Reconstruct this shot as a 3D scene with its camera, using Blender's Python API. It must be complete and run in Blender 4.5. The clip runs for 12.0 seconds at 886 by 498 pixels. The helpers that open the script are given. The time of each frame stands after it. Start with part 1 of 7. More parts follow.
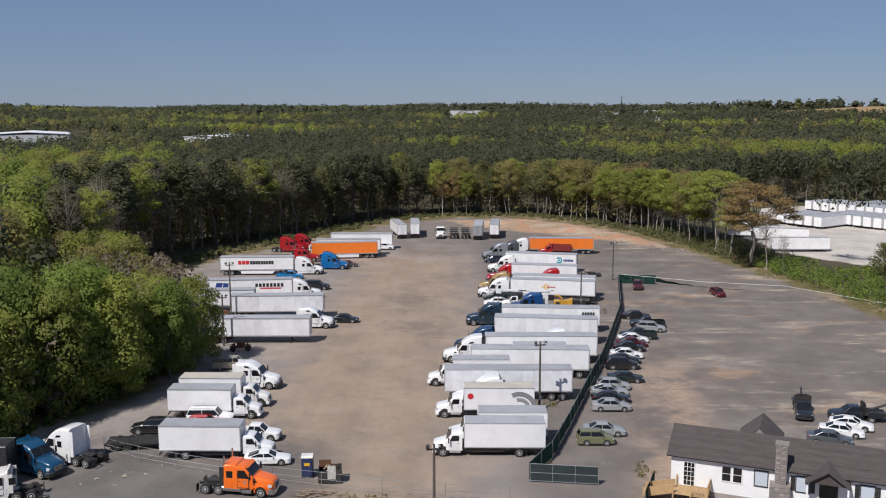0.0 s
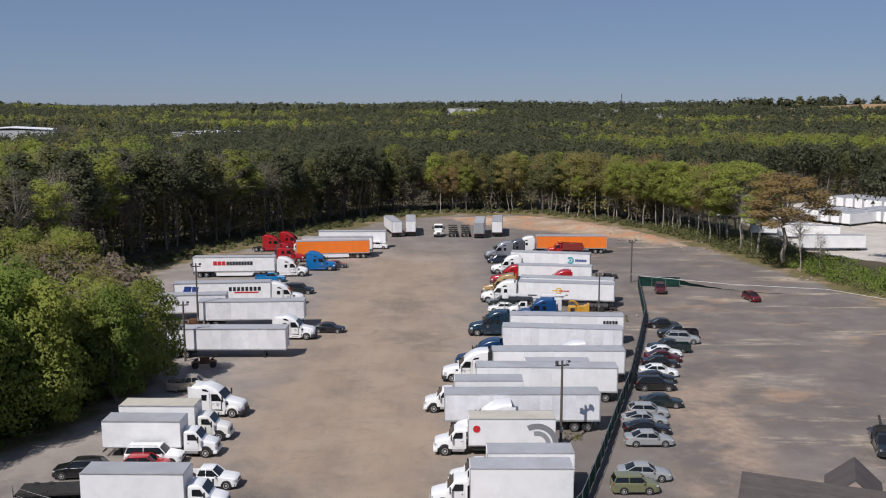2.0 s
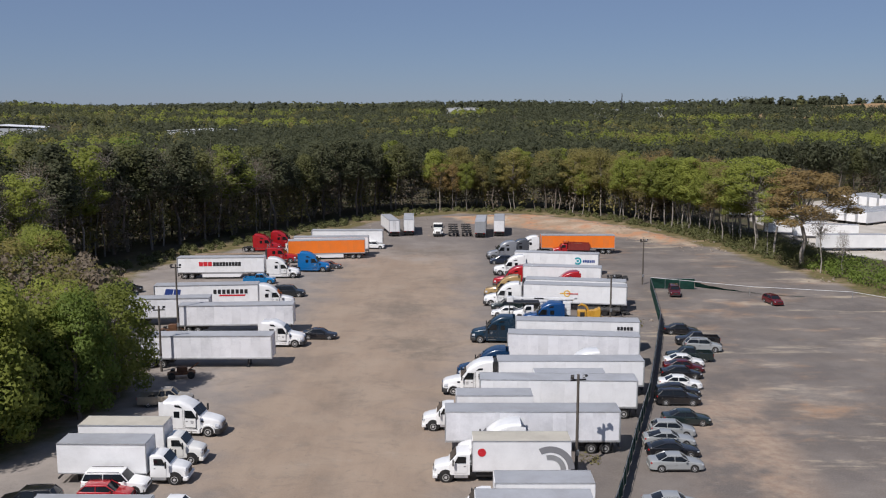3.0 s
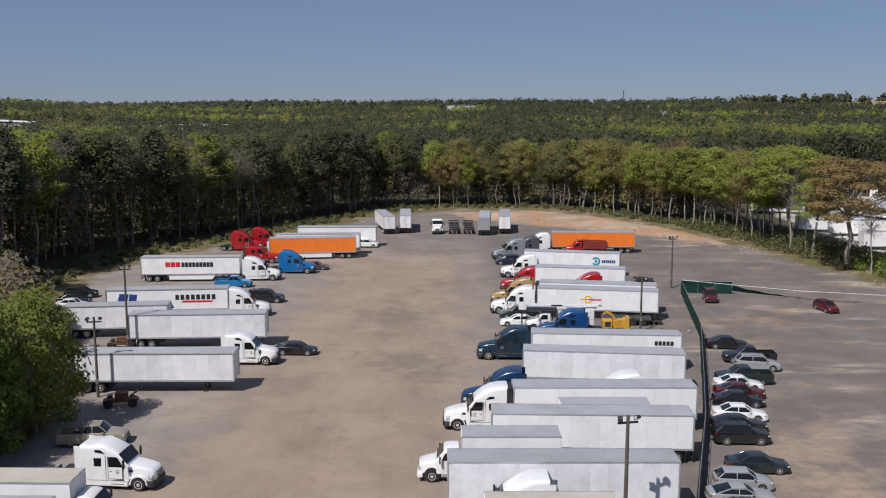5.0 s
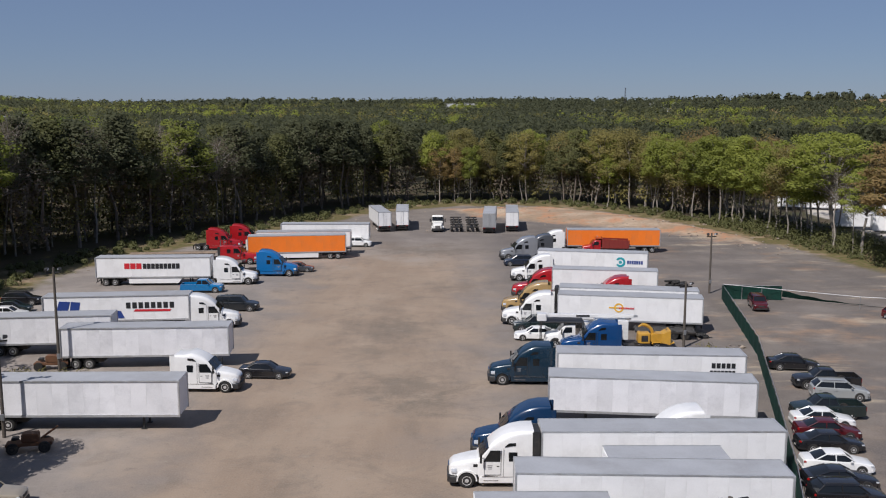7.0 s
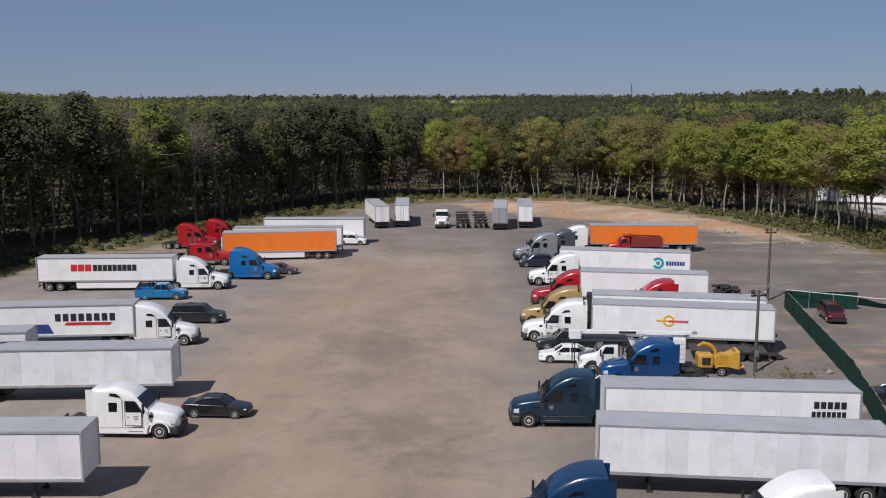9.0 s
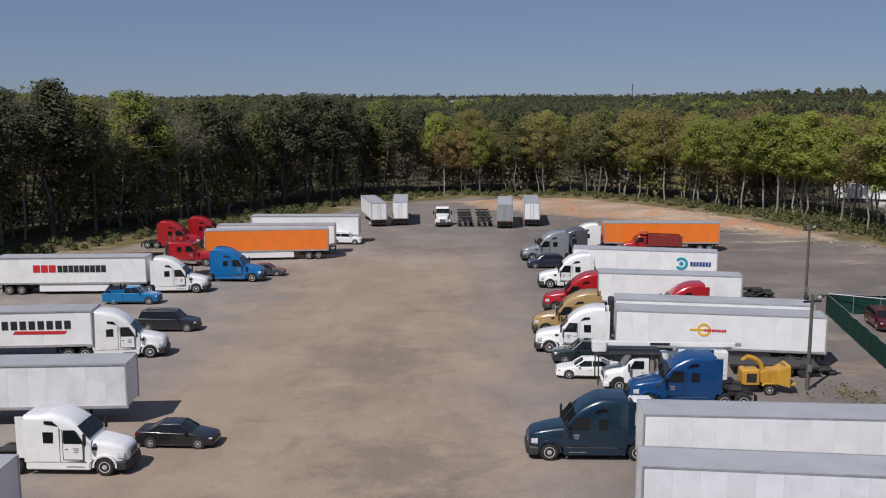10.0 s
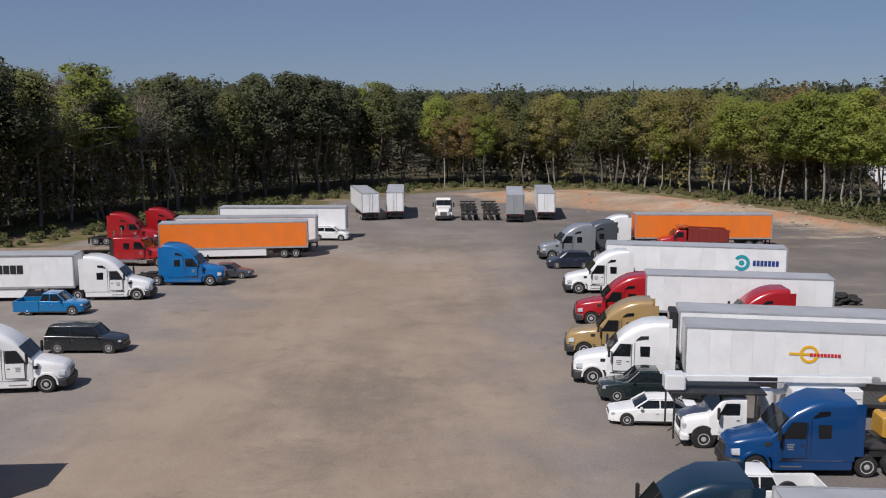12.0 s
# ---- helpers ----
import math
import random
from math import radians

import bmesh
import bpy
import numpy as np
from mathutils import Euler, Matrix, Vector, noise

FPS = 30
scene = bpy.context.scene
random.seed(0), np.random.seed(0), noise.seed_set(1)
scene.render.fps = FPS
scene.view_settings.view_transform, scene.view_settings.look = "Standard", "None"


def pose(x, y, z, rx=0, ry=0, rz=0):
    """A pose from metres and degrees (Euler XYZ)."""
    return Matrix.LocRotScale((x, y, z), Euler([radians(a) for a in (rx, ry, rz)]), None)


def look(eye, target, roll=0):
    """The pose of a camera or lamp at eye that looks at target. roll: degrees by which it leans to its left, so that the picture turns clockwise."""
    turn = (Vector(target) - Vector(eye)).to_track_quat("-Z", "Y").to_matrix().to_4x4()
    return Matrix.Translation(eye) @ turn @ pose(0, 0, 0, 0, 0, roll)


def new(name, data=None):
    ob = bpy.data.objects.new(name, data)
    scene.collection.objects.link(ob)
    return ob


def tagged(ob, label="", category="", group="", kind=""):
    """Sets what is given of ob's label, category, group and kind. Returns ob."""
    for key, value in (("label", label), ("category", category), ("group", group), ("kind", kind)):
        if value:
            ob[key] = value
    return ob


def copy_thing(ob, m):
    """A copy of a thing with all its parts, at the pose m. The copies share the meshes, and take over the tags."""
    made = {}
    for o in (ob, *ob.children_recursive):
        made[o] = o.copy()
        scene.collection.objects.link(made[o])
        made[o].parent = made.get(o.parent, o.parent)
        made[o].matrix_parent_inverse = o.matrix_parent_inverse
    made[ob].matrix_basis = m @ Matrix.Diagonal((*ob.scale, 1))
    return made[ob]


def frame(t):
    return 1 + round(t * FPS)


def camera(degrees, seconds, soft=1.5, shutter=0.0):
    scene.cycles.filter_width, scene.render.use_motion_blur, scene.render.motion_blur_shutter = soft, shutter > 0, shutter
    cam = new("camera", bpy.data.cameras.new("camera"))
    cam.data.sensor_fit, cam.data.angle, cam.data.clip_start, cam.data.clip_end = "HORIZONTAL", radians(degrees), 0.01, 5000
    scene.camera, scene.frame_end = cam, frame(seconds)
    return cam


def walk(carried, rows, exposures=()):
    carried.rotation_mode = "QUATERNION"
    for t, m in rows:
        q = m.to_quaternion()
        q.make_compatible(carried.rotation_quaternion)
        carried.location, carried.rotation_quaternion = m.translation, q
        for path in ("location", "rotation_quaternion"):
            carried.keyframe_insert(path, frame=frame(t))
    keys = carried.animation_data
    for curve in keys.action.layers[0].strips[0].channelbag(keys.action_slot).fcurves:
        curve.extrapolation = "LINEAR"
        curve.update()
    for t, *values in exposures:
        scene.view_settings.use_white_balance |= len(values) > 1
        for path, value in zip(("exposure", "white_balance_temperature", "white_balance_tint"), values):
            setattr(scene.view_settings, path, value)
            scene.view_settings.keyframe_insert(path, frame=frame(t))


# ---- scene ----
cam = camera(50.8, 12.0, soft=1.1)
METRES, EYE, TILT, LEAN, TURN = 125.0, 36.6, -8.75, 0.0, 0.14
ROWS = [
    (0.0, 0.00000, 0.0000, 0.00000, 0.000, 0.131, 0.01),
    (0.5, -0.00014, 0.0412, 0.00007, -0.041, 0.124, 0.03),
    (1.0, -0.00055, 0.0846, -0.00021, -0.076, 0.117, 0.03),
    (1.5, -0.00110, 0.1258, -0.00048, -0.117, 0.103, 0.05),
    (2.0, -0.00151, 0.1684, -0.00069, -0.151, 0.110, 0.06),
    (2.5, -0.00193, 0.2093, -0.00089, -0.186, 0.110, 0.06),
    (3.0, -0.00248, 0.2527, -0.00103, -0.213, 0.124, 0.05),
    (5.0, -0.00351, 0.4214, -0.00213, -0.275, 0.103, 0.04),
    (5.5, -0.00406, 0.4623, -0.00193, -0.296, 0.124, 0.05),
    (6.0, -0.00440, 0.5004, -0.00206, -0.316, 0.138, 0.05),
    (6.5, -0.00475, 0.5436, -0.00220, -0.330, 0.110, 0.05),
    (7.0, -0.00571, 0.5841, -0.00289, -0.330, 0.103, 0.04),
    (9.0, -0.00702, 0.7508, -0.00275, -0.131, 0.021, 0.04),
    (9.5, -0.00798, 0.7942, -0.00316, -0.138, 0.048, 0.02),
    (10.0, -0.00880, 0.8360, -0.00406, -0.165, 0.062, 0.03),
    (10.5, -0.00970, 0.8788, -0.00495, -0.220, 0.062, 0.03),
    (11.0, -0.01046, 0.9192, -0.00557, -0.248, 0.048, 0.08),
    (11.5, -0.01059, 0.9601, -0.00585, -0.261, 0.028, 0.06),
    (12.0, -0.01149, 0.9997, -0.00640, -0.268, 0.021, 0.08),
]
walk(cam, [(t, pose(0, 0, EYE, TILT, LEAN, TURN) @ pose(METRES * x, METRES * y, METRES * z, 90 + pitch, roll, yaw)) for t, x, y, z, yaw, pitch, roll in ROWS], [(0.0, 0.0, 6300, 13.0), (5.0, -0.06, 6300, 13.0), (12.0, -0.14, 6300, 13.0)])

# ---- sky, sun, exposure ----
SUN_ELEV, SUN_AZ = 51.0, 219.0
world = bpy.data.worlds.new("sky")
scene.world = world
world.use_nodes = True
wn = world.node_tree
sky = wn.nodes.new("ShaderNodeTexSky")
sky.sky_type = 'NISHITA'
sky.sun_disc = False
sky.sun_elevation = radians(SUN_ELEV)
sky.sun_rotation = radians(SUN_AZ)
sky.air_density, sky.dust_density, sky.ozone_density = 0.8, 0.1, 7.0
haze = wn.nodes.new("ShaderNodeMix")
haze.data_type = 'RGBA'
haze.inputs[0].default_value = 0.55
haze.inputs[7].default_value = (3.5, 4.5, 6.85, 1)
wn.links.new(sky.outputs[0], haze.inputs[6])
wn.links.new(haze.outputs[2], wn.nodes["Background"].inputs[0])
wn.nodes["Background"].inputs[1].default_value = 0.06
sun = new("sun", bpy.data.lights.new("sun", 'SUN'))
sun.data.energy, sun.data.angle, sun.data.color = 4.75, radians(0.53), (1.0, 0.95, 0.88)
az, el = radians(SUN_AZ), radians(SUN_ELEV)
sun_dir = Vector((math.sin(az) * math.cos(el), math.cos(az) * math.cos(el), math.sin(el)))
sun.matrix_world = look(sun_dir * 400, (0, 0, 0))
scene.view_settings.exposure = 0.0


# ---- materials ----
def node(nt, kind, **inputs):
    n = nt.nodes.new(kind)
    for k, v in inputs.items():
        n.inputs[k].default_value = v
    return n


def material(name, base, rough=0.5, metal=0.0, var=0.12, scale=3.0, fine=40.0, bump=0.0, dirt=None, dirt_amount=0.25, coat=0.0, emit=0.0, each=0.0, glass=False):
    """A procedural surface: base colour with two scales of variation, patchy dirt and fine relief."""
    m = bpy.data.materials.new(name)
    m.use_nodes = True
    nt = m.node_tree
    b = nt.nodes["Principled BSDF"]
    tc = nt.nodes.new("ShaderNodeTexCoord")
    info = nt.nodes.new("ShaderNodeObjectInfo")
    shift = nt.nodes.new("ShaderNodeVectorMath")
    shift.operation = 'MULTIPLY_ADD'
    nt.links.new(info.outputs["Random"], shift.inputs[0])
    shift.inputs[1].default_value = (37, 19, 53)
    nt.links.new(tc.outputs["Object"], shift.inputs[2])
    big, small = node(nt, "ShaderNodeTexNoise", Scale=scale, Detail=4.0), node(nt, "ShaderNodeTexNoise", Scale=fine, Detail=2.0)
    for n in (big, small):
        nt.links.new(shift.outputs[0], n.inputs["Vector"])
    mix = nt.nodes.new("ShaderNodeMath")
    mix.operation = 'MULTIPLY_ADD'
    nt.links.new(small.outputs[0], mix.inputs[0])
    mix.inputs[1].default_value = 0.45
    nt.links.new(big.outputs[0], mix.inputs[2])
    ramp = node(nt, "ShaderNodeMapRange")
    nt.links.new(mix.outputs[0], ramp.inputs[0])
    ramp.inputs[1].default_value, ramp.inputs[2].default_value = 0.4, 1.05
    ramp.inputs[3].default_value, ramp.inputs[4].default_value = 1 - var, 1 + var
    col = nt.nodes.new("ShaderNodeVectorMath")
    col.operation = 'SCALE'
    col.inputs[0].default_value = base
    last = ramp.outputs[0]
    if each:
        r2 = node(nt, "ShaderNodeMapRange")
        nt.links.new(info.outputs["Random"], r2.inputs[0])
        r2.inputs[3].default_value, r2.inputs[4].default_value = 1 - each, 1 + each
        mm = nt.nodes.new("ShaderNodeMath")
        mm.operation = 'MULTIPLY'
        nt.links.new(last, mm.inputs[0])
        nt.links.new(r2.outputs[0], mm.inputs[1])
        last = mm.outputs[0]
    nt.links.new(last, col.inputs["Scale"])
    out = col.outputs[0]
    if dirt:
        dn = node(nt, "ShaderNodeTexNoise", Scale=scale * 0.6, Detail=7.0, Roughness=0.7)
        nt.links.new(shift.outputs[0], dn.inputs["Vector"])
        dr = node(nt, "ShaderNodeMapRange")
        nt.links.new(dn.outputs[0], dr.inputs[0])
        dr.inputs[1].default_value, dr.inputs[2].default_value, dr.inputs[4].default_value = 0.48, 0.75, dirt_amount
        dm = nt.nodes.new("ShaderNodeMix")
        dm.data_type = 'RGBA'
        nt.links.new(dr.outputs[0], dm.inputs[0])
        nt.links.new(out, dm.inputs[6])
        dm.inputs[7].default_value = (*dirt, 1)
        out = dm.outputs[2]
    nt.links.new(out, b.inputs["Base Color"])
    b.inputs["Roughness"].default_value, b.inputs["Metallic"].default_value = rough, metal
    b.inputs["Coat Weight"].default_value = coat
    b.inputs["Coat Roughness"].default_value = 0.08
    if emit:
        b.inputs["Emission Strength"].default_value = emit
    if bump:
        bn = node(nt, "ShaderNodeBump", Strength=bump, Distance=0.05)
        nt.links.new(small.outputs[0], bn.inputs["Height"])
        nt.links.new(bn.outputs[0], b.inputs["Normal"])
    return m


def foliage(name, base, spread=0.35, through_light=0.3):
    """Leaves: colour varied per clump and per tree, light passing through them."""
    m = bpy.data.materials.new(name)
    m.use_nodes = True
    nt = m.node_tree
    b = nt.nodes["Principled BSDF"]
    geo, info = nt.nodes.new("ShaderNodeNewGeometry"), nt.nodes.new("ShaderNodeObjectInfo")
    big = node(nt, "ShaderNodeTexNoise", Scale=0.16, Detail=2.0)
    nt.links.new(geo.outputs["Position"], big.inputs["Vector"])
    add = nt.nodes.new("ShaderNodeMath")
    add.operation = 'MULTIPLY_ADD'
    nt.links.new(geo.outputs["Random Per Island"], add.inputs[0])
    add.inputs[1].default_value = 0.25
    nt.links.new(info.outputs["Random"], add.inputs[2])
    add2 = nt.nodes.new("ShaderNodeMath")
    add2.operation = 'ADD'
    nt.links.new(add.outputs[0], add2.inputs[0])
    nt.links.new(big.outputs[0], add2.inputs[1])
    r = node(nt, "ShaderNodeMapRange")
    nt.links.new(add2.outputs[0], r.inputs[0])
    r.inputs[1].default_value, r.inputs[2].default_value = 0.15, 1.65
    ramp = nt.nodes.new("ShaderNodeValToRGB")
    lo = [c * (1 - spread) for c in base]
    hi = [base[0] * (1 + spread * 1.25), base[1] * (1 + spread), base[2] * (1 + spread * 0.6)]
    ramp.color_ramp.elements[0].color, ramp.color_ramp.elements[1].color = (*lo, 1), (*hi, 1)
    nt.links.new(r.outputs[0], ramp.inputs[0])
    nt.links.new(ramp.outputs[0], b.inputs["Base Color"])
    b.inputs["Roughness"].default_value = 0.65
    b.inputs["Specular IOR Level"].default_value = 0.25
    tr = nt.nodes.new("ShaderNodeBsdfTranslucent")
    nt.links.new(ramp.outputs[0], tr.inputs[0])
    mx = nt.nodes.new("ShaderNodeMixShader")
    mx.inputs[0].default_value = through_light
    nt.links.new(b.outputs[0], mx.inputs[1])
    nt.links.new(tr.outputs[0], mx.inputs[2])
    nt.links.new(mx.outputs[0], nt.nodes["Material Output"].inputs[0])
    return m


GRIME = (0.16, 0.13, 0.10)
_paints = {}


def paint(rgb):
    key = tuple(round(c, 3) for c in rgb)
    if key not in _paints:
        lum = max(rgb)
        _paints[key] = material("car_paint", rgb, 0.26, 0.0, 0.05, 1.2, 25, 0, GRIME, 0.16 if lum > 0.5 else 0.05, 0.65)
    return _paints[key]


WHITE, OFFWHITE = (0.78, 0.78, 0.77), (0.72, 0.71, 0.67)
SILVER, GREY, BLACK = (0.30, 0.31, 0.31), (0.16, 0.17, 0.19), (0.012, 0.012, 0.014)
RED, ORANGE = (0.36, 0.010, 0.014), (0.85, 0.19, 0.025)
M_trailer = material("trailer_panel", (0.79, 0.79, 0.79), 0.42, 0, 0.06, 0.7, 12, 0, (0.42, 0.41, 0.40), 0.3, 0, 0, 0.03)
M_trailer_dirty = material("worn_trailer_panel", (0.73, 0.73, 0.75), 0.5, 0, 0.09, 0.6, 9, 0, (0.34, 0.34, 0.36), 0.45, 0, 0, 0.05)
M_trailer_orange = material("orange_panel", (0.85, 0.20, 0.02), 0.42, 0, 0.06, 0.7, 12, 0, (0.45, 0.2, 0.1), 0.3, 0, 0, 0.03)
M_trailer_grey = material("grey_panel", (0.36, 0.37, 0.38), 0.45, 0.3, 0.08, 0.7, 12, 0, (0.2, 0.2, 0.2), 0.3, 0, 0, 0.05)
M_roof = material("trailer_roof", (0.33, 0.34, 0.36), 0.6, 0, 0.12, 0.5, 8, 0, (0.2, 0.19, 0.18), 0.4, 0, 0, 0.08)
M_roof_tan = material("weathered_roof", (0.46, 0.43, 0.36), 0.6, 0, 0.12, 0.5, 8, 0, (0.25, 0.22, 0.18), 0.4)
M_rail = material("aluminium_rail", (0.55, 0.56, 0.57), 0.4, 0.6, 0.1, 2, 20, 0, GRIME, 0.4)
M_steel = material("dark_steel", (0.035, 0.034, 0.033), 0.6, 0.2, 0.2, 2, 30, 0, (0.10, 0.07, 0.05), 0.5)
M_rust = material("rusty_steel", (0.13, 0.06, 0.03), 0.8, 0.1, 0.3, 2, 30, 0.2, (0.2, 0.11, 0.06), 0.6)
M_tyre = material("tyre_rubber", (0.018, 0.018, 0.018), 0.85, 0, 0.25, 6, 60, 0.2, (0.10, 0.085, 0.07), 0.5)
M_rim = material("wheel_metal", (0.68, 0.68, 0.68), 0.35, 0.45, 0.15, 8, 60, 0, GRIME, 0.5)
M_chrome = material("chrome", (0.7, 0.7, 0.7), 0.15, 1.0, 0.08, 5, 30, 0, GRIME, 0.2)
M_glass = material("tinted_glass", (0.010, 0.012, 0.014), 0.07, 0, 0.2, 0.8, 10, 0, (0.06, 0.055, 0.05), 0.06)
M_plastic = material("black_plastic", (0.022, 0.022, 0.023), 0.55, 0, 0.15, 4, 40, 0, GRIME, 0.3)
M_lamp = material("headlamp_lens", (0.55, 0.57, 0.6), 0.12, 0.2, 0.1, 5, 40)
M_tail = material("tail_lamp", (0.35, 0.01, 0.01), 0.25, 0, 0.1, 5, 40)
M_gate = material("dark_gate_mesh", (0.022, 0.034, 0.034), 0.7, 0, 0.3, 0.8, 20, 0.1, (0.05, 0.06, 0.055), 0.4)
M_amber = material("amber_lens", (0.35, 0.12, 0.01), 0.3, 0, 0.1, 5, 40)
M_wood = material("weathered_boards", (0.27, 0.20, 0.14), 0.8, 0, 0.25, 3, 40, 0.2, (0.12, 0.1, 0.08), 0.4, 0, 0, 0.15)
M_deckwood = material("new_deck_wood", (0.45, 0.30, 0.15), 0.7, 0, 0.15, 3, 40, 0.1, (0.3, 0.2, 0.1), 0.3, 0, 0, 0.12)
M_pole = material("pole_wood", (0.10, 0.085, 0.07), 0.85, 0, 0.25, 2, 30, 0.3, (0.05, 0.045, 0.04), 0.5)
M_bark = material("bark", (0.17, 0.14, 0.115), 0.95, 0, 0.35, 1.5, 14, 0.5, (0.2, 0.18, 0.15), 0.3, 0, 0, 0.3)
M_bark_pale = material("pale_bark", (0.29, 0.26, 0.225), 0.95, 0, 0.3, 1.5, 14, 0.4, (0.12, 0.1, 0.09), 0.3, 0, 0, 0.25)
M_screen = material("windscreen_mesh", (0.012, 0.075, 0.055), 0.8, 0, 0.3, 0.8, 20, 0.15, (0.05, 0.09, 0.075), 0.5)
M_galv = material("galvanised_tube", (0.4, 0.41, 0.42), 0.45, 0.7, 0.15, 6, 40)
M_rope = material("white_line", (0.7, 0.7, 0.7), 0.6, 0, 0.05, 4, 40)
M_siding = material("white_siding", (0.80, 0.80, 0.80), 0.6, 0, 0.05, 0.8, 15, 0.05, (0.5, 0.48, 0.44), 0.2)
M_shingle = material("roof_shingles", (0.066, 0.055, 0.052), 0.9, 0, 0.25, 0.7, 14, 0.4, (0.12, 0.105, 0.1), 0.4, 0, 0, 0.12)
M_brick = material("chimney_stone", (0.27, 0.24, 0.22), 0.9, 0, 0.25, 2, 12, 0.5, (0.13, 0.12, 0.11), 0.5, 0, 0, 0.25)
M_yellow = material("machine_yellow", (0.50, 0.27, 0.03), 0.45, 0, 0.12, 2, 20, 0, GRIME, 0.4)
M_toilet = material("blue_plastic", (0.02, 0.035, 0.10), 0.5, 0, 0.15, 2, 20, 0, GRIME, 0.2)
M_dumpster = material("dark_dumpster", (0.035, 0.035, 0.035), 0.6, 0, 0.25, 2, 20, 0, (0.12, 0.08, 0.05), 0.5)
M_blind = material("window_blind", (0.50, 0.56, 0.62), 0.25, 0, 0.05, 2, 20)
M_card = material("pale_scrap", (0.5, 0.48, 0.44), 0.8, 0, 0.3, 3, 30, 0, GRIME, 0.5)
M_rubble = material("dusty_rubble", (0.30, 0.25, 0.20), 0.9, 0, 0.3, 1, 8, 0, (0.2, 0.15, 0.11), 0.5)
M_metalroof = material("white_metal_roof", (0.72, 0.73, 0.75), 0.5, 0, 0.06, 0.05, 0.6, 0, (0.5, 0.5, 0.5), 0.3)
M_wallgrey = material("warehouse_wall", (0.55, 0.56, 0.57), 0.6, 0, 0.08, 0.05, 0.6)
M_navy = material("navy_marking", (0.02, 0.05, 0.22), 0.5, 0, 0.05, 2, 20)
M_redmark = material("red_marking", (0.55, 0.02, 0.03), 0.5, 0, 0.05, 2, 20)
M_blackmark = material("black_marking", (0.02, 0.02, 0.022), 0.5, 0, 0.05, 2, 20)
M_tealmark = material("teal_marking", (0.02, 0.30, 0.36), 0.5, 0, 0.05, 2, 20)
M_yellowmark = material("yellow_marking", (0.75, 0.42, 0.02), 0.5, 0, 0.05, 2, 20)
M_greymark = material("grey_marking", (0.22, 0.22, 0.23), 0.5, 0, 0.05, 2, 20)

LEAF_SPRING = foliage("spring_leaves", (0.235, 0.275, 0.066), 0.30, 0.55)
LEAF_GREEN = foliage("green_leaves", (0.150, 0.212, 0.048), 0.32, 0.5)
LEAF_OLIVE = foliage("olive_buds", (0.245, 0.228, 0.088), 0.3, 0.55)
LEAF_TAN = foliage("russet_buds", (0.285, 0.215, 0.100), 0.28, 0.55)
NEEDLE = foliage("pine_needles", (0.094, 0.106, 0.062), 0.3, 0.46)
NEEDLE_OLIVE = foliage("olive_needles", (0.128, 0.140, 0.062), 0.3, 0.46)
TWIG = foliage("bare_twigs", (0.165, 0.140, 0.110), 0.3, 0.4)


# ---- mesh helpers ----
def part(name, bm, mat, parent=None, label="", smooth=False):
    """Links a bmesh as one mesh object under a thing or part."""
    me = bpy.data.meshes.new(name)
    bmesh.ops.recalc_face_normals(bm, faces=bm.faces)
    bm.to_mesh(me)
    bm.free()
    me.materials.append(mat)
    if smooth:
        me.shade_smooth()
        me.set_sharp_from_angle(angle=radians(38))
    ob = new(name, me)
    ob.parent = parent
    if label:
        ob["label"] = label
    return ob


def thing(name, label, category, group="", kind=""):
    return tagged(new(name), label, category, group, kind)


def box(x0, x1, y0, y1, z0, z1, bevel=0.0, bm=None):
    bm2 = bmesh.new()
    bmesh.ops.create_cube(bm2, size=1)
    for v in bm2.verts:
        v.co = Vector(((x0 + x1) / 2 + v.co.x * (x1 - x0), (y0 + y1) / 2 + v.co.y * (y1 - y0), (z0 + z1) / 2 + v.co.z * (z1 - z0)))
    if bevel:
        bmesh.ops.bevel(bm2, geom=bm2.edges[:], offset=bevel, segments=2, affect='EDGES', clamp_overlap=True)
    return merge(bm, bm2)


def merge(a, b):
    """Adds bmesh b to a (or returns b alone)."""
    if a is None:
        return b
    lookup = [a.verts.new(v.co) for v in b.verts]
    b.verts.index_update()
    for f in b.faces:
        a.faces.new([lookup[v.index] for v in f.verts])
    b.free()
    return a


def cyl(cx, cy, cz, r, w, seg=20, axis='y', r2=None, bm=None, bevel=0.0):
    bm2 = bmesh.new()
    bmesh.ops.create_cone(bm2, cap_ends=True, segments=seg, radius1=r, radius2=r if r2 is None else r2, depth=w)
    if bevel:
        rim = [e for e in bm2.edges if abs(e.verts[0].co.z - e.verts[1].co.z) < 1e-6]
        bmesh.ops.bevel(bm2, geom=rim, offset=bevel, segments=2, affect='EDGES')
    rot = {'y': Matrix.Rotation(radians(90), 4, 'X'), 'x': Matrix.Rotation(radians(90), 4, 'Y'), 'z': Matrix.Identity(4)}[axis]
    bmesh.ops.transform(bm2, matrix=Matrix.Translation((cx, cy, cz)) @ rot, verts=bm2.verts)
    return merge(bm, bm2)


def rod(a, b, r, seg=8, r2=None, bm=None):
    a, b = Vector(a), Vector(b)
    d = b - a
    bm2 = bmesh.new()
    bmesh.ops.create_cone(bm2, cap_ends=True, segments=seg, radius1=r, radius2=r if r2 is None else r2, depth=d.length)
    q = Vector((0, 0, 1)).rotation_difference(d.normalized()).to_matrix().to_4x4()
    bmesh.ops.transform(bm2, matrix=Matrix.Translation((a + b) / 2) @ q, verts=bm2.verts)
    return merge(bm, bm2)


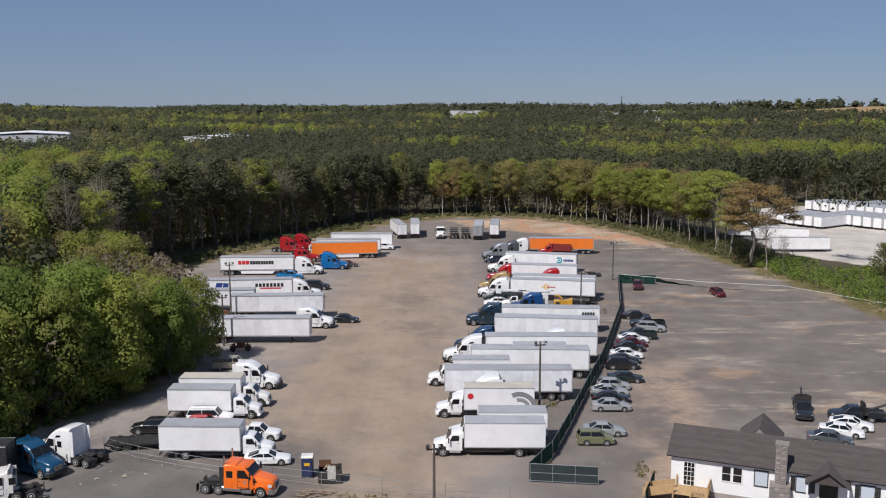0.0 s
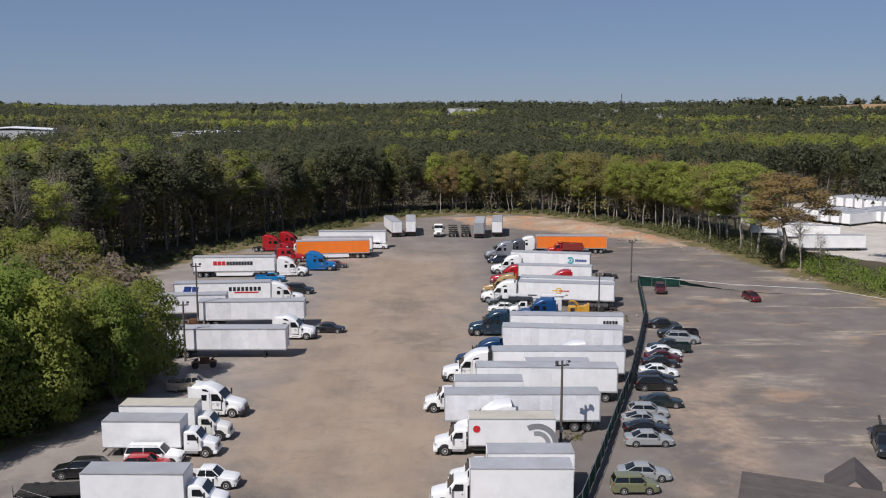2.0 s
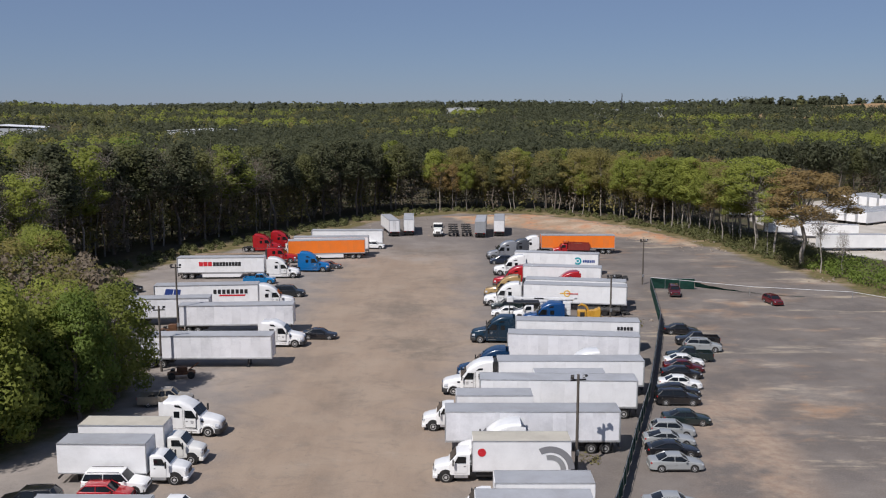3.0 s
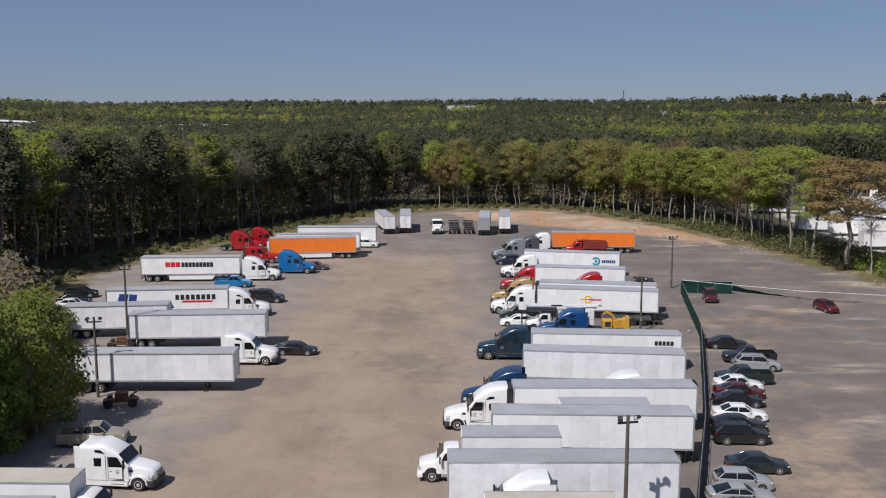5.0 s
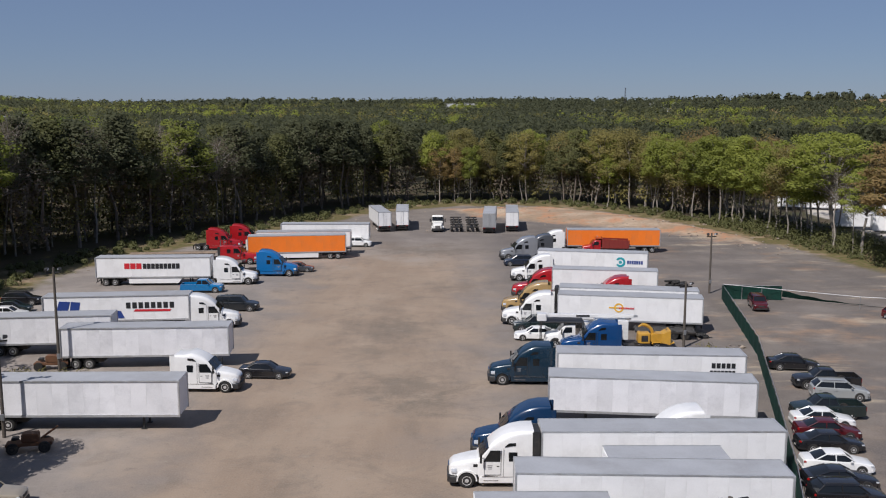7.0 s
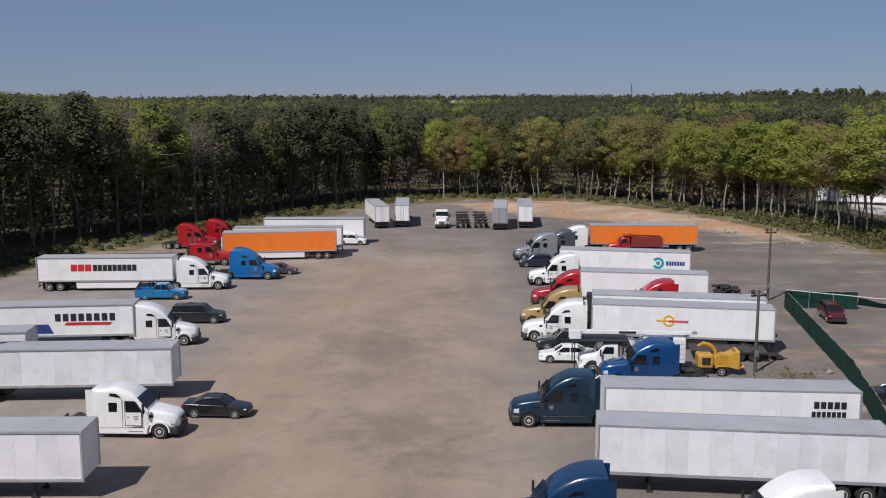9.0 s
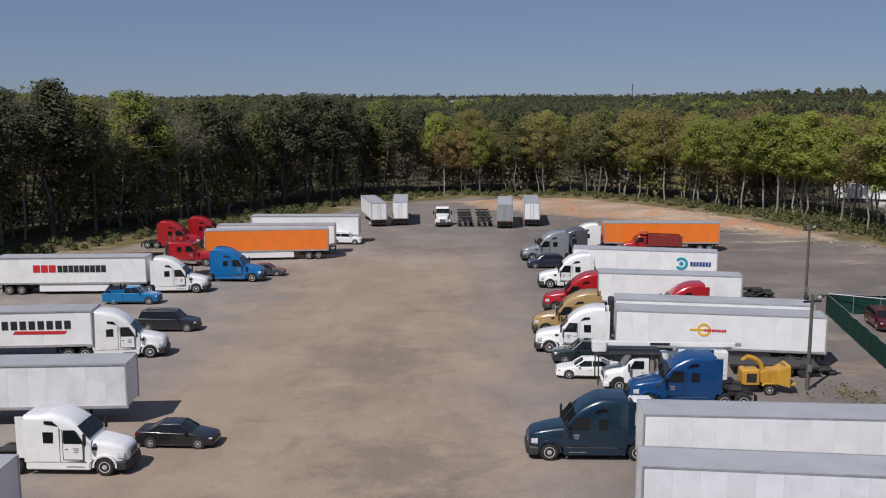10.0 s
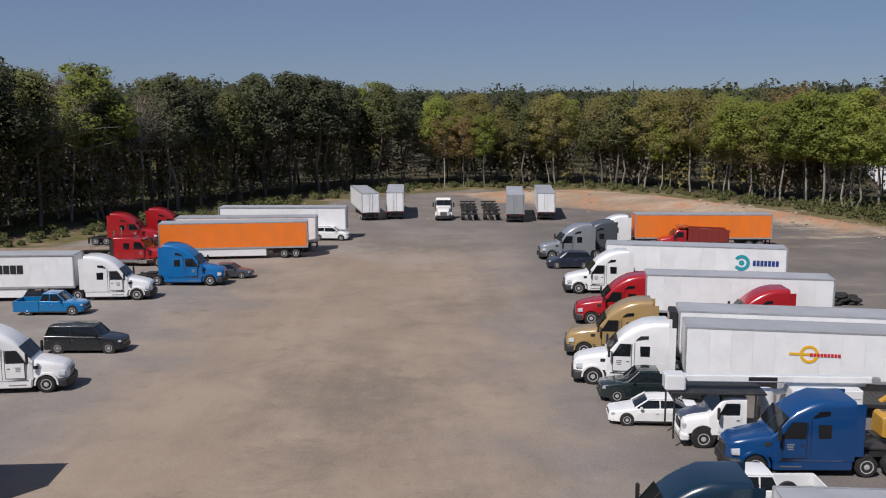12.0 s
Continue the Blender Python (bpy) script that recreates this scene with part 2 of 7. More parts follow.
def prism(pts, y0, y1, bevel=0.0, bm=None):
    """A side outline of (x, z) points pushed from y0 to y1."""
    bm2 = bmesh.new()
    lo, hi = [bm2.verts.new((x, y0, z)) for x, z in pts], [bm2.verts.new((x, y1, z)) for x, z in pts]
    bm2.faces.new(lo)
    bm2.faces.new(hi[::-1])
    n = len(pts)
    for i in range(n):
        bm2.faces.new((lo[i], hi[i], hi[(i + 1) % n], lo[(i + 1) % n]))
    if bevel:
        bmesh.ops.bevel(bm2, geom=bm2.edges[:], offset=bevel, segments=2, affect='EDGES', clamp_overlap=True)
    return merge(bm, bm2)


def loft(sections, seg=5, bm=None):
    """A skin over cross-sections (x, half width at bottom, half width at top, z0, z1, corner radius)."""
    bm2 = bmesh.new()
    rings = []
    for x, wb, wt, z0, z1, r in sections:
        r = min(r, (z1 - z0) * 0.48, wt * 0.95)
        ring = [(x, -wb, z0), (x, -wb + (wb - wt) * 0.15, z0 + (z1 - z0) * 0.4)]
        for i in range(seg + 1):
            a = math.pi - i / seg * math.pi / 2
            ring.append((x, -wt + r + r * math.cos(a), z1 - r + r * math.sin(a)))
        for i in range(seg + 1):
            a = math.pi / 2 - i / seg * math.pi / 2
            ring.append((x, wt - r + r * math.cos(a), z1 - r + r * math.sin(a)))
        ring += [(x, wb - (wb - wt) * 0.15, z0 + (z1 - z0) * 0.4), (x, wb, z0)]
        rings.append([bm2.verts.new(p) for p in ring])
    n = len(rings[0])
    for a, b in zip(rings, rings[1:]):
        for i in range(n):
            bm2.faces.new((a[i], a[(i + 1) % n], b[(i + 1) % n], b[i]))
    bm2.faces.new(rings[0])
    bm2.faces.new(rings[-1][::-1])
    return merge(bm, bm2)


def link_mesh(name, verts, faces, mat, parent=None):
    me = bpy.data.meshes.new(name)
    me.from_pydata([tuple(v) for v in verts], [], [tuple(f) for f in faces])
    me.materials.append(mat)
    ob = new(name, me)
    ob.parent = parent
    return ob


_made = {}


def place(key, build, m, label="", group=""):
    """Builds a kind of thing once, then copies it with all its parts."""
    if key in _made:
        ob = copy_thing(_made[key], m)
    else:
        ob = build()
        ob.matrix_basis = m
        _made[key] = ob
    return tagged(ob, label, "", group)


def near(x, y, heading, width):
    """The pose of a vehicle whose front corner on the side towards low y stands at x, y."""
    h = radians(heading)
    nx, ny = -math.sin(h), math.cos(h)
    s = 1 if ny > 0 else -1
    return pose(x + s * nx * width / 2, y + s * ny * width / 2, 0, 0, 0, heading)


def shared(ob, m, parent):
    """Another part on the same mesh."""
    o = new(ob.name.split(".")[0], ob.data)
    o.parent = parent
    o.matrix_basis = m
    return o


# ---- ground ----
EDGE = [(-78, 20), (-62, 70), (-50, 96), (-42, 112), (-37, 126), (-39, 146), (-48, 160), (-58, 180), (-60, 210), (-53, 231), (-34, 262), (-17, 296), (0, 311),
        (25, 312), (40, 298), (54, 272), (64, 234), (73, 194), (78, 161), (86, 120), (100, 20)]
LOT = [(84, 232), (90, 223), (98, 212), (112, 208), (200, 182), (235, 230), (190, 312), (128, 345), (92, 322), (86, 290), (84, 250)]
BANK = [(2, 303), (6, 290), (20, 278), (34, 268), (46, 258), (56, 244), (61, 246), (54, 268), (42, 290), (28, 305)]


def inside_by(P, poly):
    """Signed distance of points to a polygon, positive inside."""
    d = np.full(len(P), 1e9)
    ins = np.zeros(len(P), bool)
    n = len(poly)
    for i in range(n):
        a, b = np.array(poly[i], float), np.array(poly[(i + 1) % n], float)
        ab = b - a
        t = np.clip(((P - a) @ ab) / (ab @ ab), 0, 1)
        d = np.minimum(d, np.hypot(*(P - a - t[:, None] * ab).T))
        cross = (a[1] > P[:, 1]) != (b[1] > P[:, 1])
        with np.errstate(divide='ignore', invalid='ignore'):
            xi = (b[0] - a[0]) * (P[:, 1] - a[1]) / (b[1] - a[1] + 1e-12) + a[0]
        ins ^= cross & (P[:, 0] < xi)
    return np.where(ins, d, -d)


def hills(x, y):
    r = np.hypot(x - 0, y - 180)
    s = np.clip((r - 420) / 1100, 0, 1)
    s = s * s * (3 - 2 * s)
    knoll = 15 * np.exp(-((x - 760) ** 2 + (y - 1520) ** 2) / (2 * 300 ** 2))
    return knoll + s * (17 + 7 * np.sin(x / 310 + 1.3) * np.cos(y / 420) + 5 * np.sin(x / 143 + y / 190))


def height(x, y):
    P = np.stack([np.ravel(x), np.ravel(y)], 1).astype(float)
    bank = np.clip(inside_by(P, BANK) / 7, 0, 1) * 1.3
    out = np.clip(-inside_by(P, EDGE) / 10, 0, 1) * 0.5
    rough = 0.05 * np.sin(P[:, 0] * 0.31 + 2) * np.sin(P[:, 1] * 0.27)
    return (bank + out + np.where(out > 0, rough * 3, 0) + hills(P[:, 0], P[:, 1])).reshape(np.shape(x))


def spaced(core0, core1, step, far):
    a = list(np.arange(core0, core1 + step / 2, step))
    s, v = step, core1
    while v < far:
        s *= 1.22
        v = min(v + s, far)
        a.append(v)
    s, v = step, core0
    while v > -far:
        s *= 1.22
        v = max(v - s, -far)
        a.insert(0, v)
    return np.array(a)


gx, gy = spaced(-90, 150, 2.0, 4300), spaced(40, 340, 2.0, 4500)
GX, GY = np.meshgrid(gx, gy)
GZ = height(GX, GY)
nx_, ny_ = len(gx), len(gy)
idx = np.arange(nx_ * ny_).reshape(ny_, nx_)
quads = np.stack([idx[:-1, :-1], idx[:-1, 1:], idx[1:, 1:], idx[1:, :-1]], -1).reshape(-1, 4)
ground_me = bpy.data.meshes.new("ground")
ground_me.from_pydata(np.stack([GX.ravel(), GY.ravel(), GZ.ravel()], 1).tolist(), [], quads.tolist())
P2 = np.stack([GX.ravel(), GY.ravel()], 1)
FIELD = [(430, 1240), (960, 1140), (1150, 1750), (520, 1760)]
for aname, poly in (("yard", EDGE), ("lot", LOT), ("bank", BANK), ("field", FIELD)):
    at = ground_me.attributes.new(aname, 'FLOAT', 'POINT')
    at.data.foreach_set("value", np.clip(inside_by(P2, poly), -60, 60).astype(np.float32))
ground_me.shade_smooth()
ground = tagged(new("ground", ground_me), "worn asphalt and tan gravel yard among woods", "ground", kind="structure")


def ground_material():
    m = bpy.data.materials.new("ground")
    m.use_nodes = True
    nt = m.node_tree
    L = nt.links.new
    b = nt.nodes["Principled BSDF"]
    b.inputs["Roughness"].default_value = 0.95
    b.inputs["Specular IOR Level"].default_value = 0.2
    pos = nt.nodes.new("ShaderNodeNewGeometry").outputs["Position"]

    def noise_(scale, detail=6.0, rough=0.6, stretch=None):
        n = node(nt, "ShaderNodeTexNoise", Scale=scale, Detail=detail, Roughness=rough)
        if stretch:
            mp = nt.nodes.new("ShaderNodeMapping")
            mp.inputs["Scale"].default_value = stretch
            L(pos, mp.inputs["Vector"])
            L(mp.outputs[0], n.inputs["Vector"])
        else:
            L(pos, n.inputs["Vector"])
        return n.outputs[0]

    def calc(op, a, b_=None, c=None):
        n = nt.nodes.new("ShaderNodeMath")
        n.operation = op
        for i, v in enumerate((a, b_, c)):
            if v is None:
                continue
            if isinstance(v, (int, float)):
                n.inputs[i].default_value = v
            else:
                L(v, n.inputs[i])
        return n.outputs[0]

    def step_(v, lo, hi, a=0.0, z=1.0):
        n = nt.nodes.new("ShaderNodeMapRange")
        n.interpolation_type = 'SMOOTHSTEP'
        L(v, n.inputs[0])
        n.inputs[1].default_value, n.inputs[2].default_value, n.inputs[3].default_value, n.inputs[4].default_value = lo, hi, a, z
        return n.outputs[0]

    def mix(f, a, c):
        n = nt.nodes.new("ShaderNodeMix")
        n.data_type = 'RGBA'
        for i, v in ((0, f), (6, a), (7, c)):
            if isinstance(v, tuple):
                n.inputs[i].default_value = (*v, 1)
            elif isinstance(v, float):
                n.inputs[i].default_value = v
            else:
                L(v, n.inputs[i])
        return n.outputs[2]

    def attribute(name):
        n = nt.nodes.new("ShaderNodeAttribute")
        n.attribute_name = name
        return n.outputs["Fac"]

    sep = nt.nodes.new("ShaderNodeSeparateXYZ")
    L(pos, sep.inputs[0])
    X, Y = sep.outputs[0], sep.outputs[1]
    n_big, n_mid, n_fine, n_grit = noise_(0.035), noise_(0.14), noise_(1.1), noise_(7.0, 3.0)
    streak = noise_(0.075, 9.0, 0.68, (0.8, 1.5, 1))
    # asphalt, worn grey, with gravel showing through
    asphalt = mix(step_(n_mid, 0.35, 0.7), (0.124, 0.108, 0.100), (0.190, 0.166, 0.148))
    track = noise_(0.10, 6.0, 0.6, (1.6, 0.22, 1))
    tan = mix(step_(track, 0.36, 0.66), (0.262, 0.195, 0.142), (0.318, 0.240, 0.176))
    tan = mix(calc('MULTIPLY', step_(n_mid, 0.42, 0.68), 0.55), tan, (0.338, 0.266, 0.200))
    pale = mix(step_(n_fine, 0.3, 0.7), (0.30, 0.27, 0.235), (0.37, 0.335, 0.29))
    # tan lane down the middle of the yard
    off = calc('ABSOLUTE', calc('SUBTRACT', calc('ADD', X, 9.0), calc('MULTIPLY', calc('SUBTRACT', Y, 170.0), 0.02)))
    lane = calc('ADD', calc('SUBTRACT', 13.0, off), calc('MULTIPLY', calc('SUBTRACT', n_mid, 0.5), 22.0))
    lane = step_(lane, -6.0, 7.0)
    far_end = step_(calc('ADD', Y, calc('MULTIPLY', calc('SUBTRACT', n_mid, 0.5), 50.0)), 215.0, 250.0, 1.0, 0.06)
    lane = calc('MULTIPLY', lane, far_end)
    left = step_(calc('ADD', X, calc('MULTIPLY', calc('SUBTRACT', n_mid, 0.5), 14.0)), 3.0, 12.0, 1.0, 0.0)
    col = mix(left, asphalt, mix(step_(n_mid, 0.35, 0.7), (0.212, 0.188, 0.172), (0.300, 0.264, 0.235)))
    dark_far = step_(Y, 225.0, 262.0)
    col = mix(calc('MULTIPLY', dark_far, 0.75), col, asphalt)
    col = mix(lane, col, tan)
    # dark oil and damp smudges on the lane
    smudge = calc('MULTIPLY', step_(noise_(0.07, 8.0, 0.72, (1, 0.55, 1)), 0.48, 0.72), 0.62)
    col = mix(smudge, col, (0.140, 0.115, 0.095))
    cloudy = node(nt, "ShaderNodeTexNoise", Scale=0.16, Detail=8.0, Roughness=0.66, Distortion=1.6)
    L(pos, cloudy.inputs["Vector"])
    col = mix(calc('MULTIPLY', step_(cloudy.outputs[0], 0.50, 0.72), 0.45), col, (0.165, 0.132, 0.104))
    # churned soil and turning marks in the lower lane
    for cx, cy, rx, ry, amount in ((-4.0, 154.0, 6.0, 5.0, 0.6), (-2.0, 148.5, 4.0, 3.0, 0.5), (-6.0, 177.0, 6.0, 7.0, 0.4), (-8.0, 166.0, 4.0, 3.0, 0.35), (-11.5, 128.0, 3.0, 2.0, 0.3), (-2.0, 235.0, 12.0, 6.0, 0.6)):
        ex, ey = calc('DIVIDE', calc('SUBTRACT', X, cx), rx), calc('DIVIDE', calc('SUBTRACT', Y, cy), ry)
        far_ = calc('SQRT', calc('ADD', calc('MULTIPLY', ex, ex), calc('MULTIPLY', ey, ey)))
        spot = step_(calc('ADD', far_, calc('MULTIPLY', calc('SUBTRACT', noise_(0.45, 8.0, 0.75), 0.5), 3.6)), 0.0, 1.3, amount, 0.0)
        col = mix(spot, col, (0.125, 0.106, 0.086))
    scuff = calc('MULTIPLY', step_(noise_(0.30, 10.0, 0.8, (1.2, 0.7, 1)), 0.54, 0.68), step_(n_big, 0.42, 0.6))
    col = mix(calc('MULTIPLY', scuff, 0.42), col, (0.125, 0.105, 0.088))
    # tan and clay wear streaks on the car lot
    right = step_(X, 16.0, 30.0)
    wear = calc('MULTIPLY', calc('MULTIPLY', step_(streak, 0.52, 0.68), right), 0.72)
    col = mix(wear, col, mix(step_(n_mid, 0.4, 0.65), (0.36, 0.225, 0.135), (0.40, 0.335, 0.265)))
    thin = noise_(0.11, 10.0, 0.74, (0.45, 1.6, 1))
    thin = calc('MULTIPLY', calc('MULTIPLY', step_(thin, 0.54, 0.64), right), step_(n_big, 0.40, 0.56))
    col = mix(calc('MULTIPLY', thin, 0.75), col, (0.47, 0.39, 0.285))
    dark_patch = calc('MULTIPLY', step_(noise_(0.06, 9.0, 0.7), 0.50, 0.66), right)
    col = mix(calc('MULTIPLY', dark_patch, 0.5), col, (0.092, 0.082, 0.078))
    strip = step_(calc('ABSOLUTE', calc('SUBTRACT', calc('SUBTRACT', X, 25.0), calc('MULTIPLY', calc('SUBTRACT', Y, 95.0), 0.16))), 1.5, 7.0, 1.0, 0.0)
    strip = calc('MULTIPLY', strip, calc('MULTIPLY', step_(n_mid, 0.36, 0.58), step_(Y, 120.0, 150.0, 0.8, 0.0)))
    col = mix(strip, col, mix(step_(n_fine, 0.35, 0.65), (0.30, 0.205, 0.145), (0.38, 0.285, 0.205)))
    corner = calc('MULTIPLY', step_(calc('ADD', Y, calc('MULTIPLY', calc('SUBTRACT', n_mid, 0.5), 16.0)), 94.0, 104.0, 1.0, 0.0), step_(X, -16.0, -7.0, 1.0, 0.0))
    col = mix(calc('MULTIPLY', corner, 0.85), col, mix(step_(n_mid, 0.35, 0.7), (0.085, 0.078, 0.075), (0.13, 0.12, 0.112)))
    # loose rock, stains and grit
    col = mix(calc('MULTIPLY', step_(noise_(0.42, 9.0, 0.75), 0.50, 0.70), 0.30), col, (0.16, 0.145, 0.125))
    col = mix(calc('MULTIPLY', step_(noise_(0.33, 9.0, 0.8, (0.8, 1.4, 1)), 0.56, 0.74), 0.30), col, (0.42, 0.385, 0.335))
    col = mix(calc('MULTIPLY', step_(noise_(2.3, 4.0, 0.7), 0.60, 0.70), 0.35), col, (0.11, 0.10, 0.085))
    col = mix(calc('MULTIPLY', step_(n_grit, 0.35, 0.75), 0.22), col, (0.36, 0.33, 0.29))
    col = mix(calc('MULTIPLY', step_(noise_(0.5, 8.0, 0.7), 0.62, 0.72), 0.35), col, (0.10, 0.09, 0.08))
    # clay bank at the far end
    bank = step_(calc('ADD', attribute("bank"), calc('MULTIPLY', calc('SUBTRACT', n_mid, 0.5), 12.0)), -2.5, 2.0)
    clay = mix(step_(streak, 0.42, 0.6), (0.31, 0.225, 0.155), (0.44, 0.34, 0.25))
    clay = mix(calc('MULTIPLY', step_(n_mid, 0.47, 0.62), 0.75), clay, (0.44, 0.215, 0.115))
    clay = mix(calc('MULTIPLY', step_(n_fine, 0.5, 0.7), 0.5), clay, (0.20, 0.16, 0.09))
    col = mix(bank, col, clay)
    # verge of dry grass, then forest floor
    edge = calc('ADD', attribute("yard"), calc('MULTIPLY', calc('SUBTRACT', n_mid, 0.5), 9.0))
    verge = mix(step_(n_fine, 0.35, 0.65), (0.165, 0.125, 0.065), (0.10, 0.10, 0.035))
    verge = mix(calc('MULTIPLY', step_(n_mid, 0.48, 0.64), 0.8), verge, mix(step_(n_fine, 0.4, 0.65), (0.27, 0.19, 0.12), (0.36, 0.28, 0.20)))
    col = mix(step_(edge, -0.5, 3.0, 1.0, 0.0), col, verge)
    floor_ = mix(step_(n_mid, 0.4, 0.6), (0.085, 0.068, 0.045), (0.060, 0.058, 0.030))
    col = mix(step_(edge, -9.0, -3.0, 1.0, 0.0), col, floor_)
    lot = step_(calc('ADD', attribute("lot"), calc('MULTIPLY', calc('SUBTRACT', n_mid, 0.5), 5.0)), -1.0, 1.0)
    col = mix(lot, col, mix(step_(n_mid, 0.35, 0.65), (0.40, 0.365, 0.32), (0.50, 0.465, 0.415)))
    fld = step_(attribute("field"), -20.0, 20.0)
    col = mix(fld, col, mix(step_(n_big, 0.4, 0.6), (0.33, 0.20, 0.11), (0.27, 0.22, 0.09)))
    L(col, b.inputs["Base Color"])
    bn = node(nt, "ShaderNodeBump", Strength=0.35, Distance=0.06)
    L(calc('ADD', n_fine, n_grit), bn.inputs["Height"])
    L(bn.outputs[0], b.inputs["Normal"])
    return m


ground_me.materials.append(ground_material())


# ---- trees ----
def leaf_mesh(name, C, Rr, per, size, rng, mat, parent=None, flat=0.75, heart=None, low=0.55, cap=-1.0):
    """Small bent leaf sprays in and near the skin of rounded masses, shaded like the mass that they form."""
    C, Rr = np.repeat(np.asarray(C, float), per, 0), np.repeat(np.asarray(Rr, float), per)
    n = len(C)
    d = rng.normal(size=(n, 3))
    d /= np.linalg.norm(d, axis=1)[:, None]
    if cap > -1:
        d[:, 2] = np.where(d[:, 2] < cap, -d[:, 2], d[:, 2])
    p = C + d * Rr[:, None] * np.array([1, 1, flat]) * (low + (1.05 - low) * rng.random((n, 1)) ** 0.6)
    u = rng.normal(size=(n, 3))
    u -= d * (u * d).sum(1)[:, None] * 0.75
    u /= np.linalg.norm(u, axis=1)[:, None]
    w = np.cross(u, d + 0.45 * rng.normal(size=(n, 3)))
    w /= np.linalg.norm(w, axis=1)[:, None] + 1e-9
    s = (size * (0.55 + 0.9 * rng.random(n)))[:, None]
    tri = np.stack([p - u * s, p + w * s * 1.1 + u * s * 0.25 * rng.normal(size=(n, 1)), p + u * s - w * s * 0.25], 1)
    nrm = 0.45 * d + 0.14 * rng.normal(size=(n, 3)) + np.array([0, 0, 0.42])
    if heart is not None:
        h = p - np.asarray(heart, float)
        nrm += 0.45 * h / (np.linalg.norm(h, axis=1)[:, None] + 1e-9)
    nrm /= np.linalg.norm(nrm, axis=1)[:, None]
    g = np.cross(tri[:, 1] - tri[:, 0], tri[:, 2] - tri[:, 0])
    back = (g * nrm).sum(1) < 0
    tri[back] = tri[back][:, ::-1]
    me = bpy.data.meshes.new(name)
    me.vertices.add(n * 3)
    me.vertices.foreach_set("co", tri.astype(np.float32).ravel())
    me.loops.add(n * 3)
    me.loops.foreach_set("vertex_index", np.arange(n * 3, dtype=np.int32))
    me.polygons.add(n)
    me.polygons.foreach_set("loop_start", np.arange(0, n * 3, 3, dtype=np.int32))
    me.update(calc_edges=True)
    me.shade_smooth()
    me.normals_split_custom_set_from_vertices(np.repeat(nrm, 3, 0).astype(np.float32))
    me.materials.append(mat)
    ob = new(name, me)
    ob.parent = parent
    return ob


def limb(bm, a, b, r0, r1, rng, bends=3, seg=6):
    a, b = Vector(a), Vector(b)
    prev, pr = a, r0
    for i in range(1, bends + 1):
        t = i / bends
        p = a.lerp(b, t)
        if i < bends:
            p += Vector(rng.normal(size=3) * (b - a).length * 0.018)
        r = r0 + (r1 - r0) * t
        rod(prev, p, pr, seg, r, bm)
        prev, pr = p, r
    return prev


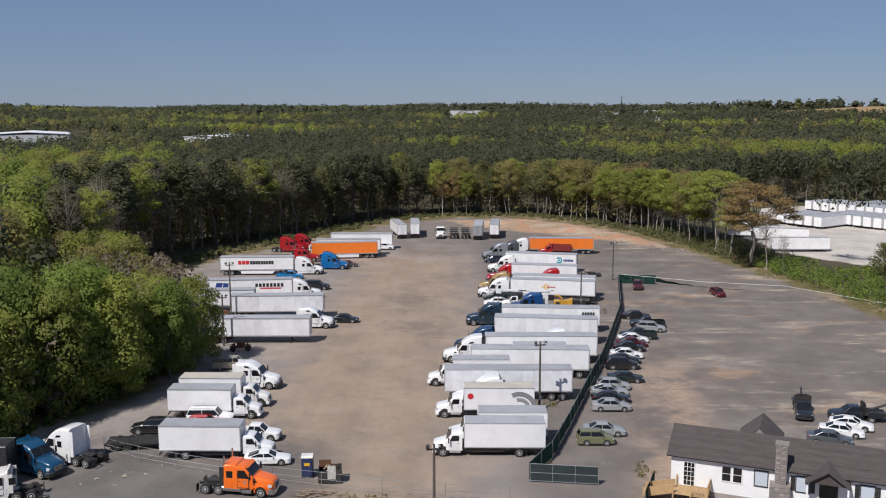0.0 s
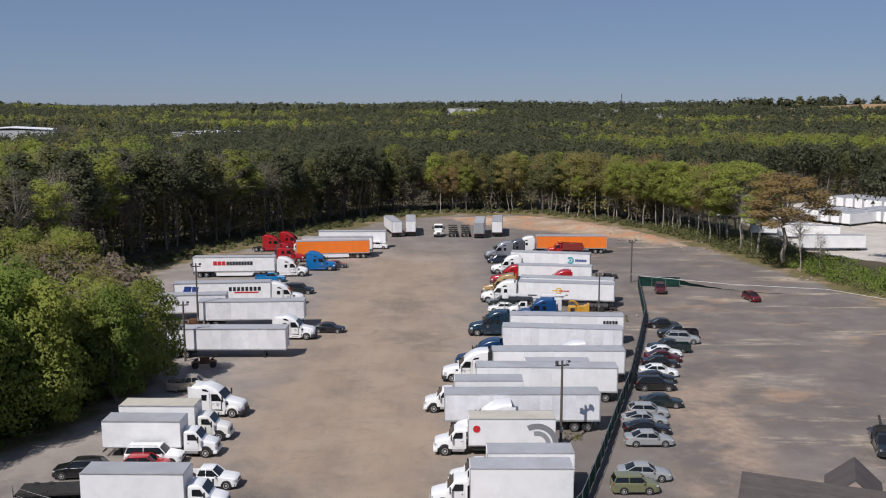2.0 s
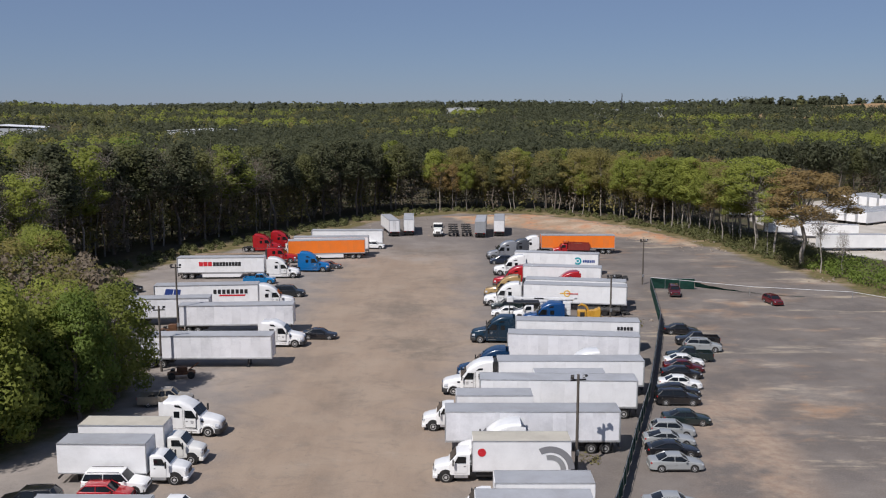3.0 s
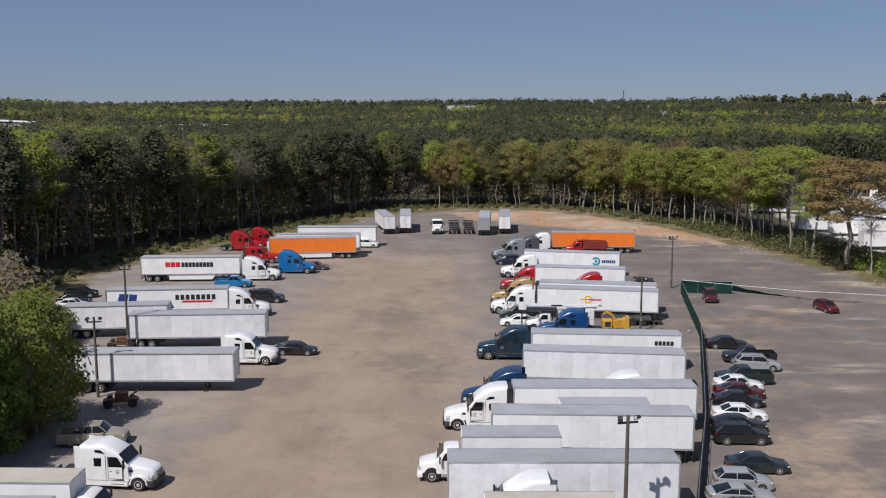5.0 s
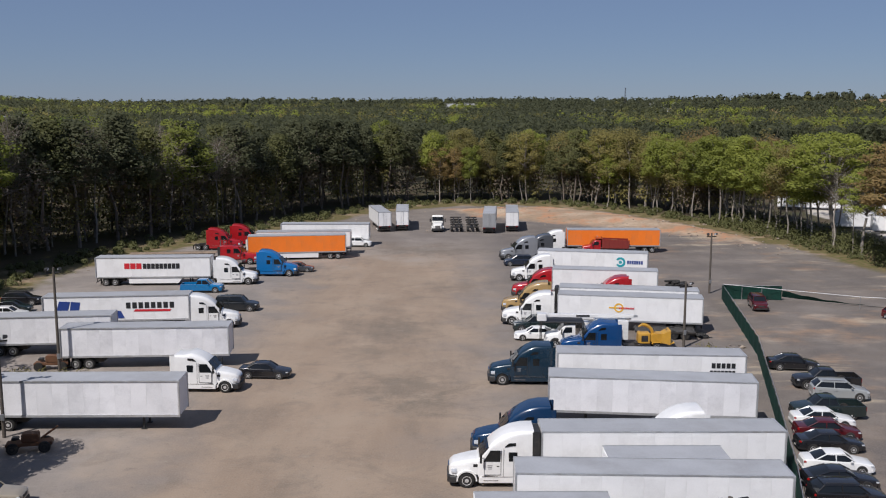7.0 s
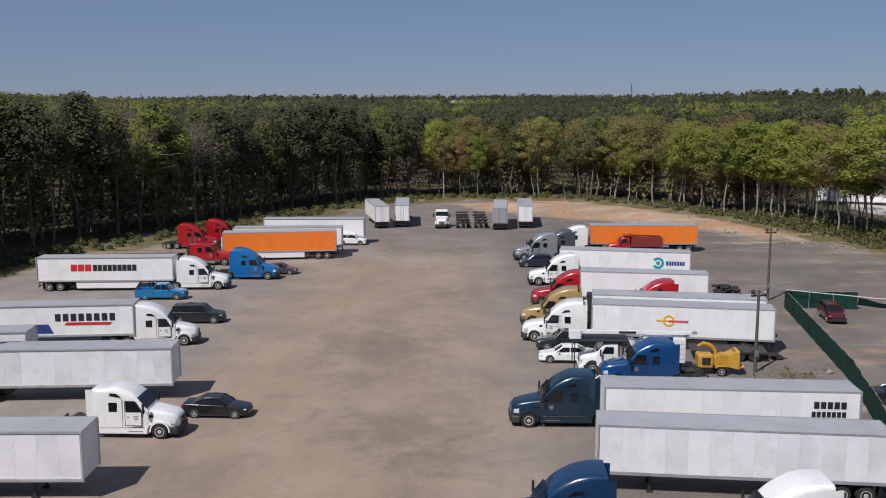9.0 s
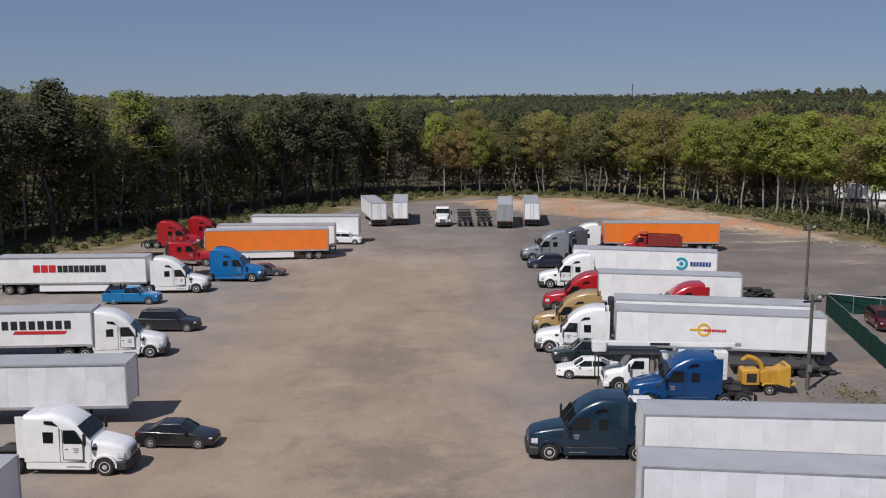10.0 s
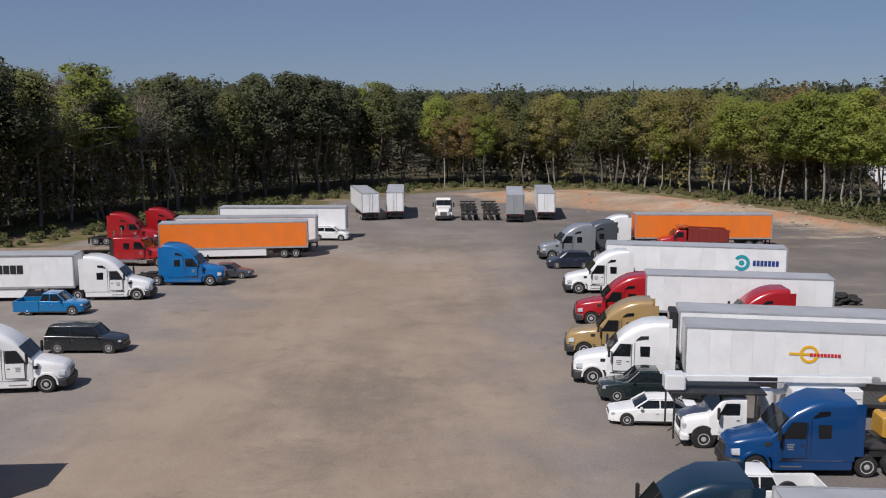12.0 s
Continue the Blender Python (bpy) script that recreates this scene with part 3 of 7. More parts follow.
def make_tree(kind, seed):
    """The base stands at the origin; 18 m high, 14 m for the dense leafy kinds."""
    rng = np.random.default_rng(seed)
    name, label, leaf, bark = {
        'green': ("leafy_tree", "dense green leafy tree beside the yard", LEAF_GREEN, M_bark),
        'bushy': ("leafy_tree", "broad yellow-green leafy tree beside the yard", LEAF_SPRING, M_bark),
        'spring': ("spring_tree", "tall tree in fresh light green spring leaf", LEAF_SPRING, M_bark_pale),
        'olive': ("budding_tree", "tall slender tree with olive spring buds", LEAF_OLIVE, M_bark_pale),
        'tan': ("russet_tree", "tall tree with thin russet spring buds", LEAF_TAN, M_bark_pale),
        'oak': ("oak_tree", "broad lobed tree in yellow-green spring leaf", LEAF_SPRING, M_bark_pale),
        'russet': ("russet_tree", "broad tree with a rounded russet crown", LEAF_TAN, M_bark_pale),
        'pine': ("pine_tree", "tall dark pine with a bare lower trunk", NEEDLE, M_bark),
        'pine2': ("pine_tree", "tall olive-green pine with a bare trunk", NEEDLE_OLIVE, M_bark),
        'bare': ("bare_tree", "leafless grey-brown tree with fine twigs", TWIG, M_bark_pale)}[kind]
    t = thing(name, label, "tree")
    bm = bmesh.new()
    C, Rr = [], []
    H = 18.0
    lean = rng.normal(size=2) * 0.5
    if kind.startswith('pine'):
        topp = Vector((lean[0], lean[1], H * 0.96))
        limb(bm, (0, 0, -0.4), topp, 0.17, 0.04, rng, 4)
        n, start = 24, 0.42 + 0.16 * rng.random()
        for i in range(n):
            q = i / (n - 1)
            z = H * (start + (0.97 - start) * q)
            sp = 2.7 * (1 - 0.72 * q ** 1.5) * (0.5 + 0.65 * rng.random())
            a = i * 2.4 + rng.random()
            axis_ = np.array([lean[0] * z / H, lean[1] * z / H, z])
            e = axis_ + np.array([math.cos(a) * sp, math.sin(a) * sp, 0.45])
            limb(bm, axis_ - np.array([0, 0, 0.4]), e, 0.06, 0.02, rng, 1, 4)
            C.append(axis_ + (e - axis_) * 0.72)
            Rr.append(0.8 + sp * 0.33)
        for i in range(5):
            z, a = H * (0.2 + 0.3 * rng.random()), rng.random() * 6.283
            rod((lean[0] * z / H, lean[1] * z / H, z), (math.cos(a) * 1.4, math.sin(a) * 1.4, z + 0.5), 0.035, 3, 0.01, bm)
        C.append(topp)
        Rr.append(0.95)
        per, size, flat, heart = 165, 0.165, 0.85, (lean[0] * 0.7, lean[1] * 0.7, H * 0.66)
    elif kind in ('green', 'bushy'):
        H = 14.0
        limb(bm, (0, 0, -0.4), (lean[0], lean[1], H * 0.55), 0.34, 0.18, rng, 3, 8)
        n = 40
        for i in range(n):
            a, q = i * 2.4 + 0.6 * rng.random(), (i + rng.random()) / n
            z = H * (0.1 + 0.83 * q)
            sp = math.sqrt(max(0.02, 1 - (abs(q - 0.36) / 0.7) ** 2)) * 4.3 * (0.62 + 0.42 * rng.random())
            e = (math.cos(a) * sp, math.sin(a) * sp, z)
            if i % 3 == 0:
                limb(bm, (lean[0] * 0.6, lean[1] * 0.6, max(1.0, z * 0.55)), e, 0.1, 0.03, rng, 2, 5)
            C.append(e)
            Rr.append(1.15 + 0.9 * rng.random())
        per, size, flat, heart = 330, 0.175, 0.8, (0, 0, H * 0.42)
    elif kind in ('oak', 'russet'):
        split = H * 0.4
        mid = limb(bm, (0, 0, -0.4), (lean[0], lean[1], split), 0.19, 0.15, rng, 3, 8)
        n = 30
        for i in range(n):
            a, q = i * 2.4 + 0.7 * rng.random(), (i + rng.random()) / n
            z = H * (0.47 + 0.46 * q)
            sp = math.sqrt(max(0.02, 1 - (abs(q - 0.3) / 0.75) ** 2)) * 3.7 * (0.55 + 0.5 * rng.random())
            e = Vector((lean[0] + math.cos(a) * sp, lean[1] + math.sin(a) * sp, z))
            limb(bm, mid + Vector((0, 0, (z - split) * 0.25)), e, 0.08, 0.02, rng, 3, 5)
            for _ in range(2):
                rod(e.lerp(mid, 0.35 * rng.random()), e + Vector(rng.normal(size=3)) * 1.0 - Vector((0, 0, 0.8)), 0.025, 3, 0.008, bm)
            C.append(e)
            Rr.append(0.8 + 0.75 * rng.random())
        per, size, flat, heart = 330, 0.13, 0.66, (lean[0], lean[1], H * 0.6)
    else:
        split = H * (0.40 + 0.14 * rng.random())
        mid = limb(bm, (0, 0, -0.4), (lean[0], lean[1], split), 0.12, 0.09, rng, 3, 7)
        n = 24 if kind != 'bare' else 22
        for i in range(n):
            a, q = i * 2.4 + 0.8 * rng.random(), (i + rng.random()) / n
            z = split + (H * 0.95 - split) * (0.02 + 0.98 * q)
            sp = math.sqrt(max(0.03, 1 - (abs(q - 0.4) / 0.68) ** 2)) * 2.7 * (0.3 + 0.8 * rng.random())
            e = Vector((lean[0] * 1.4 + math.cos(a) * sp, lean[1] * 1.4 + math.sin(a) * sp, z))
            limb(bm, mid + Vector((0, 0, (z - split) * 0.35)), e, 0.055, 0.018, rng, 2, 5)
            if kind == 'bare':
                for _ in range(4):
                    rod(e.lerp(mid, 0.3 * rng.random()), e + Vector(rng.normal(size=3)) * 1.2, 0.025, 3, 0.008, bm)
            C.append(e)
            Rr.append(0.85 + 0.75 * rng.random())
        limb(bm, mid, (lean[0] * 1.5, lean[1] * 1.5, H * 0.95), 0.09, 0.03, rng, 3, 6)
        per, size, flat = {'spring': (230, 0.155, 0.8), 'olive': (220, 0.145, 0.85), 'tan': (200, 0.135, 0.85), 'bare': (95, 0.085, 0.9)}[kind]
        heart = (lean[0] * 1.4, lean[1] * 1.4, H * 0.64)
    part("trunk", bm, bark, t, smooth=True)
    leaf_mesh("crown", C, Rr, per, size, rng, leaf, t, flat, heart, 0.2 if kind.startswith('pine') else 0.4)
    return t


tree_rng = np.random.default_rng(7)


def tree(kind, x, y, h, variants=4, broad=1.0):
    v = int(tree_rng.integers(variants))
    dense = kind in ('green', 'bushy')
    s = h / (14.0 if dense else 18.0)
    z = float(height(np.array([x]), np.array([y]))[0])
    wide = s * (0.85 + 0.35 * tree_rng.random()) * (1.0 if dense else 1.18 if kind == 'bare' else 1.4) * broad
    m = pose(x, y, z, 0, 0, tree_rng.random() * 360)
    ob = place((kind, v), lambda: make_tree(kind, 100 + v * 17 + len(kind)), m, group="woods round the yard")
    ob.scale = (wide, wide, s)
    return ob


def along(pts, step, depth, rng):
    """Scattered stands outside a line: every step metres, in rows going back from it."""
    for (x0, y0), (x1, y1) in zip(pts, pts[1:]):
        L_ = math.hypot(x1 - x0, y1 - y0)
        nx, ny = -(y1 - y0) / L_, (x1 - x0) / L_
        for i in range(max(1, int(L_ / step))):
            for d in depth:
                t = (i + rng.random()) / max(1, int(L_ / step))
                k = d + rng.normal() * step * 0.3
                yield x0 + (x1 - x0) * t + nx * k, y0 + (y1 - y0) * t + ny * k


# dense leafy stand by the near rows
for x, y in along([(-52, 88), (-44, 108), (-38.5, 126), (-39.5, 133)], 5.0, (3.5, 8, 14), tree_rng):
    tree('green' if tree_rng.random() < 0.62 else 'bushy', x, y, (13 + 5 * tree_rng.random()) * (0.8 if y > 122 else 1.0), 5)
tree('bushy', -36.2, 130.8, 13.0, 5, 0.95)
tree('green', -37.6, 123.5, 13.5, 5, 0.95)
for x, y in along([(-47, 152), (-58, 176)], 6, (6, 12), tree_rng):
    tree('olive' if tree_rng.random() < 0.5 else 'bushy', x, y, 13 + 3 * tree_rng.random())
# dark pines and bare trunks on the left
for x, y in along([(-68, 178), (-70, 212), (-62, 237), (-41, 269), (-23, 302), (-4, 316)], 4.2, (4, 9, 15), tree_rng):
    q = tree_rng.random()
    tall = 20.0 if 205 < y < 262 else 17.5
    if y < 192:
        q = 1 - 0.75 * q
    tree('pine' if q < 0.46 else 'pine2' if q < 0.60 else 'bare' if q < 0.95 else 'spring', x, y, tall + 4.5 * tree_rng.random())
for x, y in along([(-62, 150), (-78, 178), (-92, 215)], 7, (4,), tree_rng):
    q = tree_rng.random()
    tree('spring' if q < 0.55 else 'bushy' if q < 0.75 else 'olive' if q < 0.9 else 'bare', x, y, 15 + 5 * tree_rng.random())
# light green stand at the far end and to the right
for x, y in along([(-4, 316), (25, 317), (43, 302), (57, 276)], 3.3, (3, 7, 12), tree_rng):
    q = tree_rng.random()
    tree('spring' if q < 0.42 else 'olive' if q < 0.78 else 'tan' if q < 0.9 else 'pine2', x, y, 13.0 + 7.0 * tree_rng.random())
for x, y in along([(57, 276), (66, 246)], 3.2, (2.5, 6, 10), tree_rng):
    q = tree_rng.random()
    tree('spring' if q < 0.4 else 'olive' if q < 0.75 else 'tan' if q < 0.9 else 'bare', x, y, 15.5 + 4 * tree_rng.random())
for x, y in along([(78, 326), (126, 352), (192, 322), (240, 236)], 5.5, (3, 9), tree_rng):
    tree('pine' if tree_rng.random() < 0.7 else 'pine2', x, y, 16 + 5 * tree_rng.random())
for kind, x, y, h, broad in (('oak', 71, 240, 21.5, 1.3), ('oak', 70.5, 228, 15.5, 1.0), ('russet', 72, 216, 20.5, 1.3), ('bare', 72.5, 208, 13, 1.2), ('bare', 69, 236, 15, 1.0),
                             ('bare', 69.5, 229, 14, 0.7), ('olive', 66, 250, 18, 1.1), ('spring', 69, 246, 17, 1.1), ('bare', 75, 204, 9, 0.8), ('pine2', 83.5, 173, 11, 1.3)):
    tree(kind, x, y, h, 3, broad)


def crowns(name, label, pts, mat, rng, size, per, rad, up):
    """Woods too many to count: loose crowns of leaf sprays in one mesh."""
    n = len(pts)
    pts = np.asarray(pts, float)
    hz = height(pts[:, 0], pts[:, 1])
    C = np.stack([pts[:, 0], pts[:, 1], hz + up * (0.82 + 0.3 * rng.random(n))], 1)
    ob = leaf_mesh(name, C, rad * (0.7 + 0.6 * rng.random(n)), per, size, rng, mat, None, 1.45, None, 0.35, -0.5)
    return tagged(ob, label, "woods", kind="stuff")


def canopy(name, label, pts, mat, rng, rad, up):
    """The closed, lumpy mass under the loose leaf clumps: one uneven crown for every stand."""
    n, k = len(pts), 5
    pts = np.asarray(pts, float)
    hz = height(pts[:, 0], pts[:, 1])
    C = np.stack([pts[:, 0], pts[:, 1], hz + up * (0.82 + 0.3 * rng.random(n))], 1)
    rr = rad * (0.75 + 0.55 * rng.random(n))
    rings = [np.repeat(C[:, None, :], 1, 1) + np.array([0, 0, 1.35]) * rr[:, None, None]]
    for polar in (38, 78, 118):
        a = np.arange(k)[None, :] * 2 * np.pi / k + rng.random((n, 1)) * 6.28 + rng.normal(size=(n, k)) * 0.18
        q = rr[:, None] * (0.75 + 0.45 * rng.random((n, k)))
        rings.append(C[:, None, :] + np.stack([np.cos(a) * np.sin(radians(polar)) * q, np.sin(a) * np.sin(radians(polar)) * q, np.full_like(a, math.cos(radians(polar))) * q * 1.35], -1))
    V = np.concatenate(rings, 1)
    m = V.shape[1]
    faces = []
    for i in range(k):
        j = (i + 1) % k
        faces.append((0, 1 + i, 1 + j))
        for r in (0, 1):
            o0, o1 = 1 + r * k, 1 + (r + 1) * k
            faces += [(o0 + i, o1 + i, o1 + j), (o0 + i, o1 + j, o0 + j)]
    F = (np.array(faces)[None] + (np.arange(n) * m)[:, None, None]).reshape(-1, 3)
    ob = link_mesh(name, V.reshape(-1, 3).tolist(), F.tolist(), mat)
    ob.data.shade_smooth()
    return tagged(ob, label, "woods", kind="stuff")


wood_rng = np.random.default_rng(21)
yard_grow = np.array(EDGE, float)


def scatter(n, r0, r1, half_angle):
    a = (wood_rng.random(n) * 2 - 1) * radians(half_angle)
    r = np.sqrt(r0 ** 2 + (r1 ** 2 - r0 ** 2) * wood_rng.random(n))
    return np.stack([np.sin(a) * r, np.cos(a) * r], 1)


def clear_of(P, margin):
    ok = inside_by(P, EDGE) < -margin
    ok &= inside_by(P, LOT) < -4
    ok &= inside_by(P, FIELD) < 0
    for bx, by, bw, bd in CLEARINGS:
        ok &= ~((np.abs(P[:, 0] - bx) < bw) & (P[:, 1] > by - bd * 1.0) & (P[:, 1] < by + bd))
    return P[ok]


CLEARINGS = [(-292, 640, 42, 190), (-170, 660, 15, 190), (40, 1700, 38, 330), (262, 1550, 28, 300), (350, 1500, 32, 300)]


def stands(P, size, seed):
    """A smooth, patchy value for points in the woods, about -2 to 2."""
    rng = np.random.default_rng(seed)
    v = np.zeros(len(P))
    for k in range(7):
        a, w, ph = rng.random() * 6.283, size * (0.5 + 1.2 * rng.random()), rng.random() * 6.283
        v += np.sin((P[:, 0] * math.cos(a) + P[:, 1] * math.sin(a)) / w + ph)
    return v / 1.87 + wood_rng.normal(size=len(P)) * 0.16


def split_by(P, v, cuts):
    lo = -99
    for c in (*cuts, 99):
        yield P[(v >= lo) & (v < c)]
        lo = c


P = clear_of(scatter(6400, 120, 520, 44), 20)
kinds = (("pine_woods", "dark pine woods behind the yard", NEEDLE), ("mixed_woods", "dull olive mixed woods", NEEDLE_OLIVE),
         ("budding_woods", "woods in olive spring bud", LEAF_OLIVE), ("spring_woods", "patches of fresh green woods", LEAF_SPRING))
west = (P[:, 0] < -66) & (P[:, 1] < 345) & (P[:, 0] < -0.22 * P[:, 1] - 22)
north = (P[:, 1] > 322) & (P[:, 1] < 440) & (P[:, 0] > -95) & (P[:, 0] < 70)
crowns("pine_woods", "dark pine woods beyond the budding trees", P[north], NEEDLE, wood_rng, 0.46, 130, 2.9, 15.0)
rest = P[~west & ~north]
east = np.clip((rest[:, 0] - 10) / 60, 0, 1) * np.clip((rest[:, 1] - 340) / 60, 0, 1)
for (nm, lb, mt), pts in zip(kinds, split_by(rest, stands(rest, 16, 4) + 1.2 * east, (0.9, 1.2, 1.4))):
    if len(pts):
        crowns(nm, lb, pts, mt, wood_rng, 0.48, 100, 2.9, 15.5)
green_kinds = (("spring_woods", "tall light green woods beside the yard", LEAF_SPRING), ("green_woods", "full green leafy woods", LEAF_GREEN), ("budding_woods", "woods in olive spring bud", LEAF_OLIVE))
for (nm, lb, mt), pts in zip(green_kinds, split_by(P[west], stands(P[west], 8, 9), (0.2, 0.8))):
    if len(pts):
        crowns(nm, lb, pts, mt, wood_rng, 0.42, 170, 3.1, 16.5)
        crowns(nm, lb, pts, mt, wood_rng, 0.5, 60, 2.6, 9.0)
P = clear_of(scatter(7000, 520, 1500, 38), 20)
east = np.clip((P[:, 0] - 30) / 80, 0, 1) * np.clip((800 - P[:, 1]) / 150, 0, 1)
west = np.clip((-60 - P[:, 0]) / 150, 0, 1) * np.clip((P[:, 1] - 700) / 200, 0, 1)
for (nm, lb, mt), pts in zip(kinds, split_by(P, stands(P, 42, 12) + 1.1 * east + 0.5 * west, (0.75, 1.35, 1.55))):
    if len(pts):
        crowns(nm, "distant " + lb, pts, mt, wood_rng, 1.05, 60, 4.6, 12.5)
P = clear_of(scatter(9500, 1500, 4200, 33), 20)
for (nm, lb, mt), pts in zip(kinds, split_by(P, stands(P, 110, 23), (0.7, 1.45, 1.75))):
    if len(pts):
        crowns(nm, "far-off " + lb, pts, mt, wood_rng, 2.9, 20, 8.0, 9.0)
        canopy(nm, "far-off " + lb, pts, mt, wood_rng, 6.5, 8.5)


def understorey(name, label, mat, share, seed, rows=(5, 9, 13, 18, 25)):
    """Dense lower foliage that fills the wood behind its first stems."""
    rng = np.random.default_rng(seed)
    line = [(-54, 84), (-46, 108), (-40, 126), (-42, 146), (-54, 162), (-70, 178), (-72, 212), (-64, 238), (-43, 271), (-25, 305), (-4, 321), (26, 320), (46, 304), (60, 277)]
    pts, ups = [], []
    for x, y in along(line, 3.2, rows, rng):
        if rng.random() < share * 1.5 and not (x > 58 and y < 262):
            pts.append((x, y))
    for x, y in along([(80, 330), (126, 356), (195, 326), (244, 238)], 3.2, (4, 9, 14), rng):
        if rng.random() < share * 1.5:
            pts.append((x, y))
    P_ = np.array(pts)
    for lo in (3.0, 6.5, 10.0):
        crowns(name, label, P_[rng.random(len(P_)) < 0.75], mat, rng, 0.30, 72, 2.0, lo)


understorey("pine_understorey", "dark shaded undergrowth and saplings in the wood", NEEDLE_OLIVE, 0.4, 41)
understorey("bare_understorey", "grey-brown leafless thicket inside the wood", TWIG, 0.36, 47, (0, 2.5, 5, 9, 14))
understorey("leafy_understorey", "olive saplings inside the wood", LEAF_OLIVE, 0.3, 43, (0.5, 3, 6, 10, 15))


def undergrowth():
    rng = np.random.default_rng(5)
    C, Rr = [], []
    for x, y in along([(-51, 90), (-43, 110), (-38, 126), (-40, 146), (-49, 160), (-60, 178), (-61, 210), (-54, 233), (-35, 264), (-18, 298), (0, 313), (25, 314), (42, 299),
                       (55, 274), (65, 238), (74, 197), (79, 163), (86, 125)], 2.2, (1.5, 3.5, 6), rng):
        z = float(height(np.array([x]), np.array([y]))[0])
        s = (0.5 + 0.9 * rng.random()) * (2.3 if x > 68 and y < 210 else 1.6 if x > 60 and y < 260 else 0.8)
        C.append((x, y, z + s * 0.5))
        Rr.append(s)
    for x, y in along([(86, 168), (79, 205)], 2.0, (-4, -7, -10, -13, -16, -19), rng):
        if inside_by(np.array([[x, y]]), LOT)[0] < -3:
            s = 0.7 + 1.8 * rng.random() ** 2
            C.append((x, y, 0.4 + s * 0.5))
            Rr.append(s)
    for x, y in along([(57, 278), (66, 246), (72, 222), (76, 208)], 2.4, (3, 5.5, 8), rng):
        s = 1.1 + 1.6 * rng.random() ** 1.5
        C.append((x, y, 0.4 + s * 0.6))
        Rr.append(s)
    for nm, lb, mt, keep in (("undergrowth", "low green brush along the lot's edge", LEAF_GREEN, lambda c: (c[0] > 66 and c[1] < 214) or (c[0] < 0 and c[1] < 165)), ("dry_brush", "low dull brush at the foot of the woods", NEEDLE_OLIVE, lambda c: not ((c[0] > 66 and c[1] < 214) or (c[0] < 0 and c[1] < 165)))):
        pick = [(c, r) for c, r in zip(C, Rr) if keep(c)]
        tagged(leaf_mesh(nm, [c for c, r in pick], [r for c, r in pick], 110, 0.2, rng, mt), lb, "bushes", kind="stuff")


undergrowth()


# ---- vehicles: the front stands at the origin, the body runs back along -x ----
_wheels = {}


def wheel(parent, x, y, r, w, side, name="wheel", dark=False):
    """A wheel with tyre and rim; its rim faces side (+1 or -1)."""
    key = (r, w, side, dark)
    t = new(name)
    t.parent = parent
    t.matrix_basis = pose(x, y, r)
    if key not in _wheels:
        tyre = part("tyre", cyl(0, 0, 0, r, w, 24, 'y', bevel=0.05 * r / 0.5), M_tyre, t, smooth=True)
        bm = bmesh.new()
        loops = []
        for rad_, y_ in ((0.62, 0.40), (0.62, 0.53), (0.54, 0.53), (0.46, 0.36), (0.30, 0.34), (0.26, 0.52), (0.14, 0.56)):
            loops.append([bm.verts.new((r * rad_ * math.cos(a), side * w * y_, r * rad_ * math.sin(a))) for a in (2 * math.pi * k / 18 for k in range(18))])
        for q0, q1 in zip(loops, loops[1:]):
            for k in range(18):
                bm.faces.new((q0[k], q0[(k + 1) % 18], q1[(k + 1) % 18], q1[k]))
        bm.faces.new(loops[-1])
        bm.faces.new(loops[0][::-1])
        rim = part("rim", bm, M_steel if dark else M_rim, t)
        _wheels[key] = (tyre.data, rim.data)
    else:
        for n, d in zip(("tyre", "rim"), _wheels[key]):
            o = new(n, d)
            o.parent = t
    return t


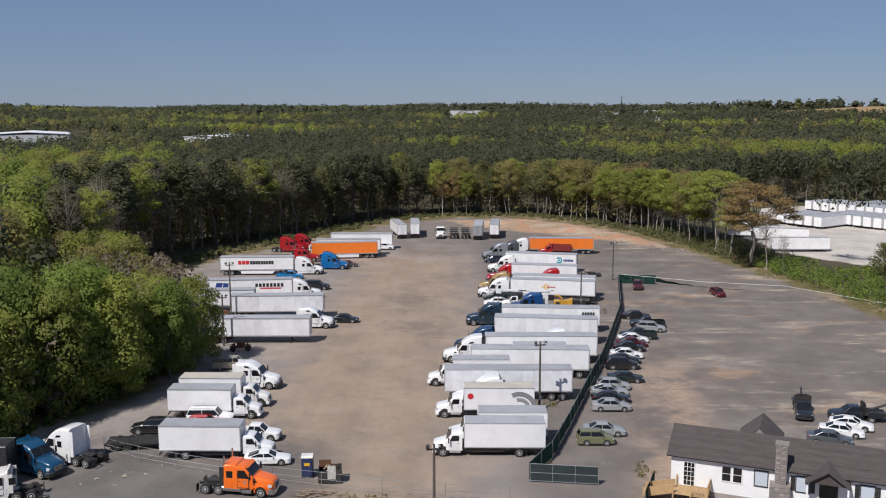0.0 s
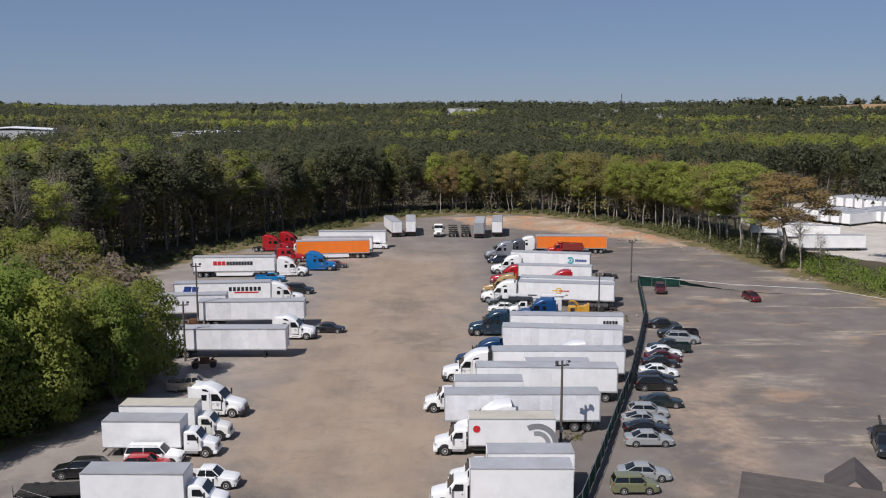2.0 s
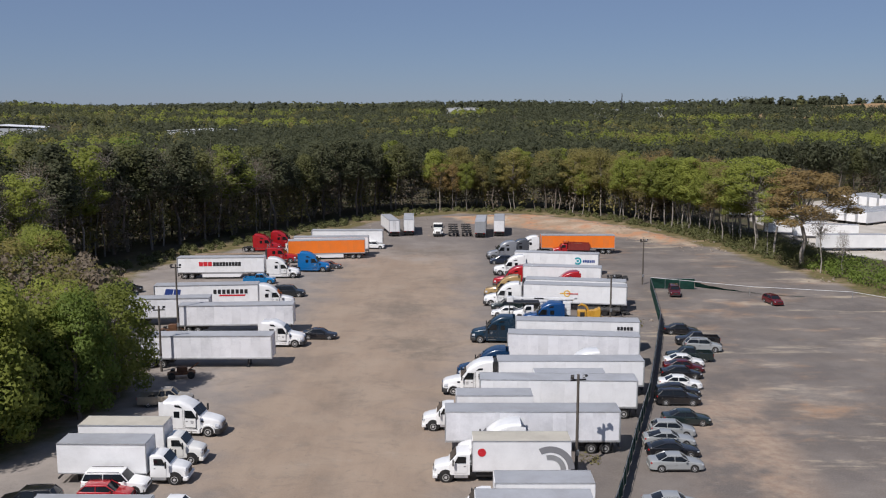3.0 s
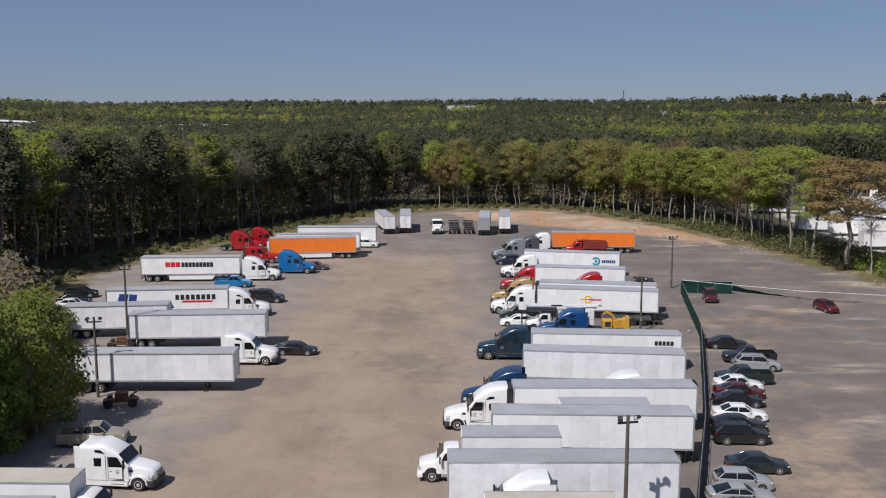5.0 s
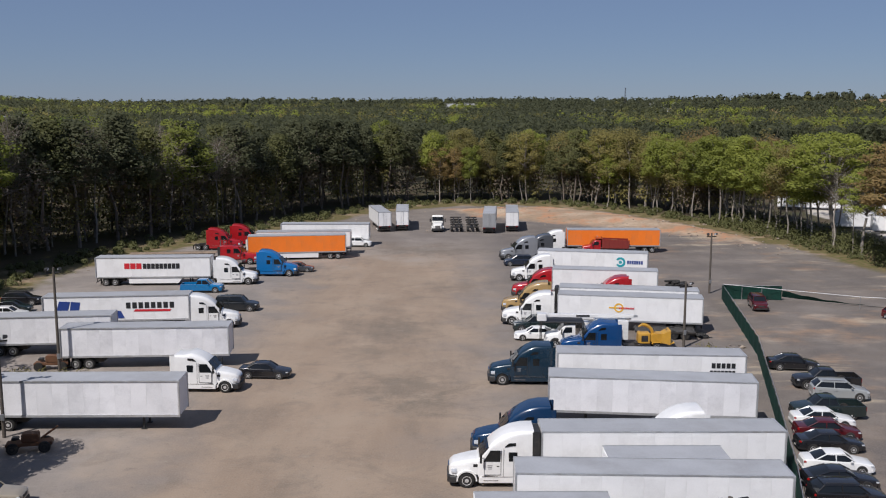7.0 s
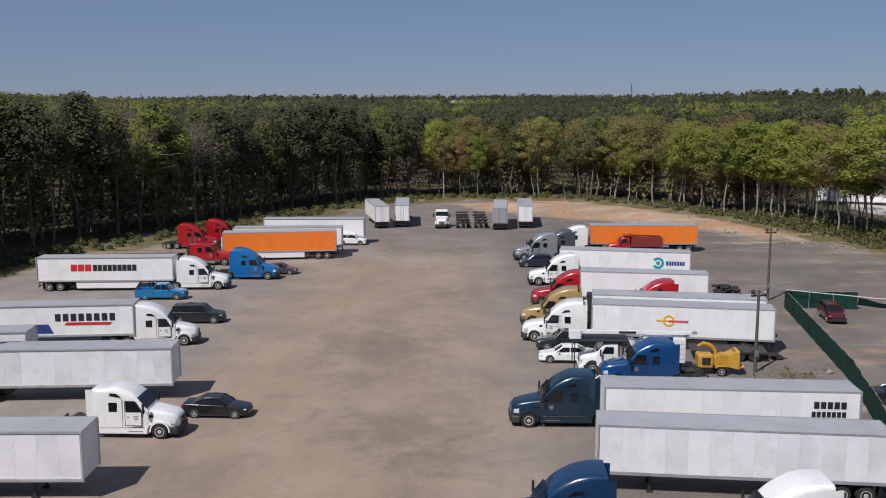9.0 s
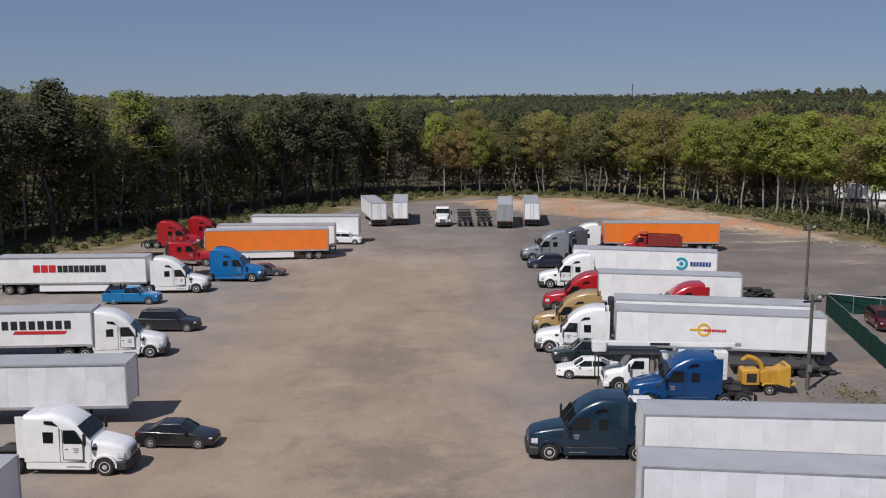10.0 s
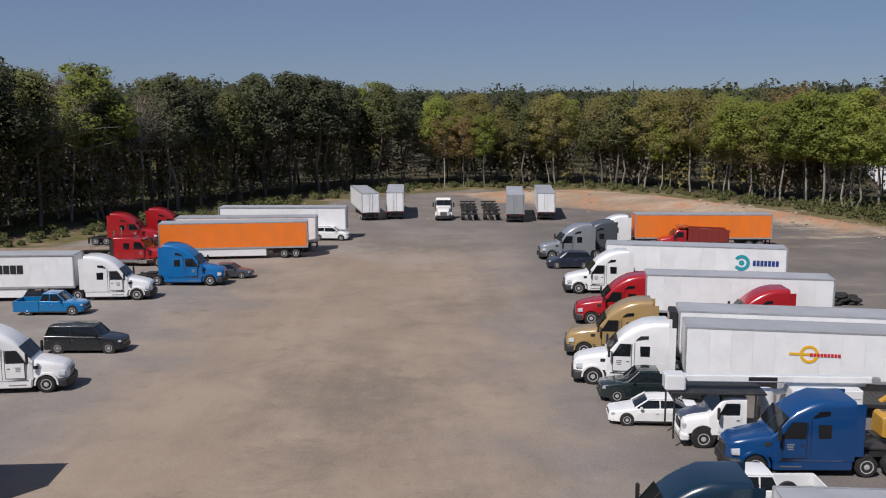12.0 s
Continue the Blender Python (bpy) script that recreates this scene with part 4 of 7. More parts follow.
def make_trailer(length=16.15, mat=None, roof=None, skirt=False, reefer=False, frame_mat=None, label="", z0=1.15, z1=4.08):
    mat, roof = mat or M_trailer, roof or M_roof
    t = thing("semi_trailer", label or "white box semi trailer with grey roof parked in the yard", "trailer")
    W, L_ = 1.29, length
    part("body", box(-L_ + 0.05, -0.05, -W + 0.02, W - 0.02, z0 + 0.1, z1 - 0.05), mat, t)
    part("roof", box(-L_ + 0.02, -0.02, -W + 0.06, W - 0.06, z1 - 0.05, z1 + 0.01, 0.02), roof, t)
    for s in (-1, 1):
        part("top_rail", box(-L_, 0, s * W - 0.06, s * W + 0.012, z1 - 0.11, z1 + 0.02, 0.015), M_rail, t)
        part("bottom_rail", box(-L_, 0, s * W - 0.05, s * W + 0.015, z0, z0 + 0.2, 0.015), M_rail, t)
    n = round(L_ / 1.22)
    pw = (L_ - 0.3) / n
    first = None
    for s in (-1, 1):
        for i in range(n):
            m = pose(-0.15 - (i + 0.5) * pw, s * W - s * 0.012, 0)
            if first is None:
                first = part("side_panel", box(-pw / 2 + 0.003, pw / 2 - 0.003, -0.012, 0.012, z0 + 0.19, z1 - 0.105), mat, t)
                first.matrix_basis = m
            else:
                shared(first, m, t)
    for s in (-1, 1):
        part("corner_post", box(-0.10, 0.015, s * W - 0.10, s * W + 0.014, z0, z1, 0.02), frame_mat or M_rail, t)
        part("rear_post", box(-L_ - 0.02, -L_ + 0.12, s * W - 0.1, s * W + 0.014, z0, z1, 0.02), frame_mat or M_rail, t)
        door = part("rear_door", box(-L_ - 0.03, -L_ + 0.03, min(0.01 * s, s * (W - 0.1)), max(0.01 * s, s * (W - 0.1)), z0 + 0.12, z1 - 0.14, 0.01), mat, t)
        bm = rod((-L_ - 0.06, s * 0.25, z0 + 0.1), (-L_ - 0.06, s * 0.25, z1 - 0.15), 0.02)
        part("lock_rod", bm, M_rail, door)
        part("tail_lamp", box(-L_ - 0.05, -L_, s * 0.95 - 0.18, s * 0.95 + 0.18, z0 - 0.06, z0 + 0.06, 0.01), M_tail, t)
        part("landing_leg", merge(box(-3.1, -2.95, s * 0.75 - 0.07, s * 0.75 + 0.07, 0.08, z0), box(-3.22, -2.83, s * 0.75 - 0.14, s * 0.75 + 0.14, 0.02, 0.09)), M_steel, t)
        part("mud_flap", box(-L_ + 0.62, -L_ + 0.64, s * 0.9 - 0.3, s * 0.9 + 0.3, 0.25, z0), M_plastic, t)
        if skirt:
            part("side_skirt", prism([(-L_ + 4.6, z0), (-4.0, z0), (-4.6, 0.35), (-L_ + 4.6, 0.35)], s * 1.22 - 0.012, s * 1.22 + 0.012), M_trailer, t)
    part("header", box(-L_ - 0.02, -L_ + 0.1, -W, W, z1 - 0.13, z1 + 0.015, 0.015), M_rail, t)
    part("chassis", merge(box(-L_ + 0.1, -0.6, -0.55, 0.55, z0 - 0.22, z0 + 0.02), box(-L_ + 0.8, -L_ + 3.9, -0.6, 0.6, 0.55, z0 - 0.1)), M_steel, t)
    part("rear_bumper", merge(box(-L_, -L_ + 0.1, -1.15, 1.15, 0.48, 0.6, 0.02), merge(box(-L_, -L_ + 0.1, -0.7, -0.6, 0.55, z0), box(-L_, -L_ + 0.1, 0.6, 0.7, 0.55, z0))), M_steel, t)
    for ax in (-L_ + 1.35, -L_ + 2.65):
        part("axle", rod((ax, -0.95, 0.5), (ax, 0.95, 0.5), 0.08), M_steel, t)
        for s in (-1, 1):
            wheel(t, ax, s * 0.98, 0.51, 0.52, s)
    if reefer:
        part("cooling_unit", box(0.02, 0.55, -0.95, 0.95, 2.0, 3.9, 0.06), M_plastic, t)
        part("unit_door", box(0.55, 0.58, -0.8, 0.8, 2.1, 3.7, 0.01), paint(WHITE), t)
    return t


def make_tractor(rgb, sleeper=2.05, high=True, hood=1.95, tank=True, long_frame=True, crest=3.92):
    """A road tractor with sleeper. hood: bonnet length; high: tall roof fairing."""
    p = paint(rgb)
    t = thing("road_tractor", "road tractor with sleeper cab", "truck")
    top = crest if high else 3.1
    c0 = hood
    end = c0 + 1.65 + sleeper
    part("bonnet", loft([(-0.02, 0.72, 0.60, 0.62, 1.30, 0.12), (-0.10, 0.86, 0.74, 0.6, 1.45, 0.18), (-0.35, 0.98, 0.86, 0.62, 1.62, 0.24), (-0.9, 1.03, 0.95, 0.85, 1.76, 0.28),
                         (-c0 * 0.75, 1.08, 1.0, 0.95, 1.88, 0.3), (-c0 - 0.15, 1.12, 1.06, 0.9, 1.96, 0.3)], 5), p, t, smooth=True)
    roof_z = [(c0, 1.13, 1.10, 1.98, 0.22), (c0 + 0.12, 1.16, 1.12, 2.08, 0.24), (c0 + 0.72, 1.21, 1.1, 2.82, 0.28)]
    if high:
        roof_z += [(c0 + 1.1, 1.23, 1.12, 3.22, 0.4), (c0 + 1.6, 1.24, 1.16, 3.55, 0.42), (c0 + 2.2, 1.24, 1.2, 3.80, 0.36), (c0 + 2.9, 1.24, 1.21, top, 0.28), (end, 1.24, 1.21, top, 0.22)]
    else:
        roof_z += [(c0 + 0.95, 1.22, 1.14, 2.92, 0.2), (c0 + 1.6, 1.22, 1.16, 2.96, 0.2), (c0 + 1.75, 1.22, 1.16, top, 0.2), (end, 1.22, 1.16, top, 0.2)]
    if high and crest != 3.92:
        roof_z = [(u, wb, wt, z if z < 2.83 else 2.82 + (z - 2.82) * (crest - 2.82) / 1.1, r) for u, wb, wt, z, r in roof_z]
    part("cab", loft([(-u, wb, wt, 0.78, z, r) for u, wb, wt, z, r in roof_z], 5), p, t, smooth=True)
    ws = prism([(-c0 - 0.13, 2.10), (-c0 - 0.70, 2.80), (-c0 - 0.68, 2.84), (-c0 - 0.09, 2.11)], -1.07, 1.07)
    part("windscreen", ws, M_glass, t)
    part("centre_pillar", rod((-c0 - 0.10, 0, 2.12), (-c0 - 0.69, 0, 2.85), 0.025), M_plastic, t)
    if not (high and tank):
        part("sun_visor", prism([(-c0 - 0.55, 2.82), (-c0 - 0.85, 2.96), (-c0 - 0.82, 3.0), (-c0 - 0.50, 2.85)], -1.0, 1.0), p, t)
    for s in (-1, 1):
        yy = s * 1.235
        door = part("door", box(-c0 - 1.5, -c0 - 0.42, yy - 0.012, yy + 0.012, 0.95, 1.85, 0.01), p, t)
        part("door_handle", box(-c0 - 1.4, -c0 - 1.22, yy + s * 0.005 - 0.02, yy + s * 0.005 + 0.02, 1.5, 1.56, 0.01), M_plastic, door)
        y2 = s * 1.215
        part("side_window", prism([(-c0 - 0.34, 1.84), (-c0 - 1.46, 1.84), (-c0 - 1.46, 2.62), (-c0 - 0.82, 2.62)], y2 - 0.03, y2 + 0.03, 0.01), M_glass, t)
        part("sleeper_window", box(-c0 - 2.62, -c0 - 2.02, y2 - 0.03, y2 + 0.03, 1.85, 2.5, 0.02), M_glass, t)
        if high:
            part("fairing_vent", prism([(-c0 - 1.75, 2.86), (-c0 - 2.5, 2.95), (-c0 - 2.5, 3.14), (-c0 - 2.05, 3.12)], y2 - 0.022, y2 + 0.022), M_glass, t)
        bm = box(-c0 - 1.53, -c0 - 1.50, yy - 0.014, yy + 0.014, 0.92, 2.66)
        box(-c0 - 1.53, -c0 - 0.40, yy - 0.014, yy + 0.014, 0.92, 0.95, bm=bm)
        box(-c0 - 0.42, -c0 - 0.39, yy - 0.014, yy + 0.014, 0.92, 1.88, bm=bm)
        part("door_seal", bm, M_plastic, t)
        if high:
            part("sleeper_seam", box(-c0 - 1.70, -c0 - 1.68, s * 1.238 - 0.012, s * 1.238 + 0.012, 0.82, 2.75), M_plastic, t)
        part("bonnet_vent", box(-c0 + 0.02, -c0 + 0.32, s * 1.06 - 0.03, s * 1.06 + 0.03, 1.42, 1.62, 0.02), M_plastic, t)
        part("step_plate", box(-c0 - 1.35, -c0 - 0.35, s * 1.16 - 0.08, s * 1.16 + 0.08, 0.50, 0.56, 0.01), M_chrome, t)
        part("step_plate", box(-c0 - 1.35, -c0 - 0.35, s * 1.16 - 0.08, s * 1.16 + 0.08, 0.80, 0.84, 0.01), M_plastic, t)
        for i, (dx, dz) in enumerate(((0.62, 1.55), (0.62, 1.44), (0.66, 1.33))):
            part("door_lettering", box(-c0 - dx - 0.34 + 0.04 * i, -c0 - dx, yy + s * 0.006 - 0.014, yy + s * 0.006 + 0.014, dz, dz + 0.06), M_greymark, door)
        part("locker_door", box(-end + 0.15, -end + 0.85, s * 1.236 - 0.01, s * 1.236 + 0.01, 0.95, 1.5, 0.01), p, t)
        bm = bmesh.new()
        pts = []
        for i in range(11):
            a = radians(-4 + 188 * i / 10)
            pts.append((-1.2 + 0.70 * math.cos(a), 0.52 + 0.70 * math.sin(a)))
        for i in range(11):
            a = radians(184 - 188 * i / 10)
            pts.append((-1.2 + 0.60 * math.cos(a), 0.52 + 0.60 * math.sin(a)))
        lo, hi = (0.72, 1.22) if s > 0 else (-1.22, -0.72)
        part("fender", prism(pts, lo, hi, bm=bm), p, t, smooth=True)
        part("wheel_well", cyl(-1.2, s * 0.75, 0.56, 0.62, 0.5, 20), M_plastic, t)
        wheel(t, -1.2, s * 1.08, 0.52, 0.3, s, "front_wheel")
        part("headlamp", loft([(-0.14, 0.14, 0.1, 1.0, 1.22, 0.05), (-0.5, 0.17, 0.12, 0.98, 1.28, 0.05)], 2), M_lamp, t).location = (-0.03, s * 0.88, 0)
        part("mirror_arm", rod((-c0 - 0.35, s * 1.2, 2.1), (-c0 - 0.18, s * 1.5, 2.2), 0.02), M_plastic, t)
        part("mirror", box(-c0 - 0.24, -c0 - 0.10, s * 1.52 - 0.11, s * 1.52 + 0.11, 1.85, 2.55, 0.04), M_plastic, t)
        if tank:
            part("side_fairing", box(-end + 0.05, -2.0, s * 1.12 - 0.1, s * 1.12 + 0.1, 0.33, 0.80, 0.05), p, t)
            part("tread_strip", box(-end + 0.5, -c0 - 0.25, s * 1.16 - 0.08, s * 1.16 + 0.08, 0.79, 0.83, 0.01), M_chrome, t)
        else:
            part("fuel_tank", cyl(-c0 - 2.2, s * 0.93, 0.68, 0.3, 1.9, 20, 'x', bevel=0.03), M_chrome, t, smooth=True)
            part("step", box(-c0 - 1.2, -c0 - 0.2, s * 1.05 - 0.12, s * 1.05 + 0.12, 0.35, 0.72, 0.03), M_chrome, t)
            part("exhaust_stack", cyl(-end + 0.05, s * 1.05, 2.3, 0.085, 3.2, 12, 'z'), M_chrome, t, smooth=True)
        part("cab_extender", box(-end - 0.42, -end + 0.02, s * 1.2 - 0.015, s * 1.2 + 0.015, 1.0, top - 0.25, 0.01), p if tank else M_plastic, t)
    part("bumper", loft([(0.10, 0.85, 0.8, 0.36, 0.78, 0.08), (-0.08, 1.12, 1.08, 0.34, 0.82, 0.1), (-0.55, 1.2, 1.18, 0.36, 0.8, 0.08)], 3), M_plastic if tank else M_chrome, t, smooth=True)
    g = part("grille", box(-0.06, 0.03, -0.5, 0.5, 0.85, 1.34, 0.03), M_chrome, t)
    for i in range(5):
        part("grille_bar", box(0.025, 0.045, -0.45, 0.45, 0.90 + i * 0.085, 0.94 + i * 0.085), M_plastic, g)
    back = end + (2.75 if long_frame else 2.2)
    for s in (-1, 1):
        part("frame_rail", box(-back, -1.0, s * 0.43 - 0.045, s * 0.43 + 0.045, 0.72, 0.98), M_steel, t)
    for ax in (back - 0.85 - 1.3, back - 0.85):
        part("axle", rod((-ax, -0.95, 0.51), (-ax, 0.95, 0.51), 0.11), M_steel, t)
        for s in (-1, 1):
            wheel(t, -ax, s * 0.96, 0.51, 0.54, s, "drive_wheel")
    for s in (-1, 1):
        part("mud_flap", box(-back - 0.02, -back, s * 0.95 - 0.3, s * 0.95 + 0.3, 0.2, 0.95), M_plastic, t)
    part("fifth_wheel", prism([(-back + 0.75, 1.0), (-back + 1.95, 1.05), (-back + 1.95, 1.17), (-back + 0.75, 1.09)], -0.48, 0.48, 0.02), M_steel, t)
    part("deck_plate", box(-end - 0.75, -end - 0.1, -0.5, 0.5, 0.98, 1.02), M_rail, t)
    for i in range(0 if high and tank else 5):
        part("marker_lamp", box(-c0 - 0.88, -c0 - 0.80, -0.8 + 0.4 * i - 0.03, -0.8 + 0.4 * i + 0.03, 2.98, 3.005, 0.004), M_amber, t)
    return t


def make_box_truck(length=7.9, rgb=WHITE, top=3.75, roof=None, label=""):
    p = paint(rgb)
    t = thing("box_truck", label or "white straight box truck with a conventional cab", "truck")
    part("bonnet", loft([(-0.02, 0.7, 0.62, 0.6, 1.25, 0.14), (-0.15, 0.92, 0.82, 0.6, 1.42, 0.2), (-0.7, 1.0, 0.92, 0.85, 1.58, 0.25), (-1.45, 1.05, 1.0, 0.9, 1.72, 0.28)], 4), p, t, smooth=True)
    part("cab", loft([(-1.3, 1.06, 1.02, 0.7, 1.72, 0.2), (-1.45, 1.1, 1.04, 0.7, 1.86, 0.2), (-1.98, 1.13, 1.0, 0.7, 2.52, 0.22), (-2.4, 1.13, 1.02, 0.7, 2.62, 0.2), (-3.1, 1.13, 1.05, 0.7, 2.6, 0.2)], 4), p, t, smooth=True)
    part("windscreen", prism([(-1.46, 1.88), (-1.95, 2.48), (-1.93, 2.53), (-1.42, 1.90)], -0.9, 0.9), M_glass, t)
    for s in (-1, 1):
        y2 = s * 1.10
        part("side_window", prism([(-1.78, 1.75), (-2.75, 1.75), (-2.75, 2.32), (-2.08, 2.32)], y2 - 0.03, y2 + 0.03, 0.01), M_glass, t)
        d = part("door", box(-2.85, -1.72, s * 1.135 - 0.012, s * 1.135 + 0.012, 0.85, 1.68, 0.01), p, t)
        part("door_handle", box(-2.75, -2.6, s * 1.145 - 0.02, s * 1.145 + 0.02, 1.45, 1.5), M_plastic, d)
        part("mirror", box(-1.72, -1.6, s * 1.42 - 0.1, s * 1.42 + 0.1, 1.6, 2.2, 0.03), M_plastic, t)
        part("mirror_arm", rod((-1.8, s * 1.1, 1.9), (-1.68, s * 1.4, 1.95), 0.02), M_plastic, t)
        part("headlamp", box(-0.24, -0.06, s * 0.78 - 0.14, s * 0.78 + 0.14, 0.95, 1.2, 0.04), M_lamp, t)
        part("wheel_well", cyl(-1.05, s * 0.8, 0.56, 0.6, 0.56, 20), M_plastic, t)
        wheel(t, -1.05, s * 1.0, 0.48, 0.28, s, "front_wheel")
        wheel(t, -3.3 - length * 0.68, s * 0.95, 0.48, 0.52, s, "rear_wheel")
        part("step", box(-2.95, -1.75, s * 1.0 - 0.12, s * 1.0 + 0.12, 0.42, 0.74, 0.03), M_rail, t)
        part("mud_flap", box(-3.3 - length * 0.68 - 0.75, -3.3 - length * 0.68 - 0.73, s * 0.9 - 0.3, s * 0.9 + 0.3, 0.25, 0.95), M_plastic, t)
        part("side_guard", box(-3.3 - length * 0.5, -3.6, s * 0.75 - 0.25, s * 0.75 + 0.25, 0.5, 0.9, 0.03), M_steel, t)
    part("bumper", box(-0.35, 0.08, -1.1, 1.1, 0.38, 0.68, 0.05), p, t)
    part("grille", box(-0.03, 0.03, -0.45, 0.45, 0.8, 1.2, 0.03), M_plastic, t)
    part("chassis", box(-3.2 - length, -0.9, -0.45, 0.45, 0.68, 1.0), M_steel, t)
    b0, b1 = -3.3, -3.3 - length
    part("cargo_box", box(b1, b0, -1.24, 1.24, 1.05, top - 0.04, 0.03), M_trailer if rgb[0] > 0.5 else p, t)
    part("box_roof", box(b1 + 0.04, b0 - 0.04, -1.19, 1.19, top - 0.045, top + 0.015, 0.02), roof or M_roof, t)
    for s in (-1, 1):
        part("top_rail", box(b1, b0, s * 1.24 - 0.05, s * 1.24 + 0.012, top - 0.1, top + 0.02, 0.015), M_rail, t)
        part("bottom_rail", box(b1, b0, s * 1.24 - 0.04, s * 1.24 + 0.012, 1.02, 1.14, 0.01), M_rail, t)
        part("corner_post", box(b0 - 0.07, b0 + 0.012, s * 1.24 - 0.06, s * 1.24 + 0.012, 1.05, top, 0.02), M_rail, t)
    part("rear_bumper", box(b1 - 0.1, b1 + 0.05, -1.1, 1.1, 0.5, 0.65, 0.03), M_steel, t)
    part("rear_door", box(b1 - 0.02, b1 + 0.02, -1.1, 1.1, 1.2, top - 0.2, 0.01), M_rail, t)
    return t


CAR_SHAPES = {
    # length, half width, bonnet top, belt, roof, windscreen base, roof start, roof end, tail glass base, tail height, wheel radius
    'sedan': (4.8, 0.91, 0.82, 0.96, 1.45, 1.35, 2.05, 3.25, 4.05, 1.02, 0.33),
    'coupe': (4.8, 0.93, 0.80, 0.95, 1.38, 1.5, 2.25, 3.2, 4.35, 0.98, 0.34),
    'hatch': (4.3, 0.89, 0.88, 1.0, 1.50, 1.2, 1.9, 3.6, 4.15, 1.05, 0.32),
    'boxy': (4.1, 0.9, 0.98, 1.08, 1.62, 1.1, 1.6, 3.75, 4.0, 1.1, 0.34),
    'suv': (4.75, 0.94, 1.02, 1.15, 1.70, 1.3, 1.95, 4.1, 4.62, 1.2, 0.37),
    'wagon_suv': (5.4, 1.0, 1.08, 1.2, 1.88, 1.45, 2.05, 5.0, 5.3, 1.25, 0.39),
    'pickup': (5.7, 0.98, 1.08, 1.18, 1.80, 1.55, 2.2, 3.3, 3.6, 1.18, 0.40),
}


def make_car(shape, rgb):
    Ln, hw, bon, belt, roof, wb, r0, r1, tb, tail, wr = CAR_SHAPES[shape]
    p = paint(rgb)
    kind = "pickup_truck" if shape == 'pickup' else "suv" if 'suv' in shape else "car"
    t = thing(kind, "parked car", "pickup" if shape == 'pickup' else "suv" if 'suv' in shape else "car")
    z0 = wr * 0.72
    body = [(-0.0, hw * 0.72, hw * 0.66, z0 + 0.05, bon * 0.78, 0.08), (-0.12, hw * 0.86, hw * 0.8, z0, bon * 0.9, 0.1), (-0.5, hw * 0.97, hw * 0.88, z0, bon * 0.97, 0.12),
            (-wb, hw, hw * 0.93, z0, belt - 0.02, 0.1), (-(r0 + r1) / 2, hw, hw * 0.95, z0, belt, 0.06)]
    if shape == 'pickup':
        body += [(-tb, hw, hw * 0.96, z0, belt, 0.05)]
    else:
        body += [(-tb, hw, hw * 0.93, z0, tail, 0.1), (-Ln + 0.12, hw * 0.93, hw * 0.85, z0 + 0.03, tail - 0.02, 0.12), (-Ln, hw * 0.82, hw * 0.76, z0 + 0.12, tail - 0.14, 0.1)]
    part("body", loft(body, 4), p, t, smooth=True)
    gw = hw * 0.9
    part("greenhouse", loft([(-wb, gw, gw * 0.9, belt - 0.1, belt - 0.02, 0.02), (-r0, gw, gw * 0.78, belt - 0.1, roof - 0.03, 0.06), (-(r0 + r1) / 2, gw, gw * 0.8, belt - 0.1, roof - 0.01, 0.06),
                             (-r1, gw, gw * 0.78, belt - 0.1, roof - 0.04, 0.06), (-tb, gw, gw * 0.88, belt - 0.1, tail - 0.0, 0.02)], 3), M_glass, t, smooth=True)
    part("roof", loft([(-r0 + 0.06, gw * 0.84, gw * 0.74, roof - 0.09, roof - 0.015, 0.04), (-(r0 + r1) / 2, gw * 0.86, gw * 0.78, roof - 0.09, roof + 0.012, 0.05), (-r1 - 0.05, gw * 0.84, gw * 0.74, roof - 0.1, roof - 0.02, 0.04)], 3), p, t, smooth=True)
    mid = (r0 + r1) / 2
    for s in (-1, 1):
        for nm, a, b in (("front_pillar", (-wb + 0.02, s * gw * 0.95, belt - 0.02), (-r0, s * gw * 0.82, roof - 0.05)), ("door_pillar", (-mid, s * gw * 0.985, belt - 0.04), (-mid, s * gw * 0.83, roof - 0.05)),
                         ("rear_pillar", (-tb + 0.03, s * gw * 0.94, tail - 0.02), (-r1, s * gw * 0.82, roof - 0.05))):
            part(nm, rod(a, b, 0.045, 6), p, t)
        for dx in ((-wb - 0.1, -mid), (-mid - 0.02, -min(r1 + 0.25, tb))):
            d = part("door", box(dx[1] + 0.01, dx[0] - 0.01, s * hw * 0.985 - 0.012, s * hw * 0.985 + 0.012, z0 + 0.16, belt - 0.2, 0.008), p, t)
            part("door_handle", box(dx[1] + 0.08, dx[1] + 0.24, s * hw - 0.015, s * hw + 0.015, belt - 0.27, belt - 0.24), M_chrome, d)
        part("mirror", box(-wb - 0.38, -wb - 0.22, s * (hw + 0.06) - 0.08, s * (hw + 0.06) + 0.08, belt - 0.02, belt + 0.11, 0.03), p, t)
        part("headlamp", box(-0.34, -0.08, s * hw * 0.74 - 0.13, s * hw * 0.74 + 0.13, bon * 0.70, bon * 0.85, 0.04), M_lamp, t)
        if shape != 'pickup':
            part("tail_lamp", box(-Ln + 0.02, -Ln + 0.22, s * hw * 0.74 - 0.13, s * hw * 0.74 + 0.13, tail - 0.28, tail - 0.1, 0.04), M_tail, t)
        for ax in (-0.92, -Ln + (1.15 if shape == 'pickup' else 0.98)):
            part("wheel_arch", cyl(ax, s * (hw - 0.12), wr, wr * 1.17, 0.24, 20), M_plastic, t)
            wheel(t, ax, s * (hw - 0.105), wr, 0.23, s)
        part("sill", box(-Ln + 1.4, -1.3, s * hw * 0.96 - 0.04, s * hw * 0.96 + 0.04, z0 - 0.06, z0 + 0.08, 0.02), M_plastic, t)
